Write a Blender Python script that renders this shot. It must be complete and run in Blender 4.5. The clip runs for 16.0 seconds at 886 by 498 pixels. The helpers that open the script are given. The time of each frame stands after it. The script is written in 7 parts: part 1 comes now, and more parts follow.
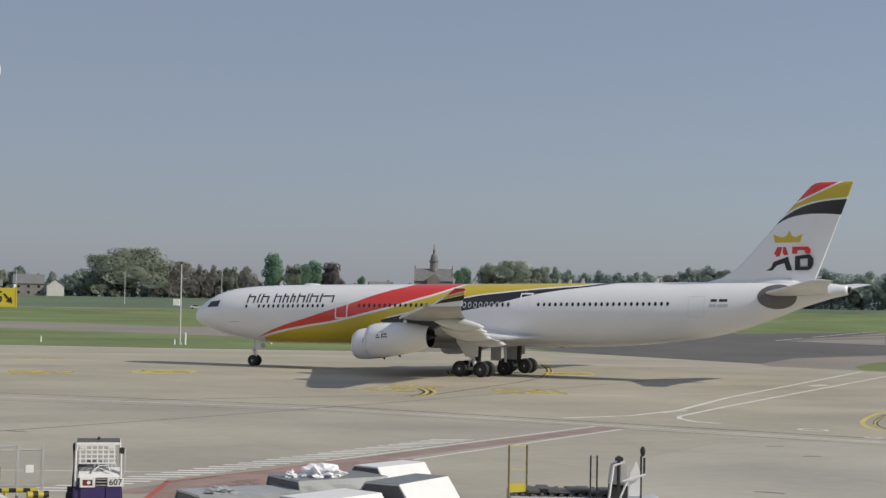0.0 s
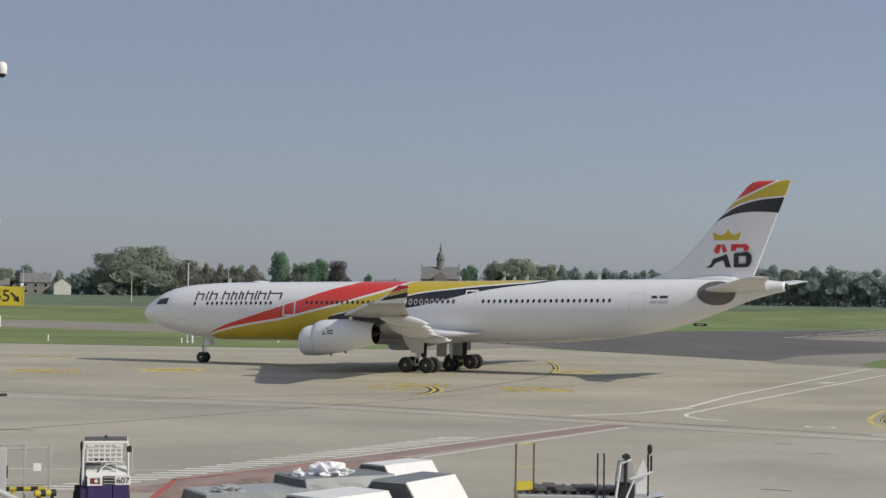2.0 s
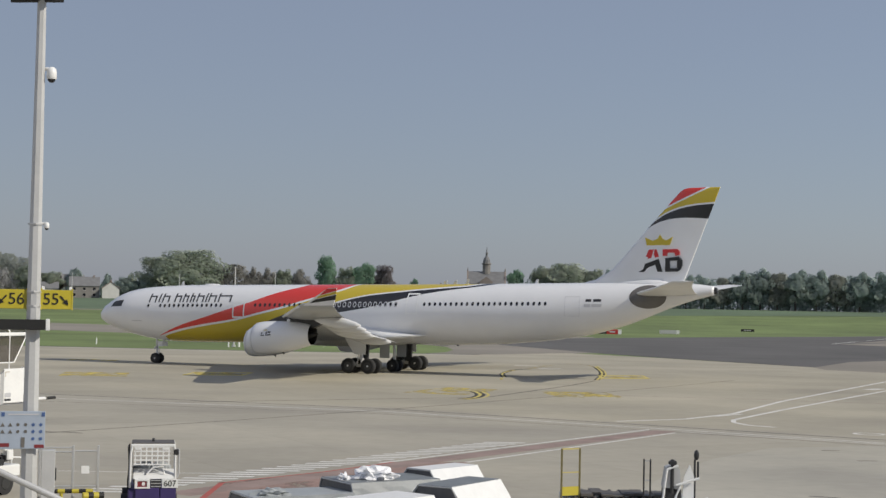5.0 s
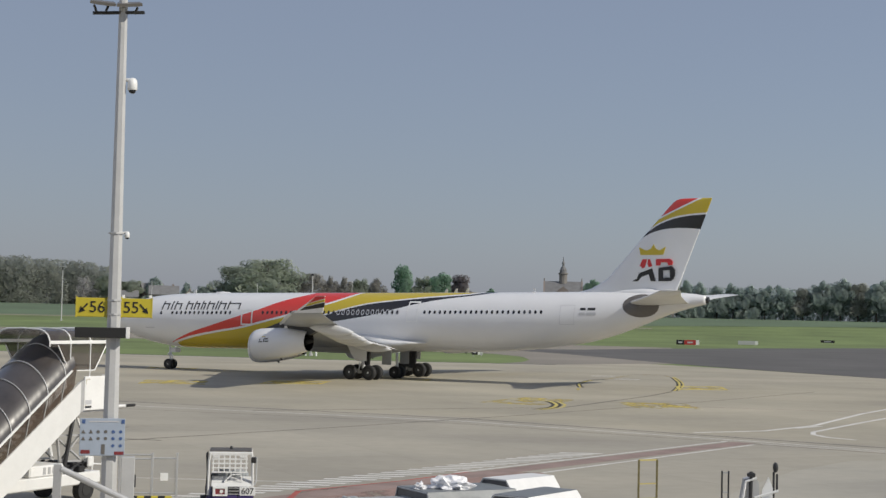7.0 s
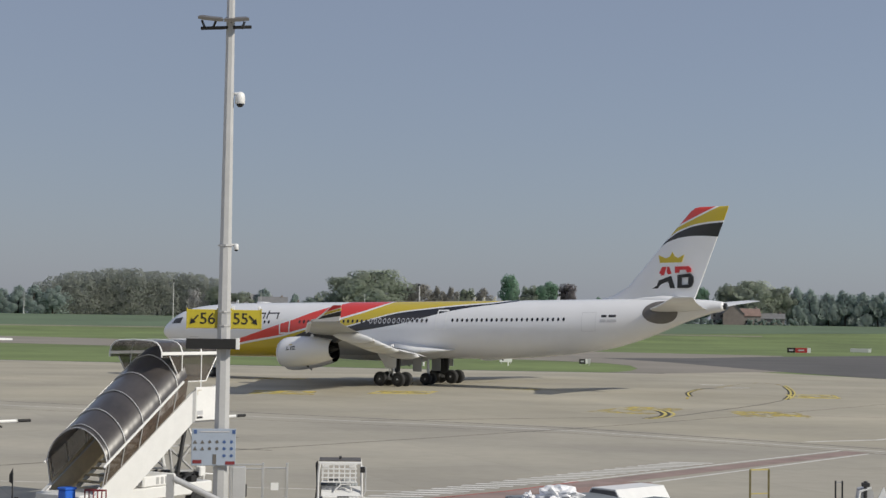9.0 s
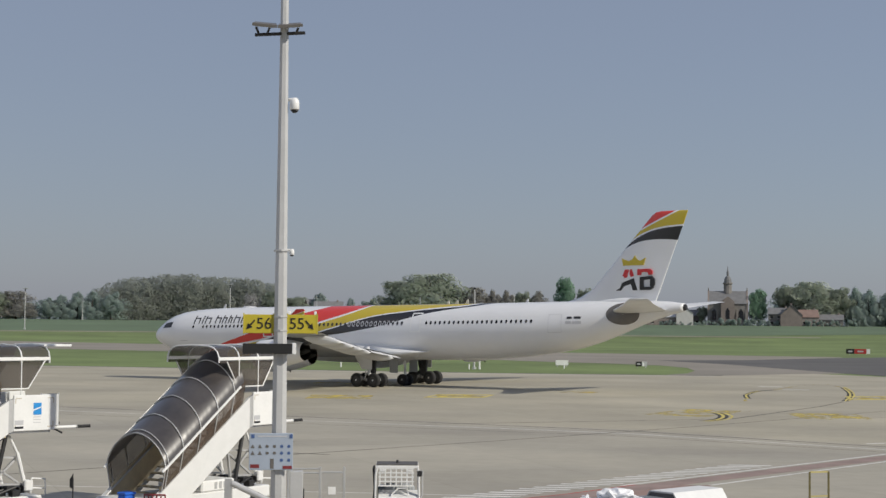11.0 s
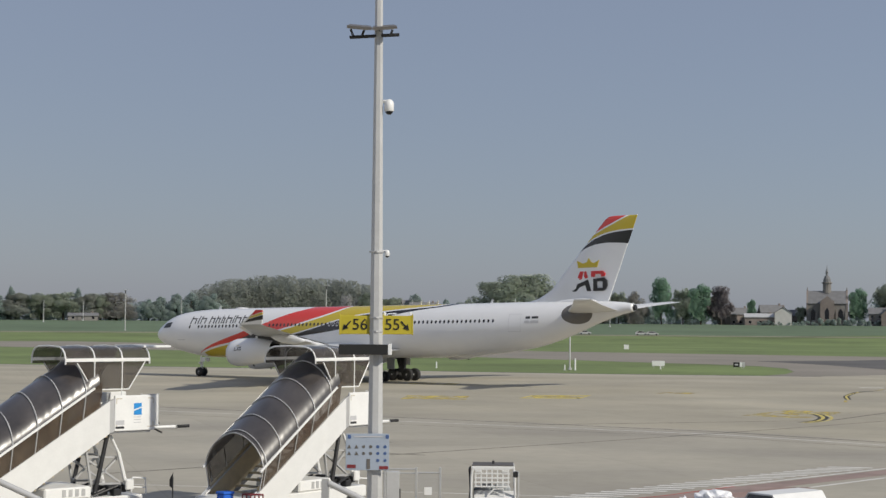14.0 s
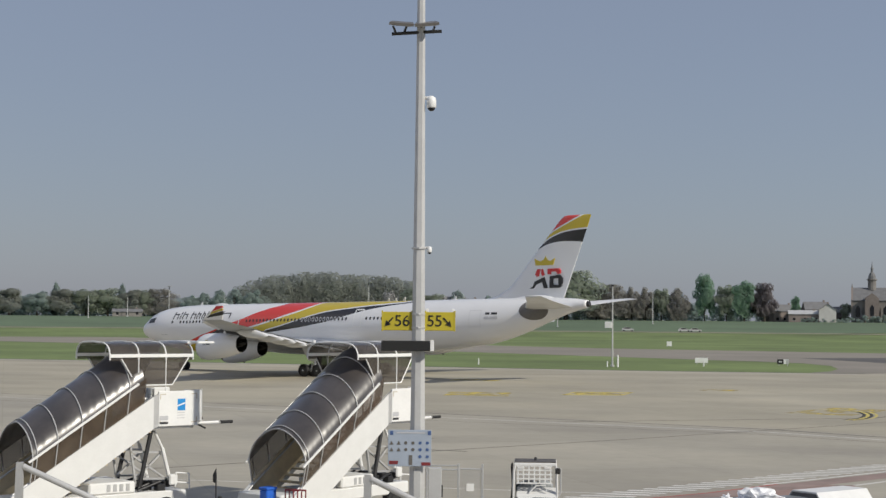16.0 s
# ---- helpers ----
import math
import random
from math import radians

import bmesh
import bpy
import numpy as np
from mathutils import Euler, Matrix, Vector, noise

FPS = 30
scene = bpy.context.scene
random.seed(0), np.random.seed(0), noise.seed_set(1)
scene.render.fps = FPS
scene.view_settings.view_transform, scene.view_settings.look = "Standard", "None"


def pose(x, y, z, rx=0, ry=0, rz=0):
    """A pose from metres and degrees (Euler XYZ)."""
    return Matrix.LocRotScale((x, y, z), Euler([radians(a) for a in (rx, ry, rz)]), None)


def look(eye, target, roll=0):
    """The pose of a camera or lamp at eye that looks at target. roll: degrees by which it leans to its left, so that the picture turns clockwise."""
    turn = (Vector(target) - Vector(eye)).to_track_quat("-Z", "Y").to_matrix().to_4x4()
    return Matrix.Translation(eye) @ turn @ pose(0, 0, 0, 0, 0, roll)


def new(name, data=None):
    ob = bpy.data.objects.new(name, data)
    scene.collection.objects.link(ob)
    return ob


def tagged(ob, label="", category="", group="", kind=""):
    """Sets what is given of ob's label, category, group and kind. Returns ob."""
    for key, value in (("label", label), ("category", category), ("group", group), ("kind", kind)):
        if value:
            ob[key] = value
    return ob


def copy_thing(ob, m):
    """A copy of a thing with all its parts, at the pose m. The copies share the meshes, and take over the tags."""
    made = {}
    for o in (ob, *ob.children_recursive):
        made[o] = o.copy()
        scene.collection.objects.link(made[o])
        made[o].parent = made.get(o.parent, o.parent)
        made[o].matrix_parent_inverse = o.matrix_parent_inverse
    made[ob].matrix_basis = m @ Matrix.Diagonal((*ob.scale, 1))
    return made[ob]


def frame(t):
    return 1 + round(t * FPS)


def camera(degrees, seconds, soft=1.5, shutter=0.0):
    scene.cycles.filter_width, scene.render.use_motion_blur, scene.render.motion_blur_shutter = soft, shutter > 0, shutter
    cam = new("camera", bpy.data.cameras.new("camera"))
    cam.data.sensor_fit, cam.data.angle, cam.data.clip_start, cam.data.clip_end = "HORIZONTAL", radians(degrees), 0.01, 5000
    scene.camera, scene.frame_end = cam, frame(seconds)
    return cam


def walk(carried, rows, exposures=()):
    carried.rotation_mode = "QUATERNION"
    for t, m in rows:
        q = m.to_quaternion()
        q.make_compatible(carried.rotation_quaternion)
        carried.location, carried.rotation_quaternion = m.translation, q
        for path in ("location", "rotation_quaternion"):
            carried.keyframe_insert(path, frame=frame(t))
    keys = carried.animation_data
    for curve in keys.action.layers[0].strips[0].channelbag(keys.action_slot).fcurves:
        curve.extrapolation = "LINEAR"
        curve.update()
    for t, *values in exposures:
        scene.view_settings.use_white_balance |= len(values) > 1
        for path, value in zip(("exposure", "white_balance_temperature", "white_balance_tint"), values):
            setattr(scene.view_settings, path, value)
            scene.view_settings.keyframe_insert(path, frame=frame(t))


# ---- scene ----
# ---- camera: stands on a terrace, 6.5 m above the apron, and pans ----
EYE = (0.0, 0.0, 6.5)
cam = camera(31.29, 16.0, soft=1.45)
PAN = [  # seconds, tilt, lean, turn
    (0, 91.921, -1.025, -0.002),
    (0.5, 91.930, -0.795, 0.005),
    (1, 91.857, -0.705, 0.010),
    (1.5, 91.829, -0.810, 0.019),
    (2, 91.844, -0.921, 0.239),
    (2.5, 91.841, -0.893, 0.351),
    (3, 91.847, -0.733, 0.574),
    (3.5, 91.888, -0.771, 0.857),
    (6, 92.157, -1.255, 3.116),
    (6.5, 92.268, -1.311, 3.873),
    (7, 92.278, -1.291, 4.665),
    (7.5, 93.006, -1.216, 6.374),
    (8, 92.773, -1.326, 7.151),
    (8.5, 92.672, -1.225, 8.048),
    (9, 92.549, -0.904, 8.532),
    (11.5, 92.657, -0.678, 11.105),
    (12, 92.655, -0.835, 11.653),
    (12.5, 92.741, -0.669, 12.159),
    (13, 92.783, -0.735, 12.633),
    (13.5, 92.760, -0.576, 13.442),
    (14, 92.653, -0.405, 13.986),
    (14.5, 92.594, -0.373, 14.490),
    (15, 92.540, -0.535, 14.784),
    (15.5, 92.506, -0.544, 15.103),
    (16, 92.512, -0.486, 15.514),
]
walk(cam, [(t, pose(*EYE, a, r, y)) for t, a, r, y in PAN], exposures=[(0.0, -0.01, 6580, 7), (3.5, -0.02, 6560, 7), (7.5, -0.04, 6500, 7), (16.0, -0.05, 6500, 7)])

TAXI = [  # seconds, place of the main gear on the apron, heading of the airliner
    (0, 4.97, 143.97, 156.05),
    (0.5, 3.62, 144.49, 156.57),
    (1, 2.30, 145.00, 157.05),
    (1.5, 0.89, 145.50, 157.51),
    (2, -0.58, 146.01, 157.89),
    (2.5, -2.03, 146.55, 158.24),
    (3, -3.58, 147.09, 158.53),
    (3.5, -5.18, 147.69, 158.74),
    (6, -13.80, 150.95, 159.47),
    (6.5, -15.64, 151.62, 159.56),
    (7, -17.54, 152.34, 159.57),
    (7.5, -19.43, 153.12, 159.50),
    (8, -21.40, 153.91, 159.52),
    (8.5, -23.43, 154.72, 159.62),
    (9, -25.51, 155.59, 159.73),
    (11.5, -36.57, 160.19, 159.90),
    (12, -38.88, 161.19, 159.91),
    (12.5, -41.27, 162.22, 159.88),
    (13, -43.74, 163.23, 159.82),
    (13.5, -46.17, 164.19, 159.77),
    (14, -48.64, 165.06, 159.82),
    (14.5, -51.04, 165.91, 159.83),
    (15, -53.38, 166.74, 159.79),
    (15.5, -55.71, 167.54, 159.74),
    (16, -57.95, 168.36, 159.60),
]

# ---- world, sun ----
SUN = Vector((8.0, -3.0, 5.7)).normalized()
world = bpy.data.worlds.new("sky")
scene.world = world
world.use_nodes = True
wn = world.node_tree.nodes
sky = wn.new("ShaderNodeTexSky")
sky.sky_type = "NISHITA"
sky.sun_disc = False
sky.sun_elevation = math.asin(SUN.z)
sky.sun_rotation = -math.atan2(SUN.x, SUN.y)
sky.altitude = 190
sky.air_density = 1.0
sky.dust_density = 1.2
sky.ozone_density = 2.0
wn["Background"].inputs["Strength"].default_value = 0.1
# a milky spring haze evens the sky out
haze = wn.new("ShaderNodeMix")
haze.data_type = "RGBA"
haze.inputs["Factor"].default_value = 0.64
haze.inputs[7].default_value = (2.72, 2.94, 3.96, 1)
world.node_tree.links.new(sky.outputs[0], haze.inputs[6])
world.node_tree.links.new(haze.outputs[2], wn["Background"].inputs["Color"])
sun = new("sun", bpy.data.lights.new("sun", "SUN"))
sun.data.energy = 3.8
sun.data.angle = radians(0.6)
sun.data.color = (1.0, 0.93, 0.83)
sun.matrix_world = look(SUN * 300, (0, 0, 0))


# ---- materials ----
def rgb(c):
    return (*c, 1.0)


def mat(name, color, rough=0.5, metal=0.0, vary=0.12, scale=2.0, bump=0.0, grain=30.0, alpha=1.0, coat=0.0, spread=0.0, emit=0.0):
    """Principled surface with variation at two scales, optional relief, and variation from piece to piece."""
    m = bpy.data.materials.new(name)
    m.use_nodes = True
    nt = m.node_tree
    n, ln = nt.nodes, nt.links
    b = n["Principled BSDF"]
    b.inputs["Roughness"].default_value = rough
    b.inputs["Metallic"].default_value = metal
    b.inputs["Alpha"].default_value = alpha
    b.inputs["Coat Weight"].default_value = coat
    tc = n.new("ShaderNodeTexCoord")
    big = n.new("ShaderNodeTexNoise")
    big.inputs["Scale"].default_value = scale
    big.inputs["Detail"].default_value = 5
    fine = n.new("ShaderNodeTexNoise")
    fine.inputs["Scale"].default_value = grain
    fine.inputs["Detail"].default_value = 3
    ln.new(tc.outputs["Object"], big.inputs["Vector"])
    ln.new(tc.outputs["Object"], fine.inputs["Vector"])
    mixn = n.new("ShaderNodeMath")
    mixn.operation = "MULTIPLY_ADD"
    mixn.inputs[1].default_value = 0.4
    ln.new(fine.outputs["Fac"], mixn.inputs[0])
    ln.new(big.outputs["Fac"], mixn.inputs[2])
    ramp = n.new("ShaderNodeValToRGB")
    ramp.color_ramp.elements[0].position = 0.35
    ramp.color_ramp.elements[1].position = 1.05
    ramp.color_ramp.elements[0].color = rgb([max(0, v * (1 - vary)) for v in color])
    ramp.color_ramp.elements[1].color = rgb([min(1, v * (1 + vary)) for v in color])
    ln.new(mixn.outputs[0], ramp.inputs[0])
    out = ramp.outputs[0]
    if spread:
        info = n.new("ShaderNodeObjectInfo")
        geo = n.new("ShaderNodeNewGeometry")
        add = n.new("ShaderNodeMath")
        ln.new(info.outputs["Random"], add.inputs[0])
        ln.new(geo.outputs["Random Per Island"], add.inputs[1])
        rng = n.new("ShaderNodeMapRange")
        rng.inputs["From Max"].default_value = 2
        rng.inputs["To Min"].default_value = 1 - spread
        rng.inputs["To Max"].default_value = 1 + spread
        ln.new(add.outputs[0], rng.inputs["Value"])
        hsv = n.new("ShaderNodeHueSaturation")
        ln.new(rng.outputs[0], hsv.inputs["Value"])
        ln.new(out, hsv.inputs["Color"])
        out = hsv.outputs[0]
    ln.new(out, b.inputs["Base Color"])
    if bump:
        bp = n.new("ShaderNodeBump")
        bp.inputs["Strength"].default_value = bump
        bp.inputs["Distance"].default_value = 0.02
        ln.new(mixn.outputs[0], bp.inputs["Height"])
        ln.new(bp.outputs[0], b.inputs["Normal"])
    return m


def concrete_mat(name="apron_concrete", colour=(0.40, 0.37, 0.31)):
    """Apron concrete: large slabs of slightly different tone, stains along the taxi lanes, fine grain."""
    m = mat(name, colour, 0.85, vary=0.17, scale=0.05, bump=0.15, grain=1.2)
    nt = m.node_tree
    n, ln = nt.nodes, nt.links
    b = n["Principled BSDF"]
    src = b.inputs["Base Color"].links[0].from_socket
    tc = n.new("ShaderNodeTexCoord")
    mp = n.new("ShaderNodeMapping")
    mp.inputs["Rotation"].default_value = (0, 0, radians(-31))
    ln.new(tc.outputs["Object"], mp.inputs[0])
    br = n.new("ShaderNodeTexBrick")
    br.offset = 0
    br.inputs["Color1"].default_value = (1.0, 1.0, 1.0, 1)
    br.inputs["Color2"].default_value = (0.93, 0.93, 0.93, 1)
    br.inputs["Mortar"].default_value = (0.86, 0.86, 0.85, 1)
    br.inputs["Scale"].default_value = 1
    br.inputs["Brick Width"].default_value = 7.5
    br.inputs["Row Height"].default_value = 5.0
    br.inputs["Mortar Size"].default_value = 0.03
    ln.new(mp.outputs[0], br.inputs["Vector"])
    # long streaks of worn rubber and dust
    mp2 = n.new("ShaderNodeMapping")
    mp2.inputs["Rotation"].default_value = (0, 0, radians(12))
    mp2.inputs["Scale"].default_value = (0.06, 0.09, 1)
    ln.new(tc.outputs["Object"], mp2.inputs[0])
    st = n.new("ShaderNodeTexNoise")
    st.inputs["Scale"].default_value = 1
    st.inputs["Detail"].default_value = 6
    ln.new(mp2.outputs[0], st.inputs["Vector"])
    rp = n.new("ShaderNodeValToRGB")
    rp.color_ramp.elements[0].position, rp.color_ramp.elements[1].position = 0.35, 0.62
    rp.color_ramp.elements[0].color, rp.color_ramp.elements[1].color = (0.85, 0.85, 0.845, 1), (1.04, 1.035, 1.0, 1)
    ln.new(st.outputs["Fac"], rp.inputs[0])
    last = src
    for o in (br.outputs["Color"], rp.outputs[0]):
        mx = n.new("ShaderNodeMix")
        mx.data_type, mx.blend_type = "RGBA", "MULTIPLY"
        mx.inputs["Factor"].default_value = 1
        ln.new(last, mx.inputs[6])
        ln.new(o, mx.inputs[7])
        last = mx.outputs[2]
    ln.new(last, b.inputs["Base Color"])
    return m


def worn_mat(name, color, gone):
    """Marking paint that has flaked and been scrubbed away in streaks; gone: the share that is lost."""
    m = mat(name, color, 0.85, vary=0.25, scale=0.6, grain=4)
    nt = m.node_tree
    n, ln = nt.nodes, nt.links
    tc = n.new("ShaderNodeTexCoord")
    mp = n.new("ShaderNodeMapping")
    mp.inputs["Scale"].default_value = (0.7, 0.3, 1)
    ln.new(tc.outputs["Object"], mp.inputs[0])
    no = n.new("ShaderNodeTexNoise")
    no.inputs["Scale"].default_value = 1.1
    no.inputs["Detail"].default_value = 7
    no.inputs["Roughness"].default_value = 0.65
    ln.new(mp.outputs[0], no.inputs["Vector"])
    rg = n.new("ShaderNodeMapRange")
    rg.inputs["From Min"].default_value = gone - 0.1
    rg.inputs["From Max"].default_value = gone + 0.1
    ln.new(no.outputs["Fac"], rg.inputs["Value"])
    ln.new(rg.outputs[0], n["Principled BSDF"].inputs["Alpha"])
    return m


M = {
    "concrete": concrete_mat(),
    "far_concrete": concrete_mat("lane_concrete", (0.405, 0.37, 0.295)),
    "pale_slab": concrete_mat("newer_concrete", (0.425, 0.4, 0.345)),
    "old_concrete": mat("taxiway_concrete", (0.25, 0.225, 0.19), 0.9, vary=0.2, scale=0.04, grain=0.6),
    "asphalt": mat("taxiway_asphalt", (0.105, 0.1, 0.095), 0.9, vary=0.3, scale=0.06, grain=0.5),
    "seal": mat("joint_sealant", (0.115, 0.105, 0.09), 0.9, vary=0.3, scale=0.3, grain=3),
    "grass": mat("airfield_grass", (0.142, 0.188, 0.062), 0.95, vary=0.45, scale=0.03, grain=0.35),
    # the crop's green is lightened and greyed to carry the haze over it
    "crop": mat("crop_field", (0.105, 0.15, 0.085), 0.95, vary=0.25, scale=0.02, grain=0.2),
    "dirt": mat("dry_track", (0.24, 0.23, 0.16), 0.95, vary=0.25, scale=0.05, grain=0.4),
    "white_paint": mat("worn_white_marking", (0.66, 0.645, 0.61), 0.8, vary=0.18, scale=0.6, grain=4),
    "yellow_paint": mat("worn_yellow_marking", (0.56, 0.46, 0.13), 0.8, vary=0.22, scale=0.6, grain=4),
    "pale_yellow": mat("faded_yellow_marking", (0.46, 0.39, 0.16), 0.85, vary=0.2, scale=0.6, grain=4),
    "red_paint": mat("worn_red_marking", (0.285, 0.21, 0.185), 0.85, vary=0.25, scale=0.8, grain=4),
    "red_line": mat("red_line_marking", (0.42, 0.1, 0.08), 0.8, vary=0.2, scale=0.8, grain=4),
    "yellow_worn": worn_mat("scuffed_yellow_marking", (0.58, 0.46, 0.1), 0.54),
    "black_worn": worn_mat("scuffed_black_marking", (0.05, 0.048, 0.042), 0.42),
    "red_worn": worn_mat("scuffed_red_marking", (0.3, 0.2, 0.17), 0.4),
    "cart_roof": mat("grey_cart_roof", (0.19, 0.205, 0.215), 0.5, vary=0.2, scale=2, grain=10),
    "olive_post": mat("worn_olive_paint", (0.17, 0.145, 0.06), 0.6, vary=0.3, scale=5, grain=20),
    "black_paint": mat("black_marking", (0.05, 0.05, 0.045), 0.8, vary=0.2),
    "fus_white": mat("aircraft_white", (0.78, 0.78, 0.79), 0.28, vary=0.03, scale=0.5, coat=0.3),
    "wing_grey": mat("wing_grey", (0.42, 0.43, 0.44), 0.35, vary=0.06, scale=0.6),
    "wing_white": mat("wing_white", (0.72, 0.72, 0.72), 0.35, vary=0.05, scale=0.6),
    "dark_glass": mat("dark_glazing", (0.012, 0.013, 0.016), 0.08, vary=0.1),
    "rubber": mat("tyre_rubber", (0.022, 0.022, 0.023), 0.8, vary=0.25, grain=20),
    "rim": mat("wheel_rim", (0.055, 0.055, 0.055), 0.4, 0.4, vary=0.1),
    "strut": mat("gear_strut", (0.72, 0.72, 0.72), 0.3, 0.1, vary=0.1),
    "dark_metal": mat("dark_metal", (0.05, 0.05, 0.052), 0.45, 0.5, vary=0.2),
    "exhaust": mat("exhaust_metal", (0.03, 0.029, 0.028), 0.5, 0.6, vary=0.3),
    "ink": mat("dark_lettering", (0.03, 0.03, 0.034), 0.4, vary=0.1),
    "tail_red": mat("livery_red", (0.6, 0.035, 0.04), 0.35, vary=0.05),
    "tail_yellow": mat("livery_yellow", (0.57, 0.44, 0.04), 0.35, vary=0.05),
    "tail_black": mat("livery_black", (0.018, 0.018, 0.02), 0.35, vary=0.05),
    "grey_line": mat("panel_line", (0.5, 0.5, 0.52), 0.5, vary=0.05),
    "stab_grey": mat("stabiliser_plate", (0.15, 0.14, 0.13), 0.45, 0.2, vary=0.2, scale=1),
    "galv": mat("galvanised_steel", (0.5, 0.5, 0.5), 0.45, 0.35, vary=0.14, scale=1.2, grain=15, bump=0.05),
    "galv_light": mat("pale_galvanised_steel", (0.5, 0.5, 0.5), 0.5, 0.15, vary=0.12, scale=1.0, grain=15),
    "black_box": mat("matt_black_housing", (0.012, 0.012, 0.012), 0.6, vary=0.2),
    "white_enamel": mat("white_enamel", (0.78, 0.78, 0.77), 0.4, vary=0.08, scale=1.5, grain=12),
    "grubby_white": mat("grubby_white_paint", (0.71, 0.71, 0.7), 0.5, vary=0.06, scale=2.5, grain=14),
    "sign_yellow": mat("sign_yellow", (0.47, 0.385, 0.03), 0.5, vary=0.05),
    "board": mat("notice_board_face", (0.34, 0.39, 0.47), 0.5, vary=0.08),
    "blue_sign": mat("safety_blue", (0.06, 0.11, 0.26), 0.5, vary=0.1),
    "logo_blue": mat("company_blue", (0.02, 0.25, 0.62), 0.5, vary=0.05),
    "smoke": mat("smoked_plastic", (0.08, 0.068, 0.058), 0.2, vary=0.45, scale=1.5, alpha=0.6, coat=0.5),
    "smoke_dark": mat("smoked_roof_plastic", (0.062, 0.054, 0.05), 0.3, vary=0.5, scale=1.6, alpha=0.88, bump=0.1, grain=7, coat=1.0),
    "brown_side": mat("smoked_side_plastic", (0.085, 0.06, 0.042), 0.16, vary=0.6, scale=2.5, alpha=0.62, bump=0.12, grain=7, coat=1.0),
    "hazard_yellow": mat("hazard_yellow", (0.47, 0.39, 0.04), 0.5, vary=0.1),
    "purple": mat("tractor_purple", (0.05, 0.035, 0.13), 0.4, vary=0.15),
    "grey_panel": mat("grey_container_panel", (0.33, 0.35, 0.36), 0.5, vary=0.15, scale=2, grain=10),
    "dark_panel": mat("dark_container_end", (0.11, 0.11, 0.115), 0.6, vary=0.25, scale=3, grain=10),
    "canvas": mat("white_canvas", (0.72, 0.72, 0.72), 0.6, vary=0.05, scale=3, bump=0.2, grain=10),
    "plastic_bag": mat("white_plastic_sheet", (0.8, 0.8, 0.82), 0.25, vary=0.06, scale=4, bump=0.3),
    "deck": mat("dark_roller_deck", (0.11, 0.1, 0.09), 0.6, 0.2, vary=0.3, scale=3, grain=10),
    "red_plastic": mat("red_plastic", (0.2, 0.03, 0.035), 0.5, vary=0.2),
    "blue_plastic": mat("blue_plastic", (0.02, 0.12, 0.55), 0.5, vary=0.15),
    "tan": mat("tan_steps", (0.52, 0.44, 0.3), 0.6, vary=0.2, scale=3),
    "bark": mat("bark", (0.09, 0.075, 0.06), 0.9, vary=0.3),
    "brick": mat("weathered_brick", (0.225, 0.19, 0.172), 0.9, vary=0.2, scale=0.4, grain=4),
    "stone": mat("grey_stone", (0.205, 0.192, 0.18), 0.9, vary=0.2, scale=0.3, grain=3),
    "slate": mat("grey_slate", (0.17, 0.17, 0.175), 0.8, vary=0.2, scale=0.5, grain=4),
    "red_tile": mat("red_roof_tile", (0.21, 0.145, 0.125), 0.85, vary=0.2, scale=0.5, grain=4),
    "render": mat("pale_render", (0.56, 0.545, 0.52), 0.85, vary=0.12, scale=0.4, grain=4),
    "sign_red": mat("sign_red", (0.42, 0.03, 0.03), 0.5, vary=0.1),
    "warm_cover": mat("loose_cover", (0.55, 0.5, 0.42), 0.6, vary=0.2),
}

# scuffed plastic: its gloss is spread a little
for key in ("smoke_dark", "brown_side"):
    M[key].node_tree.nodes["Principled BSDF"].inputs["Coat Roughness"].default_value = 0.3
    M[key].node_tree.nodes["Principled BSDF"].inputs["Specular IOR Level"].default_value = 0.8


def leaf_mat(name, color):
    """Thin leaves: they scatter light back and let some through."""
    m = mat(name, color, 0.9, vary=0.22, scale=0.15, spread=0.1)
    nt = m.node_tree
    n, ln = nt.nodes, nt.links
    b = n["Principled BSDF"]
    tr = n.new("ShaderNodeBsdfTranslucent")
    ln.new(b.inputs["Base Color"].links[0].from_socket, tr.inputs["Color"])
    mx = n.new("ShaderNodeMixShader")
    mx.inputs[0].default_value = 0.8
    ln.new(b.outputs[0], mx.inputs[1])
    ln.new(tr.outputs[0], mx.inputs[2])
    ln.new(mx.outputs[0], n["Material Output"].inputs["Surface"])
    return m


# distance haze is mixed into these leaf colours: far paler and greyer than foliage
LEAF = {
    "spring": leaf_mat("hazed_spring_leaves", (0.460, 0.501, 0.419)),
    "fresh": leaf_mat("hazed_fresh_leaves", (0.354, 0.496, 0.384)),
    "dark": leaf_mat("hazed_dark_needles", (0.46, 0.53, 0.5)),
    "copper": leaf_mat("hazed_copper_leaves", (0.354, 0.325, 0.330)),
    "bare": leaf_mat("hazed_budding_twigs", (0.454, 0.472, 0.431)),
    "brown": leaf_mat("hazed_reddish_buds", (0.425, 0.413, 0.384)),
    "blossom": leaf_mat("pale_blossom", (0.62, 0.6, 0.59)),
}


# ---- mesh helpers ----
def part(name, bm, material, parent=None, label="", smooth=False):
    """Link a bmesh as one mesh object, under a thing or a part."""
    me = bpy.data.meshes.new(name)
    bmesh.ops.recalc_face_normals(bm, faces=bm.faces)
    if smooth:
        for f in bm.faces:
            f.smooth = True
    bm.to_mesh(me)
    bm.free()
    for m in material if isinstance(material, (list, tuple)) else [material]:
        me.materials.append(m)
    ob = new(name, me)
    ob.parent = parent
    if label:
        ob["label"] = label
    return ob


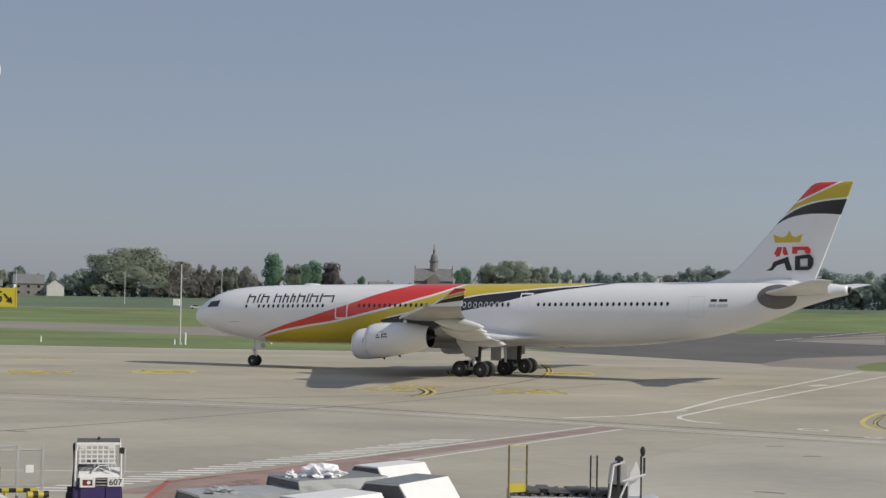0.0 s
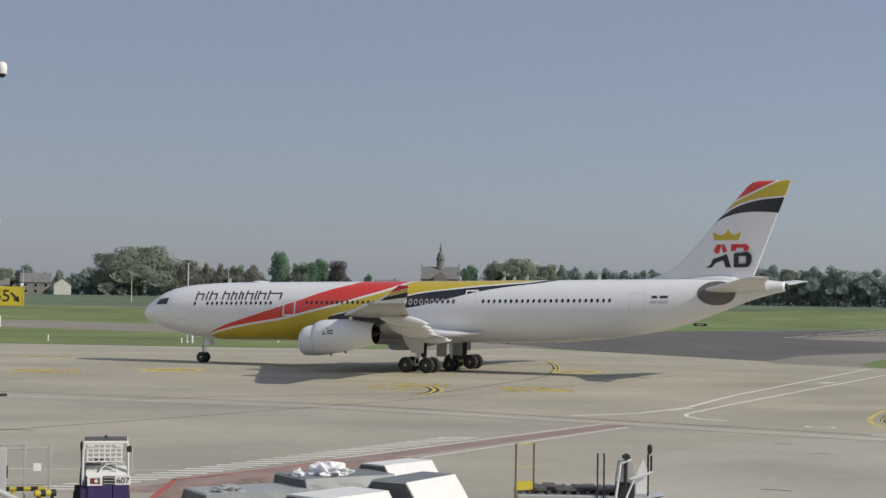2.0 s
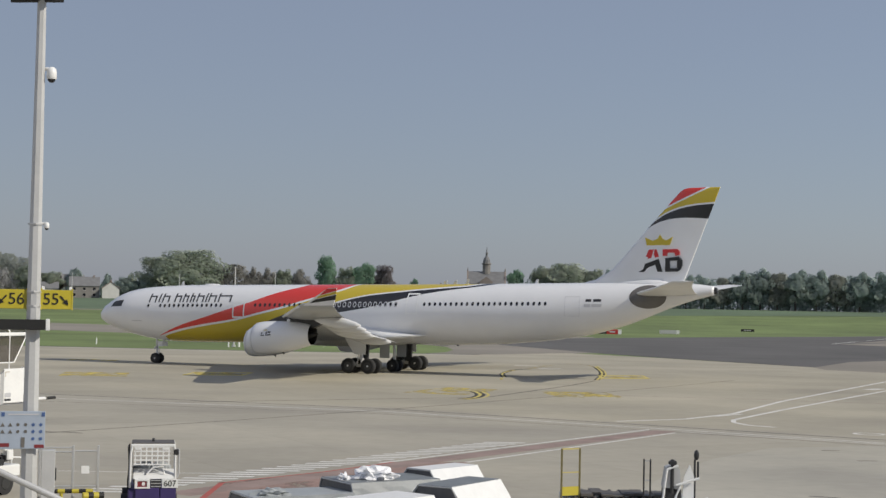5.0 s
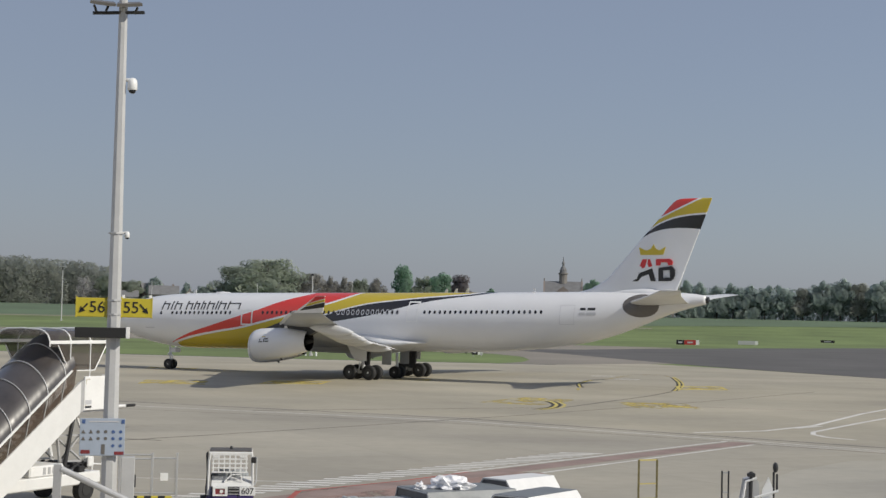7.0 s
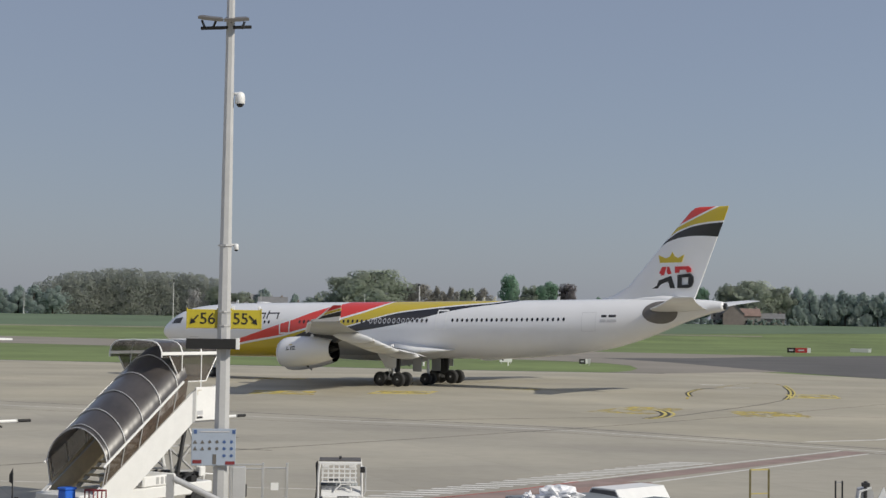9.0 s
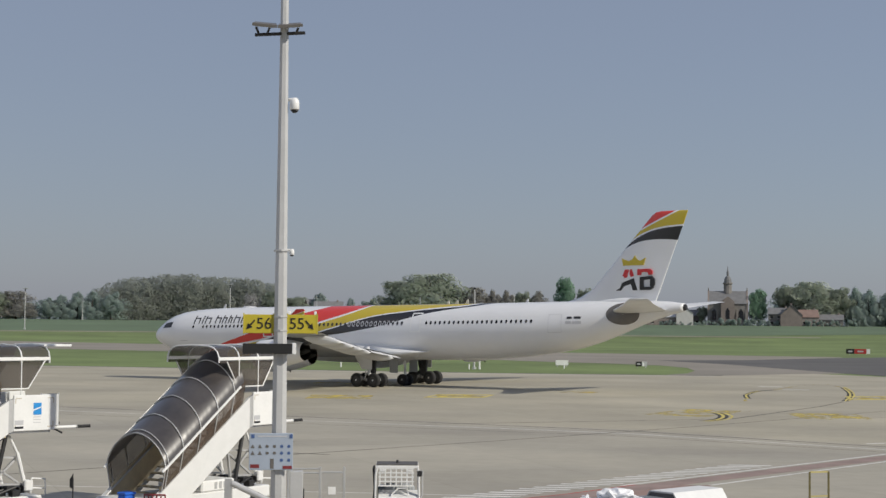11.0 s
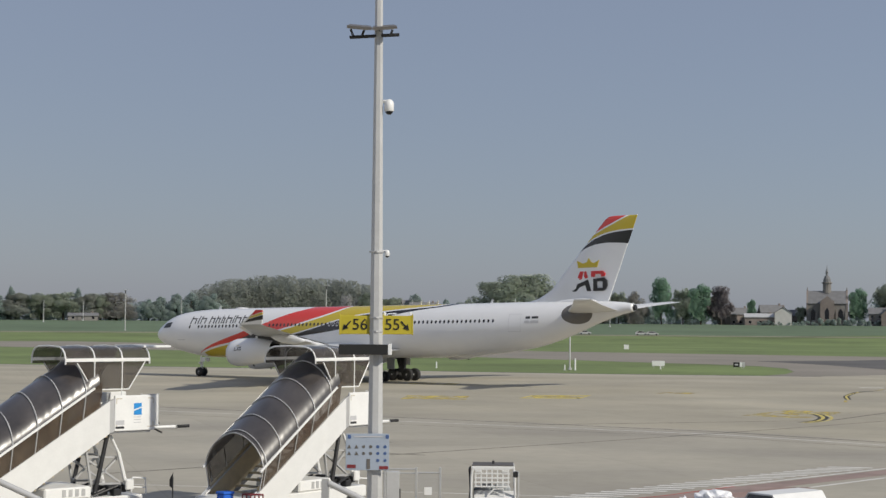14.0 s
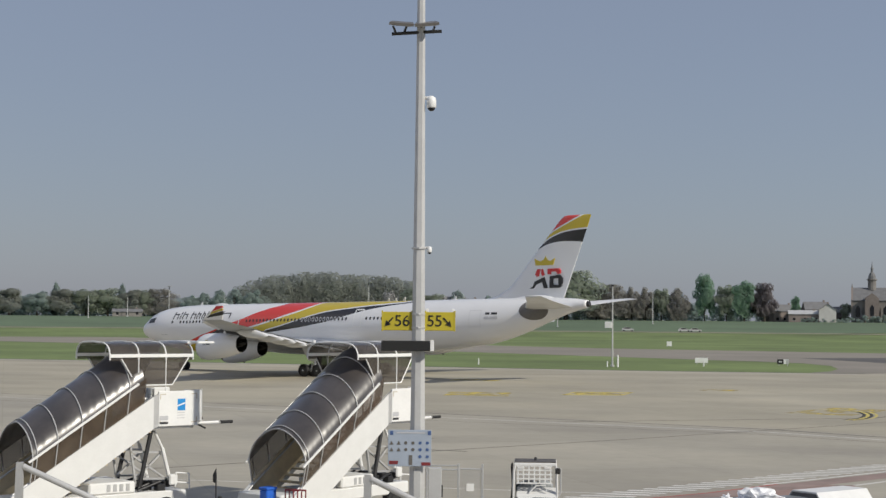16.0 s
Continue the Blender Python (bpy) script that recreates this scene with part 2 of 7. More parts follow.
def thing(name, label, category, m=None, group="", kind=""):
    ob = new(name)
    ob.empty_display_size = 0.3
    if m is not None:
        ob.matrix_world = m
    return tagged(ob, label, category, group, kind)


def box(bm, lo, hi, bevel=0.0, m=None):
    """An axis-aligned block with bevelled edges."""
    lo, hi = Vector(lo), Vector(hi)
    g = bmesh.ops.create_cube(bm, size=1.0)["verts"]
    c, s = (lo + hi) / 2, hi - lo
    for v in g:
        v.co = Vector((v.co.x * s.x, v.co.y * s.y, v.co.z * s.z)) + c
    if bevel:
        es = list({e for v in g for e in v.link_edges})
        r = bmesh.ops.bevel(bm, geom=es, offset=bevel, segments=1, affect="EDGES", profile=0.5)
        g = list({v for f in r["faces"] for v in f.verts} | {v for v in g if v.is_valid})
    if m is not None:
        for v in g:
            v.co = m @ v.co
    return g


def tube(bm, a, b, r, r2=None, n=8):
    """A round bar from a to b."""
    a, b = Vector(a), Vector(b)
    q = (b - a).to_track_quat("Z", "Y")
    rings = []
    for p, rad in ((a, r), (b, r if r2 is None else r2)):
        rings.append([bm.verts.new(p + q @ Vector((rad * math.cos(2 * math.pi * i / n), rad * math.sin(2 * math.pi * i / n), 0))) for i in range(n)])
    for i in range(n):
        bm.faces.new((rings[0][i], rings[0][(i + 1) % n], rings[1][(i + 1) % n], rings[1][i]))
    bm.faces.new(rings[0][::-1])
    bm.faces.new(rings[1])


def loft(bm, rings, close=True, cap=True):
    """Skin over rings of equal length."""
    vs = [[bm.verts.new(p) for p in r] for r in rings]
    n = len(vs[0])
    for a, b in zip(vs, vs[1:]):
        for i in range(n if close else n - 1):
            bm.faces.new((a[i], a[(i + 1) % n], b[(i + 1) % n], b[i]))
    if cap and close:
        bm.faces.new(vs[0][::-1])
        bm.faces.new(vs[-1])
    return vs


def prism(bm, poly, thick):
    """poly: points of a plane polygon; thick: vector of extrusion."""
    t = Vector(thick)
    a = [bm.verts.new(Vector(p)) for p in poly]
    b = [bm.verts.new(Vector(p) + t) for p in poly]
    bm.faces.new(a[::-1])
    bm.faces.new(b)
    for i in range(len(a)):
        j = (i + 1) % len(a)
        bm.faces.new((a[i], a[j], b[j], b[i]))


def pipe(bm, pts, r, n=6):
    """A round bar bent along points, in one piece."""
    pts = [Vector(p) for p in pts]
    rings = []
    for i, p in enumerate(pts):
        d = (pts[min(i + 1, len(pts) - 1)] - pts[max(i - 1, 0)]).normalized()
        side = d.cross(Vector((1, 0, 0)) if abs(d.x) < 0.7 else Vector((0, 1, 0))).normalized()
        up = d.cross(side)
        rings.append([p + side * (r * math.cos(2 * math.pi * k / n)) + up * (r * math.sin(2 * math.pi * k / n)) for k in range(n)])
    loft(bm, rings)


def BM():
    return bmesh.new()


def text_part(name, body, size, material, parent, m, thick=0.004):
    cu = bpy.data.curves.new(name, "FONT")
    cu.body, cu.size, cu.align_x, cu.align_y, cu.extrude = body, size, "CENTER", "CENTER", thick
    tmp = bpy.data.objects.new(name, cu)
    scene.collection.objects.link(tmp)
    me = bpy.data.meshes.new_from_object(tmp.evaluated_get(bpy.context.evaluated_depsgraph_get()))
    bpy.data.objects.remove(tmp)
    me.materials.append(material)
    ob = new(name, me)
    ob.parent = parent
    ob.matrix_basis = m
    return ob


def smoothstep(a, b, x):
    t = min(1.0, max(0.0, (x - a) / (b - a)))
    return t * t * (3 - 2 * t)


# ---- ground ----
def relief(x, y):
    """The land is flat as far as the taxiway, and then swells up to the woods."""
    return 6.2 * smoothstep(480, 800, math.hypot(x, y))


def make_ground():
    bm = BM()
    rad = [0, 60, 120, 200, 280, 360, 440, *range(480, 831, 10), 900, 1200, 2000, 4500]
    rings = []
    for r in rad[1:]:
        ring = []
        for i in range(96):
            a = 2 * math.pi * i / 96
            x, y = r * math.cos(a), r * math.sin(a)
            ring.append(bm.verts.new((x, y, relief(x, y) - 0.035)))
        rings.append(ring)
    c = bm.verts.new((0, 0, -0.035))
    for i in range(96):
        bm.faces.new((c, rings[0][i], rings[0][(i + 1) % 96]))
        for a, b in zip(rings, rings[1:]):
            bm.faces.new((a[i], b[i], b[(i + 1) % 96], a[(i + 1) % 96]))
    tagged(part("ground", bm, M["grass"], smooth=True), "green airfield grass rising gently to the far woods", "grass", kind="structure")


def sheet(name, pts, z, material, label, category):
    bm = BM()
    prism(bm, [(x, y, z - 0.3) for x, y in pts], (0, 0, 0.3))
    return tagged(part(name, bm, material), label, category, kind="structure")


make_ground()
sheet("taxiway", [(-420, 420), (-83, 303), (-47, 279), (-28, 265), (-20, 261), (-12, 253), (-7.4, 241), (-5.9, 226), (-6.6, 214), (-9, 207), (-2, 204.5), (10, 219), (17, 226), (21, 338), (-63, 358), (-108, 387), (-420, 520)],
      -0.014, M["old_concrete"], "pale worn taxiway running across the grass", "taxiway")
sheet("taxiway_link", [(-14, 287), (-2, 266), (8, 240), (14, 224), (22, 208), (38, 183), (60, 164), (100, 146), (300, 100), (300, 600), (120, 450), (86, 408), (45, 360), (20, 330), (2, 300)],
      -0.008, M["asphalt"], "dark asphalt taxiway joining the apron", "taxiway")
sheet("apron", [(-420, 215), (-95, 207), (-31, 203), (-2, 206), (10, 220), (22, 206), (38, 182), (60, 163), (100, 145), (300, 98), (300, -120), (-420, -120)],
      0.0, M["concrete"], "sunlit pale concrete apron with stains and joints", "apron")


sheet("shoulder", [(36.5, 176.5), (36.6, 183), (45.5, 205), (63, 226), (80, 258), (120, 320), (130, 270), (80, 190), (47, 166.5)], 0.006, M["old_concrete"], "pale brown worn shoulder beside the taxiway", "shoulder")
sheet("taxiway_shoulder", [(68, 315), (107.7, 407), (150, 510), (260, 520), (110, 393.5), (81.6, 291.7)], -0.003, M["old_concrete"], "pale strip beside the dark taxiway", "shoulder")
sheet("verge", [(44.9, 169.8), (46.8, 179.5), (51.6, 191.5), (55.5, 198), (80, 218), (130, 250), (160, 200), (62, 160), (47, 167)], 0.01, M["grass"], "green verge beside the shoulder", "grass")


def arc_sheet(name, r0, r1, u0, u1, dz, material, label, category, n=40, slant=0.0):
    bm = BM()
    rows_ = []
    for k in range(25):
        r = r0 + (r1 - r0) * k / 24
        row = []
        for i in range(n + 1):
            u = u0 + (u1 - u0) * i / n
            a = math.atan(u)
            near = slant * max(0.0, u + 0.02)
            rr = r + min(near, r1 - r0 - 4) * (1 - k / 24)
            x, y = rr * math.sin(a), rr * math.cos(a)
            row.append(bm.verts.new((x, y, relief(x, y) + dz)))
        rows_.append(row)
    for a, b in zip(rows_, rows_[1:]):
        for i in range(n):
            bm.faces.new((a[i], a[i + 1], b[i + 1], b[i]))
    return tagged(part(name, bm, material, smooth=True), label, category, kind="structure")


arc_sheet("crop_field", 606, 830, -0.75, 0.42, 0.05, M["crop"], "dark green crop field on the far slope", "field", 60, 330.0)
arc_sheet("dirt_track", 596, 606, -0.75, 0.05, 0.045, M["dirt"], "pale dry track along the foot of the field", "track")


# ---- painted markings ----
def rounded(pts, n=7):
    """A smooth path through points."""
    out = []
    q = [pts[0], *pts, pts[-1]]
    for a, b, c, d in zip(q, q[1:], q[2:], q[3:]):
        for i in range(n):
            t = i / n
            out.append(tuple(0.5 * (2 * b[k] + (c[k] - a[k]) * t + (2 * a[k] - 5 * b[k] + 4 * c[k] - d[k]) * t * t + (3 * b[k] - a[k] - 3 * c[k] + d[k]) * t ** 3) for k in (0, 1)))
    return [*out, pts[-1]]


def stripe(name, pts, w, material, label, z=0.004, category="marking", dash=0.0, gap=0.0):
    """A painted line along a path of points, one polygon a stretch."""
    bm = BM()
    if name == "taxi_line":
        pts = rounded(pts)
    for (x0, y0), (x1, y1) in zip(pts, pts[1:]):
        d = Vector((x1 - x0, y1 - y0, 0))
        L = d.length
        d.normalize()
        nrm = Vector((-d.y, d.x, 0)) * w / 2
        s = 0.0
        step = dash or L
        while s < L - 1e-6:
            e = min(L, s + step)
            a, b = Vector((x0, y0, z)) + d * s, Vector((x0, y0, z)) + d * e
            bm.faces.new([bm.verts.new(p) for p in (a - nrm, b - nrm, b + nrm, a + nrm)])
            s = e + gap
    return tagged(part(name, bm, material), label, category, kind="structure")


def bend(cx, cy, r, a0, a1, n=10):
    return [(cx + r * math.cos(radians(a0 + (a1 - a0) * i / n)), cy + r * math.sin(radians(a0 + (a1 - a0) * i / n))) for i in range(n + 1)]


stripe("drain_joint", [(-90, 122.5), (-29.6, 104.5), (-6.7, 97.2), (9.6, 87.5), (22.1, 80.1), (60, 58)], 0.28, M["seal"], "dark drain channel across the apron", 0.004)
stripe("drain_joint", [(-90, 114), (-27.5, 97.3), (-6.4, 92.6), (9.2, 83.9), (22, 76), (60, 54)], 0.14, M["seal"], "narrow dark joint beside the drain", 0.004)
stripe("pale_joint", [(-90, 118), (-28.5, 100.6), (-6.5, 94.8), (9.4, 85.6), (22, 78), (60, 56)], 0.2, M["white_paint"], "pale repaired strip between the joints", 0.004)
stripe("slab_joint", [(-30, 62), (-21.2, 75), (-13, 86.7), (-3.4, 101.3), (7, 118.5)], 0.16, M["seal"], "dark slab joint crossing the apron", 0.005)
stripe("red_band", [(-10.5, 52.5), (-3.0, 65.0), (9.1, 84.3)], 1.3, M["red_paint"], "worn red clearance band", 0.005)
stripe("white_edge_line", [(-4.6, 64.2), (8.3, 85.0)], 0.2, M["white_paint"], "thin white line beside the red band", 0.007)
stripe("white_edge_line", [(-1.1, 65.3), (9.5, 83.2)], 0.2, M["white_paint"], "thin white line beside the red band", 0.007)
stripe("red_corner_line", [(-9.3, 47), (-9.6, 56.2)], 0.22, M["red_line"], "bright red corner line", 0.008)
sheet("red_field", [(-9.4, 46), (-9.7, 56), (-6.4, 60.5), (-4.05, 64.75), (-1.0, 65.4), (-2.4, 58), (-4.6, 50), (-5.4, 44)], 0.0045, M["red_worn"], "worn red hatched ground beside the carts", "marking")
stripe("red_edge_line", [(-9.7, 56), (-6.4, 60.5), (-4.05, 64.75)], 0.14, M["red_line"], "thin red line along the hatched bars", 0.008)
stripe("lead_line", [(-33, 57.8), (-8, 59.2)], 0.13, M["white_paint"], "faint thin white line", 0.005)
stripe("bay_line", [(0.2, 51.2), (3.2, 47.6)], 0.14, M["white_paint"], "thin white parking line", 0.005)
stripe("stand_line", [(7.0, 90.6), (11.2, 93.6), (14.9, 99.3), (20.5, 113.8), (41.4, 160.2), (44, 166)], 0.32, M["white_paint"], "long white stand boundary line", 0.005)
stripe("stand_line", [(15.6, 88.6), (14.3, 89.8), (13.8, 91.8), (14.1, 93.8), (18.8, 104.1), (41.9, 151.9), (46, 160)], 0.3, M["white_paint"], "white stand line with a bent end", 0.006)
stripe("cross_line", [(9.9, 83.9), (20, 78.5), (40, 67)], 0.14, M["white_paint"], "thin white line across the apron", 0.005)
stripe("taxi_line", [(-2.3, 108.4), (-1.3, 110.9), (-1.0, 114.8), (-1.5, 118.6), (-2.6, 120.2), (-4.6, 121.4)], 0.26, M["yellow_paint"], "curved yellow taxi line", 0.0068)
stripe("taxi_line", [(-2.3, 108.4), (-1.3, 110.9), (-1.0, 114.8), (-1.5, 118.6)], 0.75, M["black_worn"], "black edging of the taxi line", 0.006)
stripe("taxi_line", [(-1.9, 108.2), (-0.75, 110.9), (-0.4, 114.8), (-0.9, 118.4)], 0.2, M["yellow_paint"], "second thin yellow line beside the curve", 0.0068)
stripe("taxi_line", [(0.6, 138), (0.8, 145.4), (1.1, 152.8), (2.1, 158.6), (3.8, 164), (6.5, 174.6), (9.4, 179.5), (10.9, 170), (10.1, 152), (9.2, 142.5)], 0.26, M["yellow_worn"], "faded curved yellow taxi line", 0.0052)
stripe("taxi_line", [(0.9, 143), (0.75, 149.5), (1.2, 154.4), (2.0, 159.4)], 0.2, M["yellow_paint"], "thin yellow line on the curve", 0.0066)
stripe("taxi_line", [(10.9, 172), (10.75, 160.4), (10.2, 151), (9.1, 141)], 0.2, M["yellow_paint"], "thin yellow line on the curve", 0.0066)
stripe("taxi_line", [(10.9, 172), (10.75, 160.4), (10.2, 151), (9.1, 141)], 0.6, M["black_worn"], "black edging of the taxi line", 0.0055)
stripe("taxi_line", [(11.2, 174), (11.1, 160.4), (10.55, 151), (9.5, 142)], 0.16, M["yellow_paint"], "second thin yellow line beside the curve", 0.0068)
stripe("taxi_line", [(0.9, 143), (0.75, 149.5), (1.2, 154.4), (2.0, 159.4), (3.6, 162.4)], 0.55, M["black_worn"], "black edging of the taxi line", 0.0055)
stripe("tar_line", [(7, 118.5), (14, 131), (22, 146)], 0.14, M["seal"], "dark slab joint crossing the apron", 0.005)
stripe("pale_dash", [(2.2, 171), (4.6, 171.5)], 0.9, M["white_paint"], "short pale worn paint mark", 0.006)
stripe("pale_dash", [(4.5, 164), (7.0, 164.6)], 0.7, M["white_paint"], "short pale worn paint mark", 0.006)
stripe("taxi_line", [(23.9, 84.5), (23.6, 87.2), (24.3, 91.5), (26.3, 97), (28.1, 100.6), (32, 106), (40, 114)], 0.3, M["yellow_paint"], "curved yellow stand line", 0.006)
stripe("taxi_line", [(24.6, 85.2), (24.3, 87.5), (25.0, 91.3), (26.9, 96.6), (28.7, 100.1), (32.6, 105.4), (40.6, 113.4)], 0.26, M["black_paint"], "black edging of the stand line", 0.0065)
for pts, w, m in (([(-36.4, 132.4), (-31.0, 133.4)], 7.0, "yellow_worn"), ([(-5.2, 119.4), (-0.6, 117.6)], 9.0, "yellow_worn"), ([(4.0, 116.6), (9.0, 117.4)], 7.5, "yellow_worn"),
                  ([(-16.5, 150), (-13, 150)], 3.0, "yellow_worn"), ([(-44, 163), (-39, 163)], 4, "yellow_worn")):
    stripe("stand_patch", pts, w, M[m], "scuffed remains of a yellow stand number", 0.0048)
for cx, cy, w, h, tw in ((-24.15, 138.2, 4.9, 5.2, 1.2), (12.0, 148.2, 4.3, 6.2, 5.0)):
    tilt = Vector((0.98, 0.3, 0))
    for k in (-0.5, 0.5):
        c = Vector((cx, cy + k * h, 0))
        stripe("stand_box", [(c - tilt * w / 2)[:2], (c + tilt * w / 2)[:2]], 1.1, M["yellow_paint"], "yellow edge of a stand number box", 0.0058)
        c = Vector((cx, cy, 0)) + tilt * (k * w)
        stripe("stand_box", [(c.x, c.y - h / 2 - 0.5), (c.x, c.y + h / 2 + 0.5)], 0.32, M["yellow_paint"], "yellow edge of a stand number box", 0.0058)
    c0, c1 = Vector((cx, cy, 0)) - tilt * (w * 0.42), Vector((cx, cy, 0)) + tilt * (w * 0.42)
    stripe("stand_patch", [c0[:2], c1[:2]], h - 1.0, M["yellow_worn"], "scuffed yellow stand number", 0.0048)
stripe("apron_edge", [(-300, 210), (-95, 204.5), (-31, 200.5), (-3, 203.2)], 2.6, M["pale_slab"], "pale concrete strip along the edge of the apron", 0.0046)
stripe("apron_edge", [(-300, 213.6), (-95, 206.8), (-31, 202.7), (-2, 205.6)], 1.5, M["seal"], "dark line where the apron meets the grass", 0.0052)
# hatched bars beside the red band
bars = thing("hatched_marking", "row of slanted white bars painted on the apron", "marking", kind="structure")
for i in range(30):
    s = i / 29
    x, y = -13.6 + 13.6 * s, 52.6 + 22.2 * s
    bm = BM()
    d, w = Vector((1.0, 0.06, 0)), Vector((0.07, 0.36, 0))
    p = Vector((x - 0.5, y, 0.006))
    bm.faces.new([bm.verts.new(q) for q in (p, p + d * 2.0, p + d * 2.0 + w, p + w)])
    part("bar", bm, M["white_paint"], bars)

# far lane of yellower concrete, newer slabs by the loader, small marks and cracks
sheet("apron_lane", [(-420, 214), (-95, 206), (-31, 202), (-2, 205), (10, 219), (22, 205), (38, 181), (60, 162), (100, 144), (300, 97), (300, -40), (60, 59), (22.1, 81.1), (9.6, 88.5), (-6.7, 98.2), (-29.6, 105.5), (-90, 123.5), (-420, 222 - 6)],
      0.002, M["far_concrete"], "yellowish worn concrete of the taxi lane", "apron")
sheet("new_slabs", [(4.1, 52.7), (6.7, 62.0), (9.6, 69.3), (13.0, 75.2), (21.5, 79.2), (60, 55), (60, 20), (6, 20)], 0.002, M["pale_slab"], "newer pale grey concrete slabs", "apron")
stripe("taxi_line", [(24.5, 85.6), (24.25, 87.6), (24.95, 91.2), (26.85, 96.4), (28.6, 99.8)], 0.1, M["yellow_paint"], "thin yellow edge of the stand line", 0.0075)
stripe("ring_mark", bend(20.0, 85.2, 0.75, 0, 360, 20), 0.22, M["white_paint"], "small white ring painted on the apron", 0.006)
stripe("ring_mark", bend(22.0, 80.6, 0.4, 0, 360, 16), 0.25, M["white_paint"], "small white ring painted on the apron", 0.006)
for a, b in (((15.3, 74.5), (16.15, 74.6)), ((15.9, 69.7), (16.8, 69.9)), ((11.1, 56.1), (12.1, 55.7)), ((-21.6, 75.6), (-19.6, 75.2)), ((-25.6, 83), (-23.4, 82.6))):
    stripe("crack", [a, ((a[0] + b[0]) / 2, (a[1] + b[1]) / 2 + 0.12), b], 0.2, M["seal"], "short dark repaired crack", 0.006)
stripe("pale_dash", [(31.2, 133.6), (32.8, 135.5)], 0.9, M["white_paint"], "short pale worn paint mark", 0.006)
stripe("pale_dash", [(13.5, 96.6), (15.4, 99.2)], 0.3, M["white_paint"], "short pale worn paint mark", 0.006)
stripe("tyre_streak", [(-20, 99), (-0.4, 111.6), (6.4, 130.7), (8.8, 139.4)], 0.22, M["seal"], "dark tyre streak across the lane", 0.005)
stripe("tyre_streak", [(8, 117.2), (19.4, 115.8), (34, 112)], 0.2, M["red_paint"], "faint brown streak across the lane", 0.005)
stripe("taxiway_edge_line", [(66.9, 316.6), (70, 324.3), (100.7, 402.3), (140, 500)], 0.5, M["white_paint"], "white edge line of the far taxiway", 0.0)
stripe("tyre_streak", [(60, 330), (80, 349.7), (133, 440)], 3.0, M["asphalt"], "dark rubber streak on the taxiway", 0.004)
stripe("tyre_streak", [(70, 318), (92, 352), (150, 440)], 2.0, M["asphalt"], "dark rubber streak on the taxiway", 0.005)


# ---- the airliner: local x ahead, y to its left, z up, origin on the ground between the main gears ----
ATT = 0.0219  # it stands a little nose-down
REF = 32.04  # metres from the nose to the main gear


def A(xb, y, z):
    """From metres behind the nose, to the left, and above the ground at the main gear."""
    x = REF - xb
    return Vector((x, y, z - x * ATT))


ZC = 5.38
STATIONS = (0, 0.12, 0.4, 0.9, 1.6, 2.4, 3.3, 4.5, 6.0, 8.0, 10.5, 14, 20, 30, 40, 44, 48, 52.3, 55, 57.5, 60, 62, 63.35)
TOP = (-0.2, 0.14, 0.56, 1.0, 1.45, 1.9, 2.25, 2.5, 2.66, 2.77, 2.82, 2.82, 2.82, 2.82, 2.82, 2.82, 2.82, 2.82, 2.8, 2.77, 2.72, 2.6, 2.4)
BOT = (-0.2, -0.5, -0.75, -1.03, -1.34, -1.63, -1.9, -2.16, -2.46, -2.74, -2.82, -2.82, -2.82, -2.82, -2.82, -2.74, -2.44, -1.88, -1.18, -0.28, 0.72, 1.32, 1.62)
WID = (0.01, 0.52, 0.93, 1.38, 1.82, 2.16, 2.4, 2.6, 2.73, 2.8, 2.82, 2.82, 2.82, 2.82, 2.82, 2.78, 2.62, 2.22, 1.86, 1.45, 1.0, 0.66, 0.42)


def section(xb):
    """Centre height, half height and half width of the fuselage."""
    t, b, w = (float(np.interp(xb, STATIONS, c)) for c in (TOP, BOT, WID))
    if 1.0 < xb < 61.5:  # round the corners between the stations
        e = min(0.8, xb - 0.2, 63 - xb)
        t, b, w = (sum(float(np.interp(xb + k * e, STATIONS, c)) for k in (-1, -0.5, 0, 0.5, 1)) / 5 for c in (TOP, BOT, WID))
    rise = 0.16 * min(1.0, max(0.0, (42 - xb) / 30))  # the forward body stands a little higher
    return ZC + rise + (t + b) / 2, (t - b) / 2, w


def skin(xb, z, off=0.0, side=1):
    """A point of the fuselage's side, off metres proud of it."""
    c, h, w = section(xb)
    k = max(-0.999, min(0.999, (z - c) / h))
    y = w * math.sqrt(1 - k * k)
    nrm = Vector((0, y / (w * w), (z - c) / (h * h))).normalized()
    return A(xb, side * (y + off * nrm.y), z + off * nrm.z)


def skin_patch(bm, corner, nu, nv, off, side=1):
    """A patch that lies on the fuselage; corner(u, v) gives metres behind the nose and height."""
    g = [[bm.verts.new(skin(*corner(i / nu, j / nv), off, side)) for j in range(nv + 1)] for i in range(nu + 1)]
    for i in range(nu):
        for j in range(nv):
            bm.faces.new((g[i][j], g[i + 1][j], g[i + 1][j + 1], g[i][j + 1]))


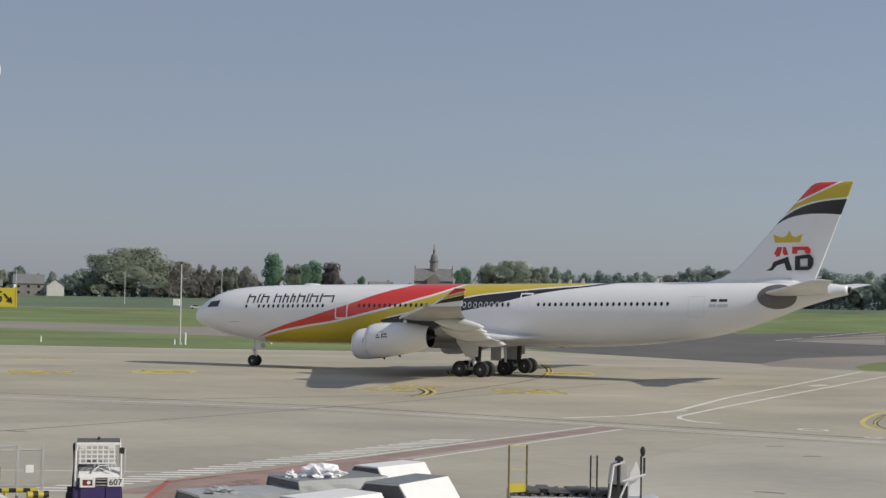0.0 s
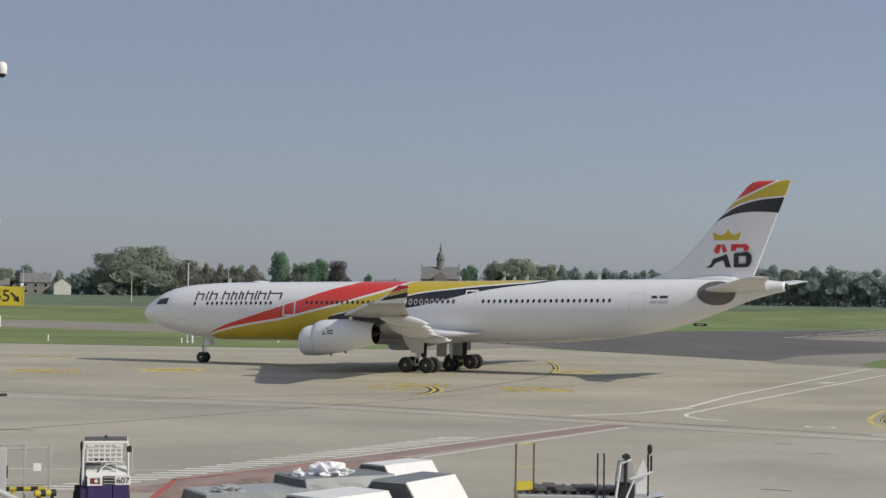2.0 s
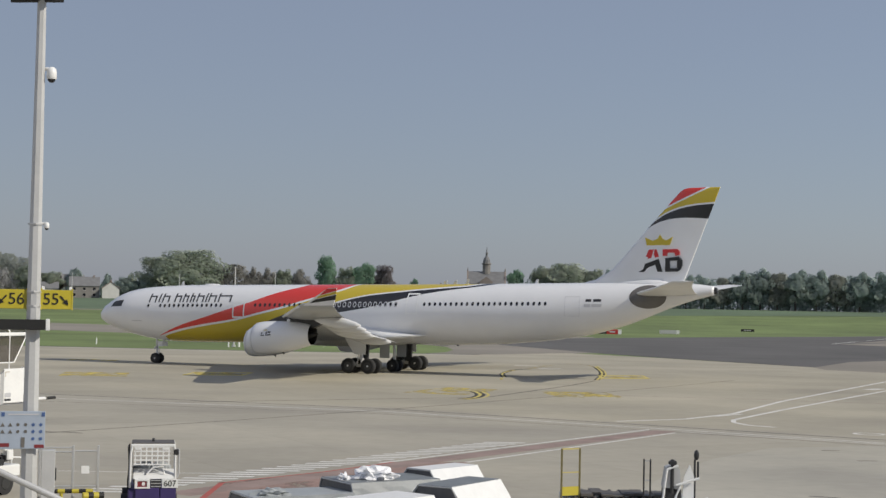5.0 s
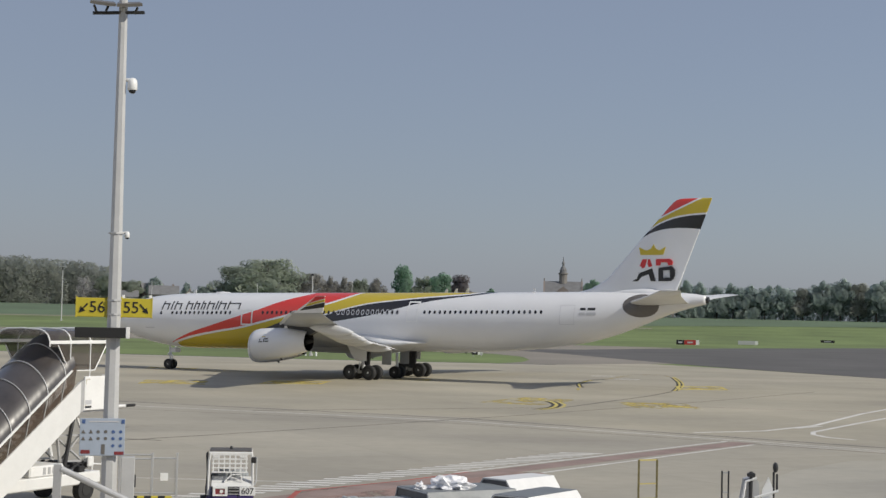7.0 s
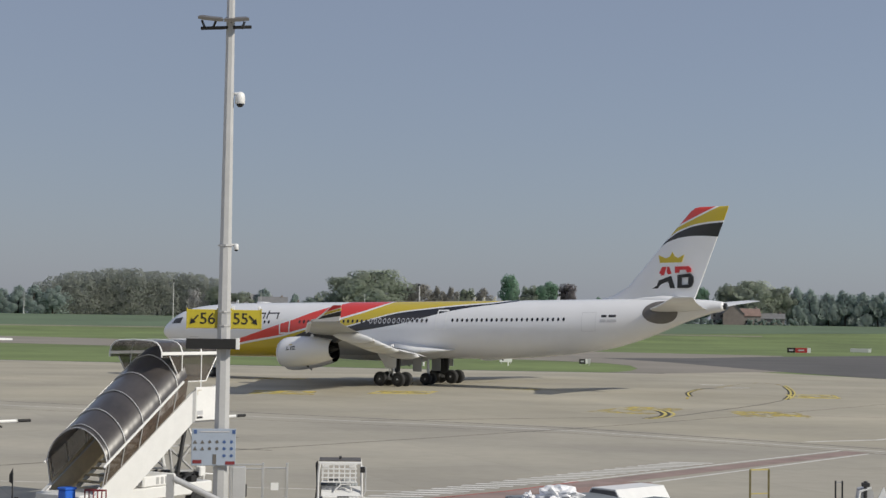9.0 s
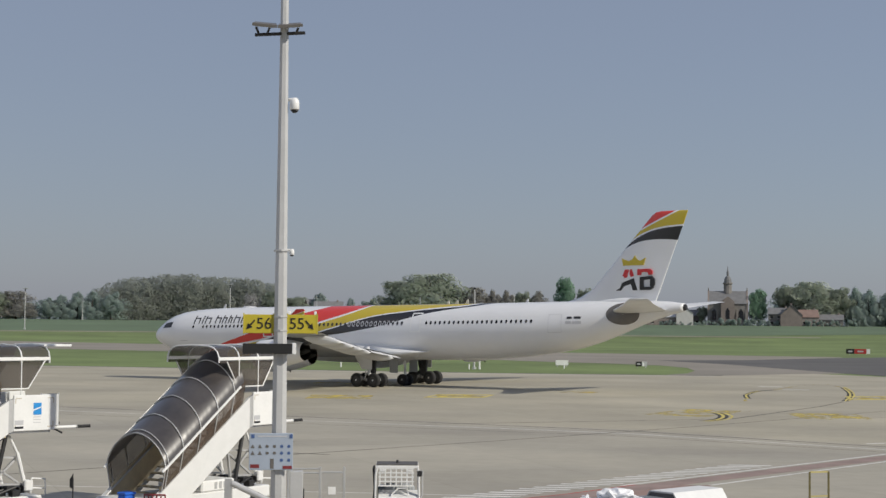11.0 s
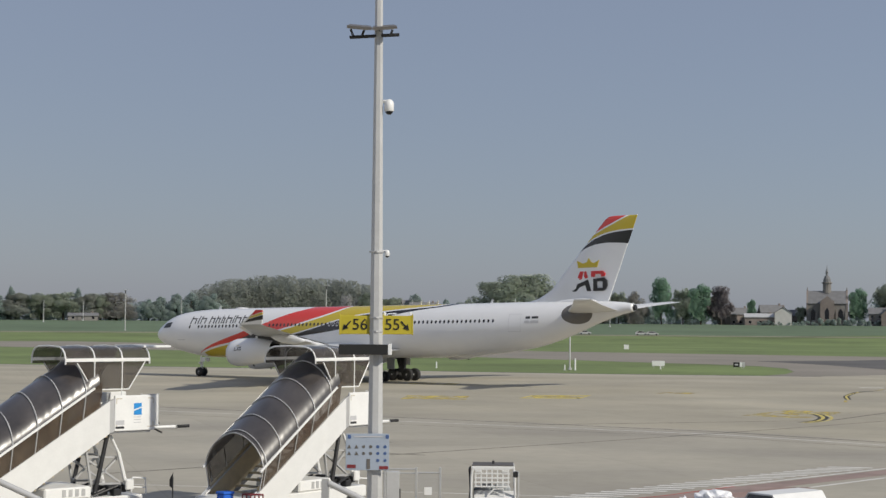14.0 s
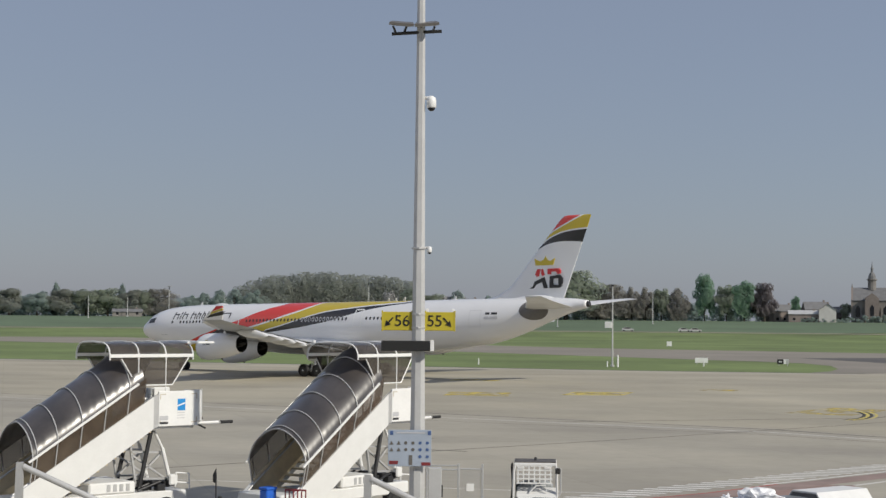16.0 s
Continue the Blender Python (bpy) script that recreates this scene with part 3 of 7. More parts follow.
def band_material(name, base, bands):
    """Painted bands over a base colour. Each: colour, upper curve, lower curve, offset of upper, offset of lower; curves of (xb, z)."""
    m = mat(name, base, 0.27, vary=0.03, scale=0.5, coat=0.3)
    nt = m.node_tree
    n, ln = nt.nodes, nt.links
    b = n["Principled BSDF"]
    tc = n.new("ShaderNodeTexCoord")
    sep = n.new("ShaderNodeSeparateXYZ")
    ln.new(tc.outputs["Object"], sep.inputs[0])

    def math_node(op, a, c, d=None):
        q = n.new("ShaderNodeMath")
        q.operation = op
        for i, v in enumerate((a, c, d)):
            if v is None:
                continue
            if isinstance(v, (int, float)):
                q.inputs[i].default_value = v
            else:
                ln.new(v, q.inputs[i])
        return q.outputs[0]

    xb = math_node("MULTIPLY_ADD", sep.outputs["X"], -1 / 64, REF / 64)
    z = math_node("MULTIPLY_ADD", sep.outputs["X"], ATT, sep.outputs["Z"])

    def curve(pts):
        q = n.new("ShaderNodeFloatCurve")
        c = q.mapping.curves[0]
        c.points[0].location = (pts[0][0] / 64, pts[0][1] / 20)
        c.points[1].location = (pts[-1][0] / 64, pts[-1][1] / 20)
        for x, y in pts[1:-1]:
            c.points.new(x / 64, y / 20)
        q.mapping.extend = "HORIZONTAL"
        q.mapping.update()
        ln.new(xb, q.inputs["Value"])
        return math_node("MULTIPLY", q.outputs[0], 20.0)

    last = b.inputs["Base Color"].links[0].from_socket
    for colour, up, lo, du, dl, x0 in bands:
        f = math_node("LESS_THAN", z, math_node("ADD", curve(up), du))
        f = math_node("MULTIPLY", f, math_node("GREATER_THAN", z, math_node("ADD", curve(lo), dl)))
        f = math_node("MULTIPLY", f, math_node("GREATER_THAN", xb, x0 / 64))
        mx = n.new("ShaderNodeMix")
        mx.data_type = "RGBA"
        ln.new(f, mx.inputs["Factor"])
        ln.new(last, mx.inputs[6])
        mx.inputs[7].default_value = rgb(colour)
        last = mx.outputs[2]
    ln.new(last, b.inputs["Base Color"])
    return m


RED, YEL, BLK = (0.66, 0.045, 0.035), (0.55, 0.42, 0.03), (0.018, 0.018, 0.022)
R_LO = [(0, 0.5), (7.6, 3.2), (10.6, 3.99), (13.75, 4.53), (16.8, 4.97), (19.8, 5.63), (22.7, 6.29), (24.8, 6.86), (27.4, 7.6), (29.5, 8.5), (31, 10), (63, 19)]
R_UP = [(0, 0.5), (7.6, 3.2), (10.6, 4.3), (13.8, 5.2), (16.8, 6.07), (18.5, 6.56), (20.6, 7.28), (22.1, 7.72), (23.9, 8.2), (26, 10), (63, 19)]
Y_LO = [(0, 0.2), (17, 0.6), (20.2, 1.5), (21.6, 4.6), (22.2, 5.1), (23.3, 5.35), (24.65, 5.65), (27.3, 6.3), (29.5, 6.85), (31, 7.13), (33.7, 7.41), (36.3, 7.64), (38.9, 7.82), (41, 7.98), (44, 8.6), (63, 15)]
B_UP = [(0, 0.2), (17, 3.6), (21.8, 5.04), (23.3, 5.35), (24.65, 5.65), (27.3, 6.3), (29.5, 6.85), (31, 7.13), (33.7, 7.41), (36.3, 7.64), (38.9, 7.82), (41, 7.98), (44, 8.6), (63, 15)]
B_LO = [(0, 0.1), (17, 3.4), (21.8, 4.8), (24.65, 5.15), (27.3, 5.45), (29.5, 5.76), (31.3, 6.05), (33.9, 6.65), (36.5, 7.23), (39, 7.61), (42, 7.95), (44, 8.3), (47, 9.5), (63, 15)]
livery = band_material("fuselage_livery", (0.78, 0.78, 0.79), [
    (YEL, R_LO, Y_LO, -0.2, 0.12, 8.6), (RED, R_UP, R_LO, 0.0, 0.0, 8.0), (BLK, B_UP, B_LO, 0.0, 0.0, 21.6)])
F_RED = [(0, -19.9), (55.0, 12.96), (59.17, 14.85), (62.63, 16.42), (64, 17.04)]
F_YEL = [(0, 0), (50, 8), (56.5, 12.4), (58.1, 13.76), (59.5, 14.5), (61, 14.9), (63.22, 15.1), (64, 15.12)]
F_BLK = [(0, 0), (50, 9), (56.0, 12.0), (57.4, 13.0), (58.6, 13.55), (60, 13.8), (61.5, 13.8), (62.8, 13.68), (64, 13.5)]
F_TOP = [(0, 19), (30, 19), (64, 19)]
fin_paint = band_material("fin_livery", (0.76, 0.77, 0.79), [
    (BLK, F_YEL, F_BLK, -0.1, 0.0, 50), (YEL, F_RED, F_YEL, -0.08, 0.05, 50), (RED, F_TOP, F_RED, 0.0, 0.08, 50)])

airliner = thing("airliner", "four-engined white jet airliner with red, yellow and black bands, taxiing", "airplane")
WHEELS = []


def make_fuselage():
    bm = BM()
    xs = [0, 0.05, 0.12, 0.25, 0.4, 0.65, 0.9, 1.25, 1.6, 2, 2.4, 2.85, 3.3, 3.9, 4.5, 5.2, 6, 7, 8, 9.2, 10.5, 12] + [14 + i for i in range(0, 28, 2)] + [42 + i * 0.75 for i in range(28)] + [63.1, 63.35]
    rings = []
    for xb in xs:
        c, h, w = section(xb)
        rings.append([A(xb, w * math.cos(2 * math.pi * i / 56), c + h * math.sin(2 * math.pi * i / 56)) for i in range(56)])
    loft(bm, rings)
    fus = part("fuselage", bm, livery, airliner, smooth=True)
    # tail cone outlet
    bm = BM()
    tube(bm, A(63.25, 0, ZC + 2.0), A(63.6, 0, ZC + 2.03), 0.33, 0.26, 14)
    part("tail_outlet", bm, M["dark_metal"], airliner, "dark auxiliary outlet")
    # belly fairing
    bm = BM()
    rings = []
    for k in range(19):
        s = k / 18
        xb = 18.2 + 19.6 * s
        q = math.sin(math.pi * s) ** 0.45 if 0 < s < 1 else 0.02
        rings.append([A(xb, (0.4 + 2.62 * q) * math.cos(2 * math.pi * i / 32), 3.65 + (0.2 + 1.1 * q) * math.sin(2 * math.pi * i / 32)) for i in range(32)])
    loft(bm, rings)
    part("belly_fairing", bm, M["wing_white"], airliner, smooth=True)
    for side in (1, -1):
        bm = BM()
        lo, hi = ((2.35, 6.24), (3.85, 6.3)), ((2.7, 6.78), (3.95, 6.92))
        skin_patch(bm, lambda u, v: tuple((lo[0][k] * (1 - u) + lo[1][k] * u) * (1 - v) + (hi[0][k] * (1 - u) + hi[1][k] * u) * v for k in (0, 1)), 8, 4, 0.012, side)
        part("cockpit_window", bm, M["ink"], airliner, "dark wraparound cockpit glazing", True)
        # doors: outline, white where it crosses the bands
        for xb, z0, h, w, m in ((17.5, 5.1, 1.55, 1.3, "white_enamel"), (35.75, 5.4, 1.95, 1.2, "white_enamel"), (51.1, 5.2, 1.75, 1.35, "grey_line")):
            bm = BM()
            e = 0.13 if m == "white_enamel" else 0.022
            for u0, u1, v0, v1 in ((0, w, 0, e), (0, w, h - e, h), (0, e, e, h - e), (w - e, w, e, h - e)):
                skin_patch(bm, lambda u, v: (xb - w / 2 + u0 + (u1 - u0) * u, z0 + v0 + (v1 - v0) * v), 2, 6, 0.012, side)
            part("cabin_door", bm, M[m], airliner, "outlined cabin door")
        bm = BM()
        skin_patch(bm, lambda u, v: (5.2 + 1.2 * u, 4.8 + 0.07 * v), 4, 1, 0.012, side)
        part("static_plate", bm, M["grey_line"], airliner)
        # plate round the tailplane root
        bm = BM()
        prev = []
        for r in (0.02, 0.35, 0.7, 1.0):
            ring = [bm.verts.new(skin(57.75 + r * 1.6 * math.cos(a) - 0.2 * r * math.sin(a), 6.88 + r * 1.02 * math.sin(a) + 0.12 * r * math.cos(a), 0.02, side)) for a in (2 * math.pi * i / 28 for i in range(28))]
            if prev:
                for i in range(28):
                    bm.faces.new((prev[i], prev[(i + 1) % 28], ring[(i + 1) % 28], ring[i]))
            prev = ring
        part("tailplane_plate", bm, M["stab_grey"], airliner, "bare metal plate round the tailplane root", True)
        # name panel: plain slanted strokes of its size
        for x0, x1 in ((7.15, 8.0), (8.28, 8.44), (8.69, 9.5), (10.11, 10.86), (11.07, 11.66), (11.9, 12.38), (12.63, 13.42), (13.63, 13.79), (13.96, 14.8), (15.05, 16.5)):
            def slanted(u, v):
                return x0 + (x1 - x0) * u + 0.02 * v, 6.63 + 0.87 * v
            bm = BM()
            e = min(1.0, 0.15 / (x1 - x0))
            skin_patch(bm, lambda u, v: slanted(e * u, v), 1, 5, 0.014, side)
            if x1 - x0 > 0.3:
                skin_patch(bm, lambda u, v: slanted(1 - e + e * u, 0.76 * v), 1, 5, 0.014, side)
                skin_patch(bm, lambda u, v: slanted(e + (1 - 2 * e) * u, 0.62 + 0.14 * v), 2, 1, 0.014, side)
            part("name_bar", bm, M["ink"], airliner, "dark slanted strokes of the name panel")
        for z, xs_ in ((6.02, ((52.2, 52.75), (52.85, 53.75))), (6.48, ((52.3, 52.8), (53.0, 53.7)))):
            for x0, x1 in xs_:
                bm = BM()
                skin_patch(bm, lambda u, v: (x0 + (x1 - x0) * u, z + (0.22 if z > 6.2 else 0.26) * v), 2, 2, 0.014, side)
                part("registration_bar", bm, M["ink"] if z > 6.2 else M["grey_line"], airliner, "small registration bar")
        # cabin windows
        shared = None
        xs2 = [7.2] + [8.6 + 0.53 * i for i in range(14)] + [19.3 + 0.53 * i for i in range(29)] + [37.0 + 0.53 * i for i in range(23)]
        for xb in xs2:
            p = skin(xb, 6.32, 0.012, side)
            if shared is None:
                bm = BM()
                o = [Vector((0.12 * math.cos(a), 0, 0.18 * math.sin(a))) for a in (2 * math.pi * i / 10 for i in range(10))]
                a_ = [bm.verts.new(q + Vector((0, side * (0.0 - 0.28 * q.z * 1.0), 0))) for q in o]
                b_ = [bm.verts.new(v.co - Vector((0, side * 0.05, 0))) for v in a_]
                bm.faces.new(a_)
                for i in range(10):
                    bm.faces.new((a_[i], a_[(i + 1) % 10], b_[(i + 1) % 10], b_[i]))
                ob = part("cabin_window", bm, M["dark_glass"], airliner)
                shared = ob.data
            else:
                ob = new("cabin_window", shared)
                ob.parent = airliner
            ob.location = p
            if 27.5 < xb < 34.6:
                bm = BM()
                o = [(0.12 * math.cos(a), 0.18 * math.sin(a)) for a in (2 * math.pi * i / 10 for i in range(10))]
                loft(bm, [[skin(xb + q * dx, 6.32 + q * dz, 0.02, side) for dx, dz in o] for q in (0.95, 1.55)], cap=False)
                part("window_surround", bm, M["grey_line"], airliner)
    # aerials and the low dome on the crown
    for xb, h in ((9.2, 0.42), (37.7, 0.35), (38.7, 0.35), (39.9, 0.42), (46.7, 0.35)):
        bm = BM()
        zt = section(xb)[0] + section(xb)[1] - 0.1
        prism(bm, [A(xb, -0.03, zt), A(xb + 0.4, -0.03, zt), A(xb + 0.42, -0.03, zt + 0.1 + h), A(xb + 0.26, -0.03, zt + 0.1 + h)], (0, 0.06, 0))
        part("aerial", bm, M["wing_white"], airliner)
    bm = BM()
    loft(bm, [[A(xb, w * math.cos(math.pi * i / 10), 8.28 + h * math.sin(math.pi * i / 10)) for i in range(11)] for xb, w, h in ((11.9, 0.1, 0.02), (12.2, 0.45, 0.2), (12.9, 0.5, 0.22), (13.6, 0.4, 0.15), (13.9, 0.1, 0.02))], close=False)
    part("antenna_dome", bm, M["wing_white"], airliner, smooth=True)
    # fairing where the fin meets the crown
    bm = BM()
    loft(bm, [[A(xb, w * math.cos(math.pi * i / 10), 8.0 + h * math.sin(math.pi * i / 10)) for i in range(11)] for xb, w, h in ((53.5, 0.1, 0.05), (55.5, 0.5, 0.35), (57.5, 0.6, 0.5), (58.6, 0.5, 0.45), (59.6, 0.15, 0.05))], close=False)
    part("fin_fairing", bm, M["fus_white"], airliner, smooth=True)


def airfoil(le, te, thick, place, n=12):
    """Points round an aerofoil; place(x, t) sets them in space."""
    pts = []
    for i in range(n + 1):
        u = 0.5 - 0.5 * math.cos(math.pi * i / n)
        t = 5 * thick * (0.2969 * math.sqrt(u) - 0.126 * u - 0.3516 * u * u + 0.2843 * u ** 3 - 0.1036 * u ** 4)
        pts.append((le + (te - le) * u, t))
    loop = [place(x, t * 1.15) for x, t in pts] + [place(x, -t * 0.85) for x, t in reversed(pts[1:-1])]
    return loop


WING = ((1.6, 19.4, 33.6, 3.75, 1.5), (2.9, 20.3, 33.4, 3.82, 1.35), (6.0, 22.6, 33.6, 4.1, 1.1), (9.6, 25.0, 34.0, 4.38, 0.92), (15, 28.6, 35.8, 4.85, 0.68), (20, 31.9, 37.5, 5.28, 0.5), (25, 35.3, 39.3, 5.72, 0.36), (29.3, 38.3, 41.0, 6.12, 0.25))


def wing_at(y):
    ys = [w[0] for w in WING]
    return [float(np.interp(y, ys, [w[k] for w in WING])) for k in (1, 2, 3, 4)]


def make_wing(side):
    bm = BM()
    loft(bm, [airfoil(le, te, t, lambda x, q, y=y, z=z, le=le: A(x, side * y, z + q - 0.05 * (x - le))) for y, le, te, z, t in WING])
    wing = part("wing", bm, M["wing_grey"], airliner, "pale grey swept wing", True)
    # flaps, drooped a little
    for y0, y1, ch in ((3.4, 6.1, 1.5), (6.2, 9.1, 1.4), (10.0, 13.0, 1.2), (13.1, 16.6, 1.1), (16.7, 20.4, 1.0)):
        rings = []
        for y in (y0, (y0 + y1) / 2, y1):
            le, te, z, t = wing_at(y)
            zt = z - 0.05 * (te - le) - 0.12
            rings.append([A(te - 0.35, side * y, zt - 0.02), A(te + ch * 0.3, side * y, zt - 0.06), A(te + ch * 0.8, side * y, zt - 0.34), A(te + ch * 0.35, side * y, zt - 0.24), A(te - 0.3, side * y, zt - 0.16)])
        bm = BM()
        loft(bm, rings)
        part("flap", bm, M["wing_white"], airliner, "lowered flap panel")
    # dark strips as painted shade in the gap between wing and flaps, and the drooped leading slats
    for y0, y1 in ((3.4, 9.1), (10.0, 20.4)):
        bm = BM()
        loft(bm, [[A(wing_at(y)[1] - 0.55, side * y, wing_at(y)[2] - 0.05 * (wing_at(y)[1] - wing_at(y)[0]) - 0.02 + q) for q in (0.0, -0.16)] + [A(wing_at(y)[1] - 0.1, side * y, wing_at(y)[2] - 0.05 * (wing_at(y)[1] - wing_at(y)[0]) - 0.1 + q) for q in (-0.16, 0.0)] for y in (y0, y1)])
        part("flap_cove", bm, M["dark_metal"], airliner, "dark strip standing for the shaded gap before the flaps")
    for y0, y1 in ((4.2, 8.0), (10.6, 14.6), (14.7, 18.2), (20.4, 24.2), (24.3, 28.0)):
        rings = []
        for y in (y0, y1):
            le, te, z, t = wing_at(y)
            rings.append([A(le + 0.5, side * y, z + t * 0.36), A(le - 0.1, side * y, z + t * 0.12), A(le - 0.32, side * y, z - 0.12), A(le - 0.22, side * y, z - 0.22), A(le + 0.25, side * y, z - 0.05)])
        bm = BM()
        loft(bm, rings)
        part("slat", bm, M["wing_white"], airliner, "drooped leading slat")
    # root fillet
    bm = BM()
    loft(bm, [[A(x, side * (2.55 + w * math.cos(a)), z + h * math.sin(a)) for a in (2 * math.pi * i / 14 for i in range(14))] for x, w, h, z in ((30, 0.8, 0.5, 3.7), (33, 0.8, 0.4, 3.4), (35.2, 0.5, 0.22, 3.4), (37.2, 0.1, 0.04, 3.45))])
    part("root_fillet", bm, M["wing_white"], airliner, smooth=True)
    # fairings of the flap tracks
    for y in (5.8, 11.6, 14.6, 17.6, 21.4):
        le, te, z, t = wing_at(y)
        zb = z - 0.05 * (te - le) - 0.35
        bm = BM()
        rings = []
        for k in range(9):
            s = k / 8
            r = 0.03 + 0.36 * math.sin(math.pi * min(1, s * 1.02)) ** 0.7
            rings.append([A(te - 2.6 + 4.2 * s, side * (y + 0.7 * r * math.cos(a)), zb + 0.12 - 0.45 * s + r * 1.2 * math.sin(a)) for a in (2 * math.pi * i / 10 for i in range(10))])
        loft(bm, rings)
        part("flap_track_fairing", bm, M["wing_white"], airliner, smooth=True)
    # winglet with its coloured tip
    def wl(xb, z, off=0.0):
        return A(xb, side * (29.3 + (z - 6.02) * 0.42 + off), z)
    bm = BM()
    prism(bm, [wl(38.5, 6.02), wl(41.1, 6.02), wl(41.6, 7.32), wl(40.85, 7.32)], (0, side * 0.09, 0))
    winglet = part("winglet", bm, M["fus_white"], airliner)
    for m, quad in (("tail_red", ((40.05, 6.78), (41.54, 7.12), (41.58, 7.29), (40.8, 7.29))), ("tail_yellow", ((39.7, 6.52), (41.45, 6.88), (41.52, 7.06), (40.0, 6.74))), ("tail_black", ((39.1, 6.2), (41.3, 6.44), (41.44, 6.82), (39.66, 6.48)))):
        bm = BM()
        prism(bm, [wl(x, z, -0.01) for x, z in quad], (0, side * 0.112, 0))
        part("winglet_stripe", bm, M[m], winglet)
    # engines
    for y, x0, zc in ((9.4, 22.55, 2.88), (19.3, 28.75, 3.38)):
        prof = ((0.0, 1.02), (0.04, 1.14), (0.2, 1.25), (0.6, 1.34), (1.4, 1.38), (2.6, 1.34), (3.8, 1.2), (4.8, 1.0), (5.4, 0.86))
        bm = BM()
        loft(bm, [[A(x0 + s, side * (y + r * math.cos(a)), zc + 0.06 * s + r * math.sin(a)) for a in (2 * math.pi * i / 36 for i in range(36))] for s, r in prof], cap=False)
        nac = part("engine_nacelle", bm, M["fus_white"], airliner, "white engine nacelle with small dark marks", True)
        bm = BM()
        loft(bm, [[A(x0 + s, side * (y + r * math.cos(a)), zc + 0.06 * s + r * math.sin(a)) for a in (2 * math.pi * i / 36 for i in range(36))] for s, r in ((0.0, 1.0), (0.1, 0.92), (0.8, 0.9), (0.82, 0.02))], cap=False)
        part("intake", bm, M["dark_metal"], nac, smooth=True)
        bm = BM()
        loft(bm, [[A(x0 + s, side * (y + r * math.cos(a)), zc + 0.06 * s + r * math.sin(a)) for a in (2 * math.pi * i / 36 for i in range(36))] for s, r in ((5.41, 0.85), (5.1, 0.8), (4.2, 0.77), (4.18, 0.02))], cap=False)
        part("exhaust", bm, M["exhaust"], nac, "dark exhaust opening", True)
        bm = BM()
        loft(bm, [[A(x0 + s, side * (y + r * math.cos(a)), zc + 0.06 * s + r * math.sin(a)) for a in (2 * math.pi * i / 16 for i in range(16))] for s, r in ((4.3, 0.4), (5.2, 0.3), (5.9, 0.06))])
        part("exhaust_cone", bm, M["exhaust"], nac, smooth=True)
        bm = BM()
        loft(bm, [[A(x0 + s, side * (y + r * math.cos(a)), zc + 0.06 * s + r * math.sin(a)) for a in (2 * math.pi * i / 36 for i in range(36))] for s, r in ((0.26, 1.275), (0.31, 1.292))], cap=False)
        part("lip_joint", bm, M["grey_line"], nac)
        for ds, dl, dz, dh, m in ((1.25, 0.34, 0.1, 0.06, "ink"), (1.3, 0.1, 0.2, 0.12, "ink"), (1.72, 0.1, 0.1, 0.24, "ink"), (1.88, 0.3, 0.26, 0.08, "ink"), (1.88, 0.34, 0.1, 0.07, "ink"), (1.5, 0.36, 0.42, 0.05, "tail_yellow")):
            bm = BM()
            g = [[A(x0 + ds + dl * i, side * (y + 1.392 * math.cos(a)), zc + 0.06 * (ds + dl * i) + 1.392 * math.sin(a)) for a in (dz, dz + dh / 2, dz + dh)] for i in (0, 1)]
            loft(bm, g, close=False)
            part("emblem_bar", bm, M[m], nac)
        # the pylon's dark colour stands for the shade between nacelle and wing
        le, te, z, t = wing_at(y)
        bm = BM()
        w = 0.3
        top = z - 0.05
        prism(bm, [A(x0 + 0.9, side * y - w, zc + 1.3), A(x0 + 2.2, side * y - w, zc + 1.78), A(le + 0.4, side * y - w, top + 0.3), A(le + 4.2, side * y - w, top - 0.3), A(x0 + 5.6, side * y - w, zc + 0.85), A(x0 + 4.0, side * y - w, zc + 1.1)], (0, 2 * w, 0))
        pyl = part("engine_pylon", bm, M["dark_metal"], airliner, "engine pylon coloured dark for the shade under the wing")
        bm = BM()
        tube(bm, A(x0 + 3.3, side * (y + 0.29), zc + 1.5), A(x0 + 3.3, side * (y + 0.33), zc + 1.5), 0.16, n=12)
        part("pylon_port", bm, M["strut"], pyl)
        bm = BM()
        tube(bm, A(x0 + 2.6, side * y, zc - 1.05), A(x0 + 2.8, side * y, zc - 1.3), 0.12, 0.06)
        part("drain_mast", bm, M["dark_metal"], nac)
    # tailplane
    bm = BM()
    rings = []
    for y, le, te, z, t in ((0.7, 56.2, 62.0, 7.1, 0.6), (1.6, 56.9, 62.0, 7.2, 0.55), (5.5, 59.6, 62.7, 7.62, 0.34), (9.5, 62.0, 63.8, 8.02, 0.18)):
        rings.append(airfoil(le, te, t, lambda x, q, y=y, z=z: A(x, side * y, z + q)))
    loft(bm, rings)
    part("tailplane", bm, M["wing_white"], airliner, smooth=True)


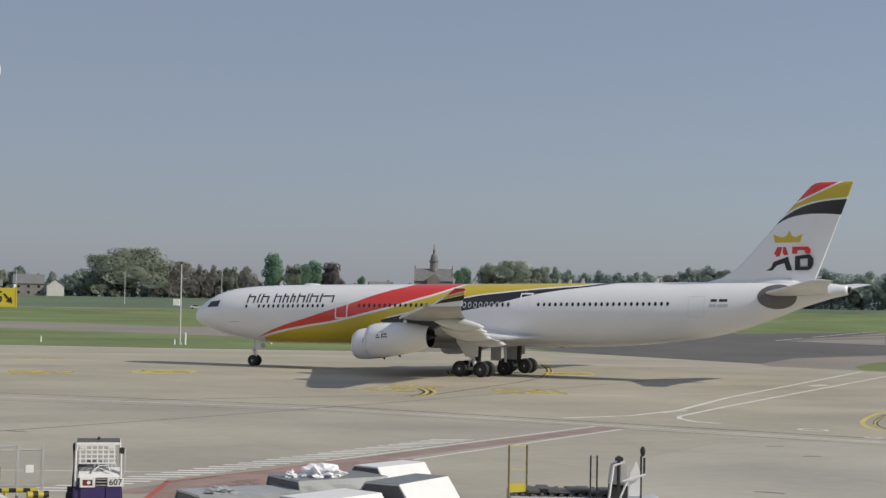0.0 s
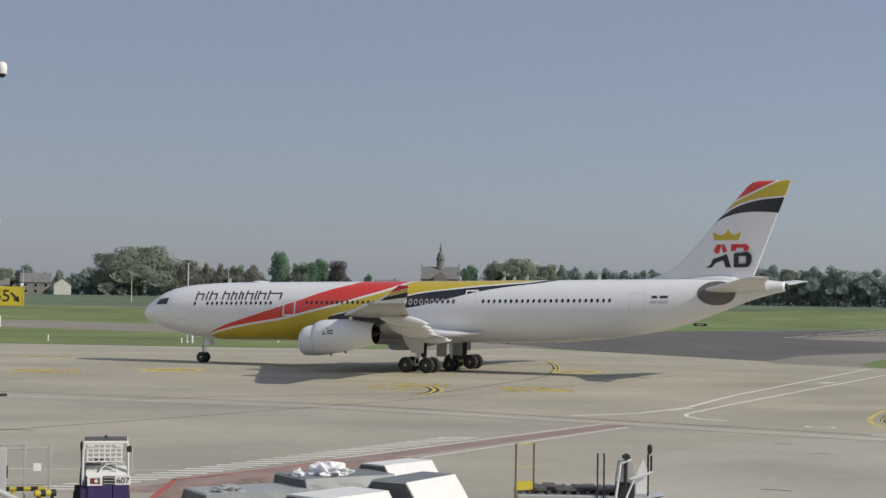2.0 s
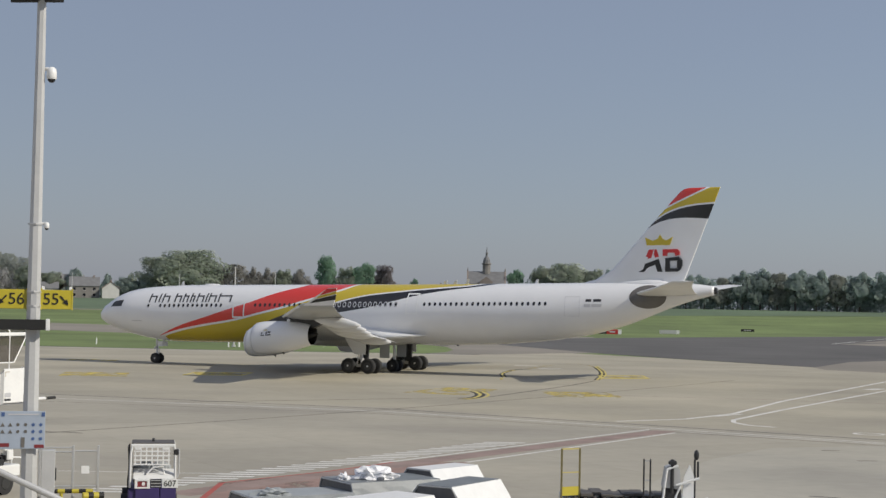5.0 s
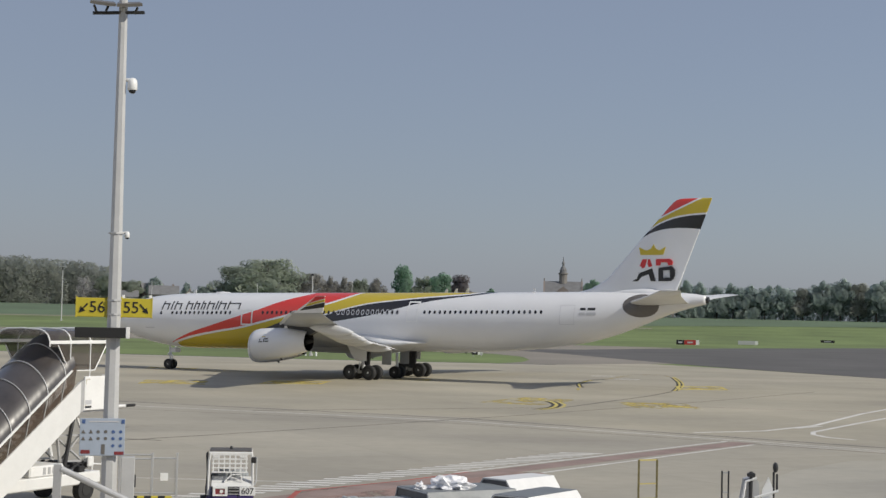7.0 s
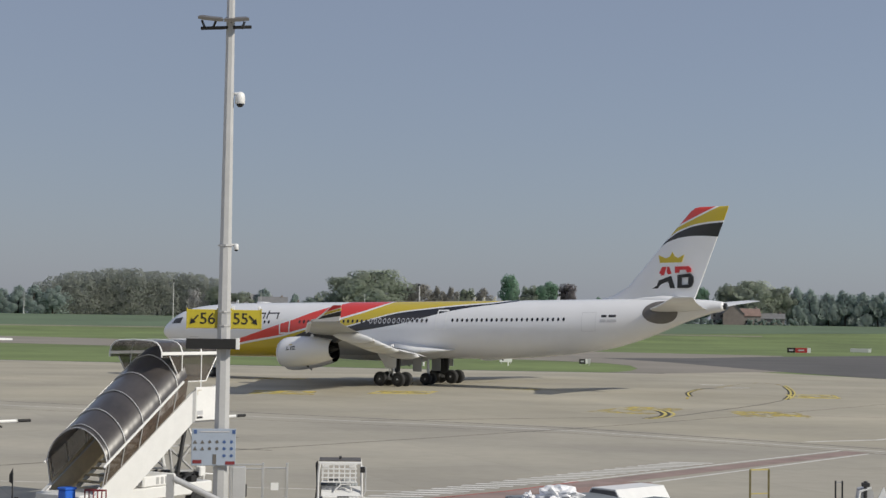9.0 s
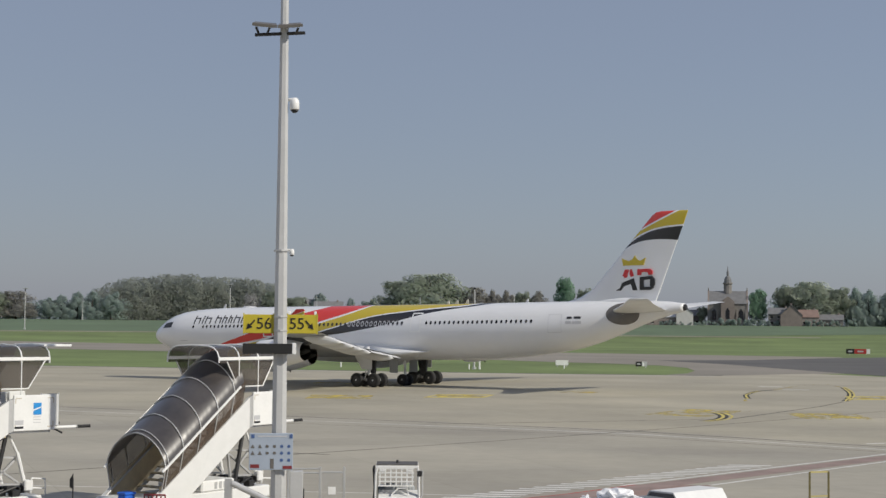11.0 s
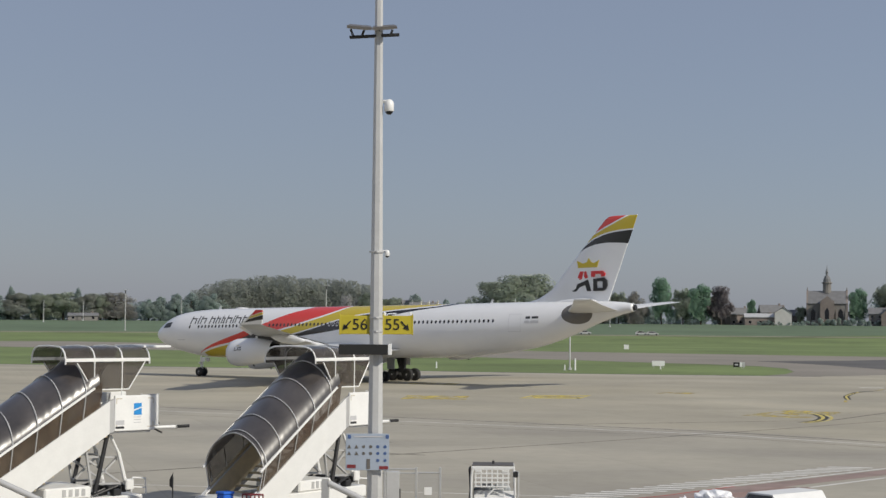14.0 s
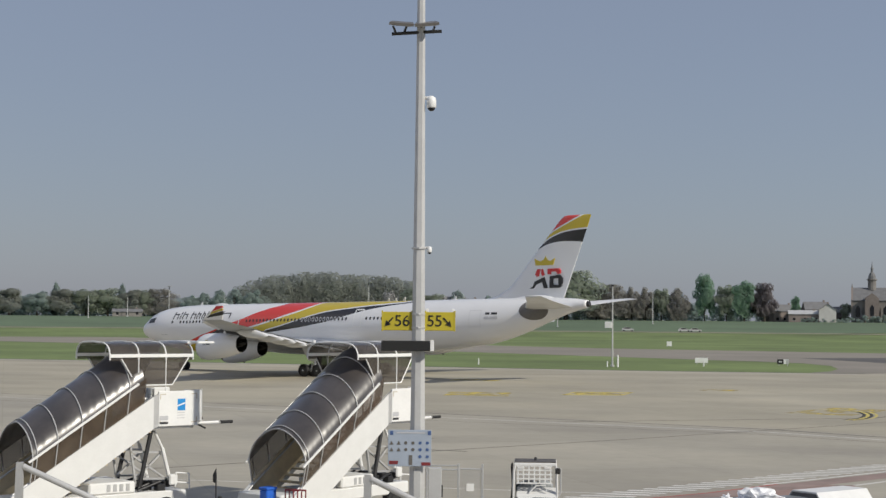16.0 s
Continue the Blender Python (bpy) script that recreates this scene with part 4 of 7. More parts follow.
def make_fin():
    bm = BM()
    rings = []
    for z, le, te, t in ((7.6, 50.2, 60.4, 0.5), (8.1, 51.0, 60.62, 0.5), (8.5, 52.6, 60.77, 0.52), (9.35, 54.1, 61.1, 0.55), (11, 55.6, 61.72, 0.52), (13.1, 57.43, 62.5, 0.44), (15, 59.15, 63.22, 0.36), (16.1, 60.15, 63.62, 0.3), (16.36, 60.55, 63.71, 0.2), (16.45, 61.0, 63.72, 0.06)):
        rings.append(airfoil(le, te, t, lambda x, q, z=z: A(x, q, z)))
    loft(bm, rings)
    part("fin", bm, fin_paint, airliner, "white fin with red, yellow and black tip", True)
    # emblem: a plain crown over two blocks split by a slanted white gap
    def plate(name, m, pts, lab):
        bm = BM()
        prism(bm, [A(x, -0.3, z) for x, z in pts], (0, 0.6, 0))
        part(name, bm, M[m], airliner, lab)
    plate("emblem_crown", "tail_yellow", [(57.3, 11.45), (59.4, 11.45), (59.62, 12.15), (59.05, 11.86), (58.72, 12.02), (58.5, 12.4), (58.25, 12.0), (57.85, 11.86), (57.15, 12.15)], "yellow crown emblem")
    plate("emblem_block", "tail_red", [(57.1, 10.2), (57.5, 11.08), (57.95, 11.08), (57.72, 10.32)], "red emblem block")
    plate("emblem_block", "tail_red", [(57.95, 10.62), (58.0, 11.08), (58.2, 11.08), (58.42, 10.45), (58.1, 10.36)], "red emblem block")
    plate("emblem_block", "tail_red", [(58.75, 10.5), (58.75, 11.08), (60.05, 11.08), (60.3, 10.85), (60.25, 10.55), (59.9, 10.5), (59.8, 10.78), (59.2, 10.78), (59.15, 10.5)], "red emblem block")
    plate("emblem_block", "tail_black", [(56.55, 9.1), (57.1, 9.8), (58.4, 10.25), (58.75, 9.1), (58.3, 9.1), (58.1, 9.72), (57.45, 9.5), (57.1, 9.1)], "black emblem block")
    plate("emblem_block", "tail_black", [(59.0, 9.1), (59.0, 10.3), (60.2, 10.42), (60.2, 10.1), (59.4, 10.05), (59.4, 9.4), (60.05, 9.4), (60.4, 9.6), (60.4, 9.3), (60.1, 9.1)], "black emblem block")
    plate("emblem_block", "tail_black", [(60.05, 9.45), (60.05, 10.0), (60.25, 10.38), (60.5, 10.1), (60.5, 9.6), (60.4, 9.4)], "black emblem block")


def make_wheel(x, y, r, w):
    """A wheel whose axle lies along y; keyed to roll."""
    bm = BM()
    n = 28
    prof = [(-w / 2, r * 0.55), (-w / 2, r * 0.86), (-w * 0.4, r * 0.96), (-w * 0.2, r), (w * 0.2, r), (w * 0.4, r * 0.96), (w / 2, r * 0.86), (w / 2, r * 0.55)]
    loft(bm, [[Vector((rr * math.cos(2 * math.pi * i / n), yy, rr * math.sin(2 * math.pi * i / n))) for i in range(n)] for yy, rr in prof], cap=False)
    wheel = part("wheel", bm, M["rubber"], airliner, "black tyre on a pale rim", True)
    wheel.location = (x, y, r)
    bm = BM()
    for s in (-1, 1):
        loft(bm, [[Vector((rr * math.cos(2 * math.pi * i / 16), s * yy, rr * math.sin(2 * math.pi * i / 16))) for i in range(16)] for yy, rr in ((w * 0.42, r * 0.56), (w * 0.22, r * 0.42), (w * 0.3, r * 0.24), (w * 0.46, r * 0.18))])
        for k in range(6):
            a = k * math.pi / 3
            tube(bm, (r * 0.44 * math.cos(a), s * w * 0.3, r * 0.44 * math.sin(a)), (r * 0.44 * math.cos(a), s * w * 0.4, r * 0.44 * math.sin(a)), 0.03, n=6)
    part("rim", bm, M["rim"], wheel)
    bm = BM()
    for s in (-1, 1):
        tube(bm, (0, s * w * 0.4, 0), (0, s * w * 0.5, 0), r * 0.17, r * 0.12, 10)
    part("hub_cap", bm, M["strut"], wheel)
    WHEELS.append((wheel, x, y, r))


def make_gear():
    xn = REF - 6.67
    for s in (1, -1):
        make_wheel(xn, s * 0.36, 0.52, 0.36)
    bm = BM()
    tube(bm, (xn, 0, 0.52), (xn + 0.1, 0, 2.4), 0.11)
    tube(bm, (xn, -0.36, 0.52), (xn, 0.36, 0.52), 0.07)
    tube(bm, (xn + 0.1, 0, 1.6), (xn - 1.0, 0, 2.5), 0.06)
    tube(bm, (xn, 0, 0.6), (xn - 0.3, 0, 1.2), 0.04)
    tube(bm, (xn - 0.3, 0, 1.2), (xn, 0, 1.7), 0.04)
    box(bm, (xn + 0.05, -0.3, 1.45), (xn + 0.2, 0.3, 1.65), 0.02)
    part("nose_gear_leg", bm, M["strut"], airliner)
    for s in (1, -1):
        bm = BM()
        box(bm, (xn - 0.9, s * 0.42 - 0.02, 1.72), (xn - 0.3, s * 0.42 + 0.02, 2.2), 0.01)
        part("nose_gear_door", bm, M["fus_white"], airliner)
    for s in (1, -1):
        yc = s * 5.34
        for dx in (0.99, -0.99):
            for dy in (0.7, -0.7):
                make_wheel(dx, yc + dy, 0.7, 0.5)
        bm = BM()
        box(bm, (-1.15, yc - 0.12, 0.58), (1.15, yc + 0.12, 0.84), 0.04)
        for dx in (0.99, -0.99):
            tube(bm, (dx, yc - 0.7, 0.7), (dx, yc + 0.7, 0.7), 0.09)
        tube(bm, (-0.1, yc, 0.7), (0.1, yc, 2.1), 0.16)
        tube(bm, (0.1, yc, 2.0), (0.3, yc - s * 0.1, 4.0), 0.22)
        tube(bm, (0.15, yc, 2.3), (0.3, yc - s * 2.2, 3.4), 0.09)
        tube(bm, (-0.6, yc, 0.85), (0.0, yc, 1.5), 0.06)
        tube(bm, (0.6, yc, 0.85), (0.1, yc, 1.6), 0.05)
        for q in (0.34, -0.3):
            tube(bm, (q, yc + 0.2, 0.8), (q * 0.4 + 0.1, yc + 0.2, 2.0), 0.05)
        tube(bm, (-0.5, yc, 1.25), (0.55, yc, 1.4), 0.045)
        part("main_gear_leg", bm, M["strut"], airliner, "four-wheel bogie leg")
        bm = BM()
        prism(bm, [(-0.42, yc - s * 0.55, 0.95), (0.2, yc - s * 0.55, 0.95), (0.5, yc - s * 0.55, 2.5), (0.4, yc - s * 0.55, 3.1), (-0.55, yc - s * 0.55, 3.1)], (0, s * 0.3, 0))
        for q in (0.3, -0.1):
            tube(bm, (q, yc - s * 0.3, 0.9), (q + 0.1, yc - s * 0.9, 2.9), 0.06)
        part("gear_linkage", bm, M["dark_metal"], airliner, "dark oily gear linkage")
        bm = BM()
        prism(bm, [(-0.55, yc + s * 0.42 - 0.03, 1.75), (0.6, yc + s * 0.42 - 0.03, 1.75), (1.5, yc + s * 0.42 - 0.03, 3.1), (1.55, yc + s * 0.42 - 0.03, 3.75), (-0.6, yc + s * 0.42 - 0.03, 3.75)], (0, 0.06, 0))
        part("main_gear_door", bm, M["wing_white"], airliner, "white leg door")
        bm = BM()
        box(bm, (-1.2, s * 1.9 - 0.03, 1.35), (-0.2, s * 1.9 + 0.03, 2.7), 0.02)
        part("bay_door", bm, M["wing_grey"], airliner, "grey open bay door")
    for s in (1, -1):
        make_wheel(-0.9, s * 0.5, 0.6, 0.42)
    bm = BM()
    tube(bm, (-0.9, -0.5, 0.6), (-0.9, 0.5, 0.6), 0.08)
    tube(bm, (-0.9, 0, 0.6), (-0.8, 0, 2.6), 0.14)
    part("centre_gear_leg", bm, M["strut"], airliner)


make_fuselage()
for side in (1, -1):
    make_wing(side)
make_fin()
make_gear()


# ---- passenger stairs: local x up the stairs, origin on the ground under the top step ----
def make_stairs(o, turn, k, label, panel):
    st = thing("passenger_stairs", label, "airstairs", pose(o[0], o[1], 0, 0, 0, turn), "mobile stairs on the apron")
    low = -4.6
    def zs(x):  # top of the side girders
        return 3.95 + k * min(x, 0)
    for s in (1, -1):
        y = s * 1.1
        bm = BM()
        prism(bm, [(0, y - 0.05, 3.95), (0, y - 0.05, 2.93), (low + 0.9, y - 0.05, zs(low + 0.9) - 1.05), (low - 0.1, y - 0.05, zs(low) - 0.75), (low - 0.1, y - 0.05, zs(low) + 0.02)], (0, 0.1, 0))
        part("side_girder", bm, M["grubby_white"], st, "deep white side girder")
        bm = BM()
        prism(bm, [(0.0, y - 0.04, 3.95), (0.0, y - 0.04, 2.95), (0.42, y - 0.04, 3.05), (0.25, y - 0.04, 4.05)], (0, 0.08, 0))
        part("girder_end", bm, M["galv"], st)
        # clear lower wall of the tunnel and its rail
        bm = BM()
        prism(bm, [(-0.3, y, zs(-0.3)), (low + 0.5, y, zs(low + 0.5)), (low + 0.5, s * 1.23, zs(low + 0.5) + 0.8), (-0.3, s * 1.23, zs(-0.3) + 0.8)], (0, 0.012, 0))
        part("side_glazing", bm, M["brown_side"], st, "brown smoked side glazing")
        bm = BM()
        prism(bm, [(-0.3, s * 1.03, zs(-0.3) + 0.2), (low + 0.5, s * 1.03, zs(low + 0.5) + 0.2), (low + 0.5, s * 1.03, zs(low + 0.5) - 0.8), (-0.3, s * 1.03, zs(-0.3) - 0.9)], (0, 0.02, 0))
        part("inner_panel", bm, M["tan"], st, "tan inner side panel")
        bm = BM()
        box(bm, (-0.04, -0.03, -0.035), (math.hypot(3.6, 3.6 * k), 0.03, 0.035), 0.01)
        rail = part("side_rail", bm, M["white_enamel"], st, "white side rail of the tunnel")
        rail.matrix_basis = pose(low + 0.4, s * 1.27, zs(low + 0.4) + 0.8) @ Matrix.Rotation(-math.atan(k), 4, "Y")
        bm = BM()
        tube(bm, (low, y * 0.9, zs(low) + 0.06), (-0.2, y * 0.9, zs(-0.2) + 0.08), 0.035)
        part("handrail", bm, M["galv"], st)
        bm = BM()
        tube(bm, (low - 0.05, y, zs(low) - 0.1), (low - 0.55, y, zs(low) - 0.55), 0.03)
        tube(bm, (low - 0.55, y, zs(low) - 0.55), (low - 0.6, y, zs(low) - 1.1), 0.03)
        part("foot_rail", bm, M["white_enamel"], st)
    # tunnel roof: panels between bows
    def ring(x, r=1.24, d=0.0, n=26):
        base = zs(x) + 0.8
        def flat(v):  # the sheet stands a little flatter between crown and rail
            return math.copysign(abs(v) ** 1.14, v)
        return [Vector((x, (r + d) * flat(math.cos(math.pi * i / n)), base + (1.03 + d) * flat(math.sin(math.pi * i / n)))) for i in range(n + 1)]
    xs = [low + 0.5 + 0.8 * i for i in range(5)] + [-0.42]
    for i in range(len(xs) - 1):
        bm = BM()
        rows_ = []
        for q in range(15):
            x = xs[i] + 0.004 + (xs[i + 1] - xs[i] - 0.008) * q / 14
            rg = ring(x, n=40)
            bulge = 0.003 * math.sin(math.pi * q / 14)  # the sheet is buckled between the bows
            rows_.append([v + Vector((0, v.y, v.z - zs(x) - 0.8)) * (bulge + (0.007 if panel else 0.003) * noise.noise(Vector((x * 7.0 + i * 3.1, v.y * 0.9, (v.z - zs(x)) * 0.9 + o[0])))) for v in rg])
        loft(bm, rows_, close=False)
        pane = part("roof_pane", bm, M["smoke_dark"], st, "dark smoked tunnel roof pane", True)
        md = pane.modifiers.new("thick", "SOLIDIFY")
        md.thickness = 0.012
        md.use_rim = False
    for i, x in enumerate(xs[:-1] + [xs[0] + 0.14]):
        bm = BM()
        a = [Vector((x, 1.1, zs(x)))] + ring(x, d=0.03) + [Vector((x, -1.1, zs(x)))]
        pipe(bm, a, 0.019)
        part("bow", bm, M["galv_light"], st, "pale curved bow of the tunnel")
    for i in range(3):
        bm = BM()
        x = low + 0.9 + 0.8 * i
        a = ring(x, d=0.025)[2:8]
        pipe(bm, a, 0.012, 5)
        part("rib", bm, M["galv"], st)
    for f in (7,):
        bm = BM()
        tube(bm, ring(xs[0], d=0.03)[f], ring(xs[-1], d=0.03)[f], 0.012, n=6)
        part("purlin", bm, M["galv"], st)
    # steps
    n = 15
    for i in range(n):
        x = low + 0.1 + (abs(low) - 0.1) * i / n
        z = 2.95 * (i + 1) / (n + 0.5)
        bm = BM()
        box(bm, (x, -1.0, z - 0.05), (x + 0.31, 1.0, z), 0.01)
        part("step", bm, M["tan"], st)
    # platform and its canopy
    bm = BM()
    box(bm, (-0.1, -1.08, 2.93), (1.5, 1.08, 3.04), 0.015)
    part("platform", bm, M["galv"], st)
    def arch(x, d=0.0):
        pts = [(-1.12, 5.1), (-1.12, 5.28), (-1.04, 5.46), (-0.9, 5.58), (-0.7, 5.64), (0, 5.67), (0.7, 5.64), (0.9, 5.58), (1.04, 5.46), (1.12, 5.28), (1.12, 5.1)]
        return [Vector((x, y * (1 + d), z + d)) for y, z in pts]
    cx = [-1.55, -0.55, 0.42, 1.4]
    for a, b in zip(cx, cx[1:]):
        bm = BM()
        loft(bm, [arch(a + 0.02), arch(b - 0.02)], close=False)
        pane = part("canopy_pane", bm, M["smoke"], st, "smoked canopy pane", True)
        md = pane.modifiers.new("thick", "SOLIDIFY")
        md.thickness, md.use_rim = 0.012, False
    for x in cx:
        bm = BM()
        a = arch(x, 0.012)
        pipe(bm, a, 0.026)
        part("canopy_bow", bm, M["white_enamel"], st, "white canopy bow")
    bm = BM()
    box(bm, (1.3, -0.95, 5.62), (2.3, 0.95, 5.69), 0.01)
    part("canopy_visor", bm, M["white_enamel"], st, "white sliding visor")
    for s in (1, -1):
        y = s * 1.13
        bm = BM()
        box(bm, (-1.55, y - 0.03, 5.19), (1.42, y + 0.03, 5.3), 0.01)
        part("eaves_rail", bm, M["white_enamel"], st)
        bm = BM()
        prism(bm, [(-1.15, y - 0.005, 5.15), (1.2, y - 0.005, 5.15), (0.66, y - 0.005, 4.32), (-0.6, y - 0.005, 4.32)], (0, 0.012, 0))
        part("side_pane", bm, M["smoke"], st, "smoked platform side pane")
        bm = BM()
        for p, q in (((-1.15, 5.15), (-0.6, 4.32)), ((-0.6, 4.32), (0.66, 4.32)), ((0.66, 4.32), (1.25, 5.2)), ((-0.55, 5.2), (-0.55, 4.32)), ((0.42, 5.2), (0.42, 3.6))):
            tube(bm, (p[0], y, p[1]), (q[0], y, q[1]), 0.022, n=6)
        part("side_frame", bm, M["white_enamel"], st)
        bm = BM()
        box(bm, (0.16, y - 0.04, 3.0), (1.6, y + 0.04, 4.12), 0.02)
        board = part("side_panel", bm, M["white_enamel"], st, "white platform side panel")
        bm = BM()
        box(bm, (1.2, y - s * 0.12, 3.15), (1.8, y - s * 0.08, 4.14), 0.02)
        part("sliding_panel", bm, M["white_enamel"], st, "sliding end panel")
        for u, w in ((0.22, 1), (1.54, -1)):
            for v, h in ((3.12, 1), (4.02, -1)):
                bm = BM()
                box(bm, (min(u, u + w * 0.2), y + s * 0.041 - 0.004, v - 0.015), (max(u, u + w * 0.2), y + s * 0.041 + 0.004, v + 0.015))
                box(bm, (u - 0.015, y + s * 0.041 - 0.004, min(v, v + h * 0.16)), (u + 0.015, y + s * 0.041 + 0.004, max(v, v + h * 0.16)))
                part("corner_mark", bm, M["warm_cover"], board)
        bm = BM()
        box(bm, (0.2, y + s * 0.042 - 0.005, 3.08), (0.5, y + s * 0.042 + 0.005, 3.15))
        part("plate_bar", bm, M["ink"], board)
        bm = BM()
        box(bm, (0.2, y + s * 0.042 - 0.005, 3.2), (0.5, y + s * 0.042 + 0.005, 3.34))
        part("plate_bar", bm, M["grey_line"], board)
        if panel:
            bm = BM()
            prism(bm, [(0.84, y + s * 0.045, 3.5), (1.12, y + s * 0.045, 3.5), (1.12, y + s * 0.045, 3.72), (0.84, y + s * 0.045, 3.62)], (0, s * 0.006, 0))
            prism(bm, [(0.84, y + s * 0.045, 3.67), (1.12, y + s * 0.045, 3.76), (1.12, y + s * 0.045, 3.87), (0.84, y + s * 0.045, 3.87)], (0, s * 0.006, 0))
            part("blue_emblem", bm, M["logo_blue"], board, "plain blue square emblem")
            for z in (3.25, 3.34, 3.42):
                bm = BM()
                box(bm, (0.84, y + s * 0.043 - 0.004, z), (1.1, y + s * 0.043 + 0.004, z + 0.02))
                part("text_bar", bm, M["grey_line"], board)
        bm = BM()
        tube(bm, (0.6, s * 0.95, 3.06), (2.55, s * 0.95, 3.06), 0.05)
        part("docking_arm", bm, M["white_enamel"], st)
        bm = BM()
        tube(bm, (2.5, s * 0.95, 3.06), (3.02, s * 0.95, 3.06), 0.05)
        part("rubber_buffer", bm, M["rubber"], st)
        bm = BM()
        tube(bm, (1.7, s * 0.95, 3.03), (2.0, s * 0.95, 2.88), 0.03)
        part("arm_hook", bm, M["rubber"], st)
        # lifting frame
        bm = BM()
        tube(bm, (0.15, s * 0.75, 2.9), (-0.25, s * 0.75, 1.1), 0.07)
        tube(bm, (0.15, s * 0.75, 2.9), (-0.05, s * 0.6, 2.75), 0.09)
        part("hydraulic_hose", bm, M["dark_metal"], st, "thick black leg")
        bm = BM()
        tube(bm, (0.25, s * 0.75, 2.85), (0.55, s * 0.75, 2.3), 0.045)
        tube(bm, (0.55, s * 0.75, 2.3), (0.9, s * 0.75, 1.05), 0.065)
        part("hydraulic_ram", bm, M["white_enamel"], st, "white lifting ram")
        bm = BM()
        for p, q in (((-0.55, 2.55), (-0.3, 1.1)), ((-0.5, 2.2), (0.55, 2.15)), ((-0.35, 1.3), (0.55, 2.1)), ((-0.45, 2.1), (0.75, 1.3)), ((-0.3, 1.35), (0.8, 1.3))):
            box(bm, (0, -0.04, -0.03), (math.dist(p, q), 0.04, 0.03), 0.0, Matrix.Translation((p[0], s * 0.62, p[1])) @ Matrix.Rotation(-math.atan2(q[1] - p[1], q[0] - p[0]), 4, "Y"))
        part("cross_brace", bm, M["galv"], st)
    # chassis
    bm = BM()
    box(bm, (-4.9, -0.95, 0.55), (1.35, 0.95, 0.95), 0.04)
    part("chassis", bm, M["grubby_white"], st, "white chassis")
    bm = BM()
    box(bm, (-2.1, -0.98, 0.95), (-0.5, 0.98, 1.32), 0.05)
    cover = part("engine_cover", bm, M["white_enamel"], st)
    for i in range(4):
        bm = BM()
        box(bm, (-1.5 + 0.22 * i, -0.995, 1.04), (-1.38 + 0.22 * i, -0.97, 1.26))
        part("louvre", bm, M["galv"], cover)
    bm = BM()
    for i in range(16):
        random.seed(i + 40)
        x, y, z = random.uniform(-0.3, 0.9), random.uniform(-0.8, 0.8), random.uniform(0.98, 1.25)
        box(bm, (x - 0.14, y - 0.14, z - 0.1), (x + 0.14, y + 0.14, z + 0.1), 0.02)
    for i in range(7):
        tube(bm, (-0.4, -0.9 + 0.3 * i, 1.0), (0.5, -0.8 + 0.26 * i, 1.25), 0.035)
    part("lift_gear", bm, M["dark_metal"], st, "dark oily lifting machinery")
    bm = BM()
    for p, q in (((0.95, 1.0), (0.98, 1.5)), ((0.98, 1.5), (1.45, 1.45)), ((1.45, 1.45), (1.48, 0.95)), ((0.95, 1.2), (1.45, 1.15))):
        tube(bm, (p[0], -0.9, p[1]), (q[0], -0.9, q[1]), 0.025)
    part("guard_frame", bm, M["white_enamel"], st)
    bm = BM()
    box(bm, (0.75, -0.92, 1.1), (1.05, -0.7, 1.45), 0.04)
    part("lamp_housing", bm, M["grubby_white"], st)
    for x in (-3.6, 0.6):
        for s in (1, -1):
            bm = BM()
            tube(bm, (x, s * 0.72, 0.38), (x, s * 0.98, 0.38), 0.38, n=20)
            wh = part("wheel", bm, M["rubber"], st)
            bm = BM()
            tube(bm, (x, s * 0.9, 0.38), (x, s * 1.0, 0.38), 0.2, n=12)
            part("hub", bm, M["rim"], wh)
    return st


make_stairs((-23.1, 46.47), 55, 0.625, "white mobile passenger stairs with shiny smoked tunnel and blue emblem", True)
make_stairs((-17.01, 51.19), 67, 0.70, "white mobile passenger stairs with smoked tunnel, behind the mast", False)


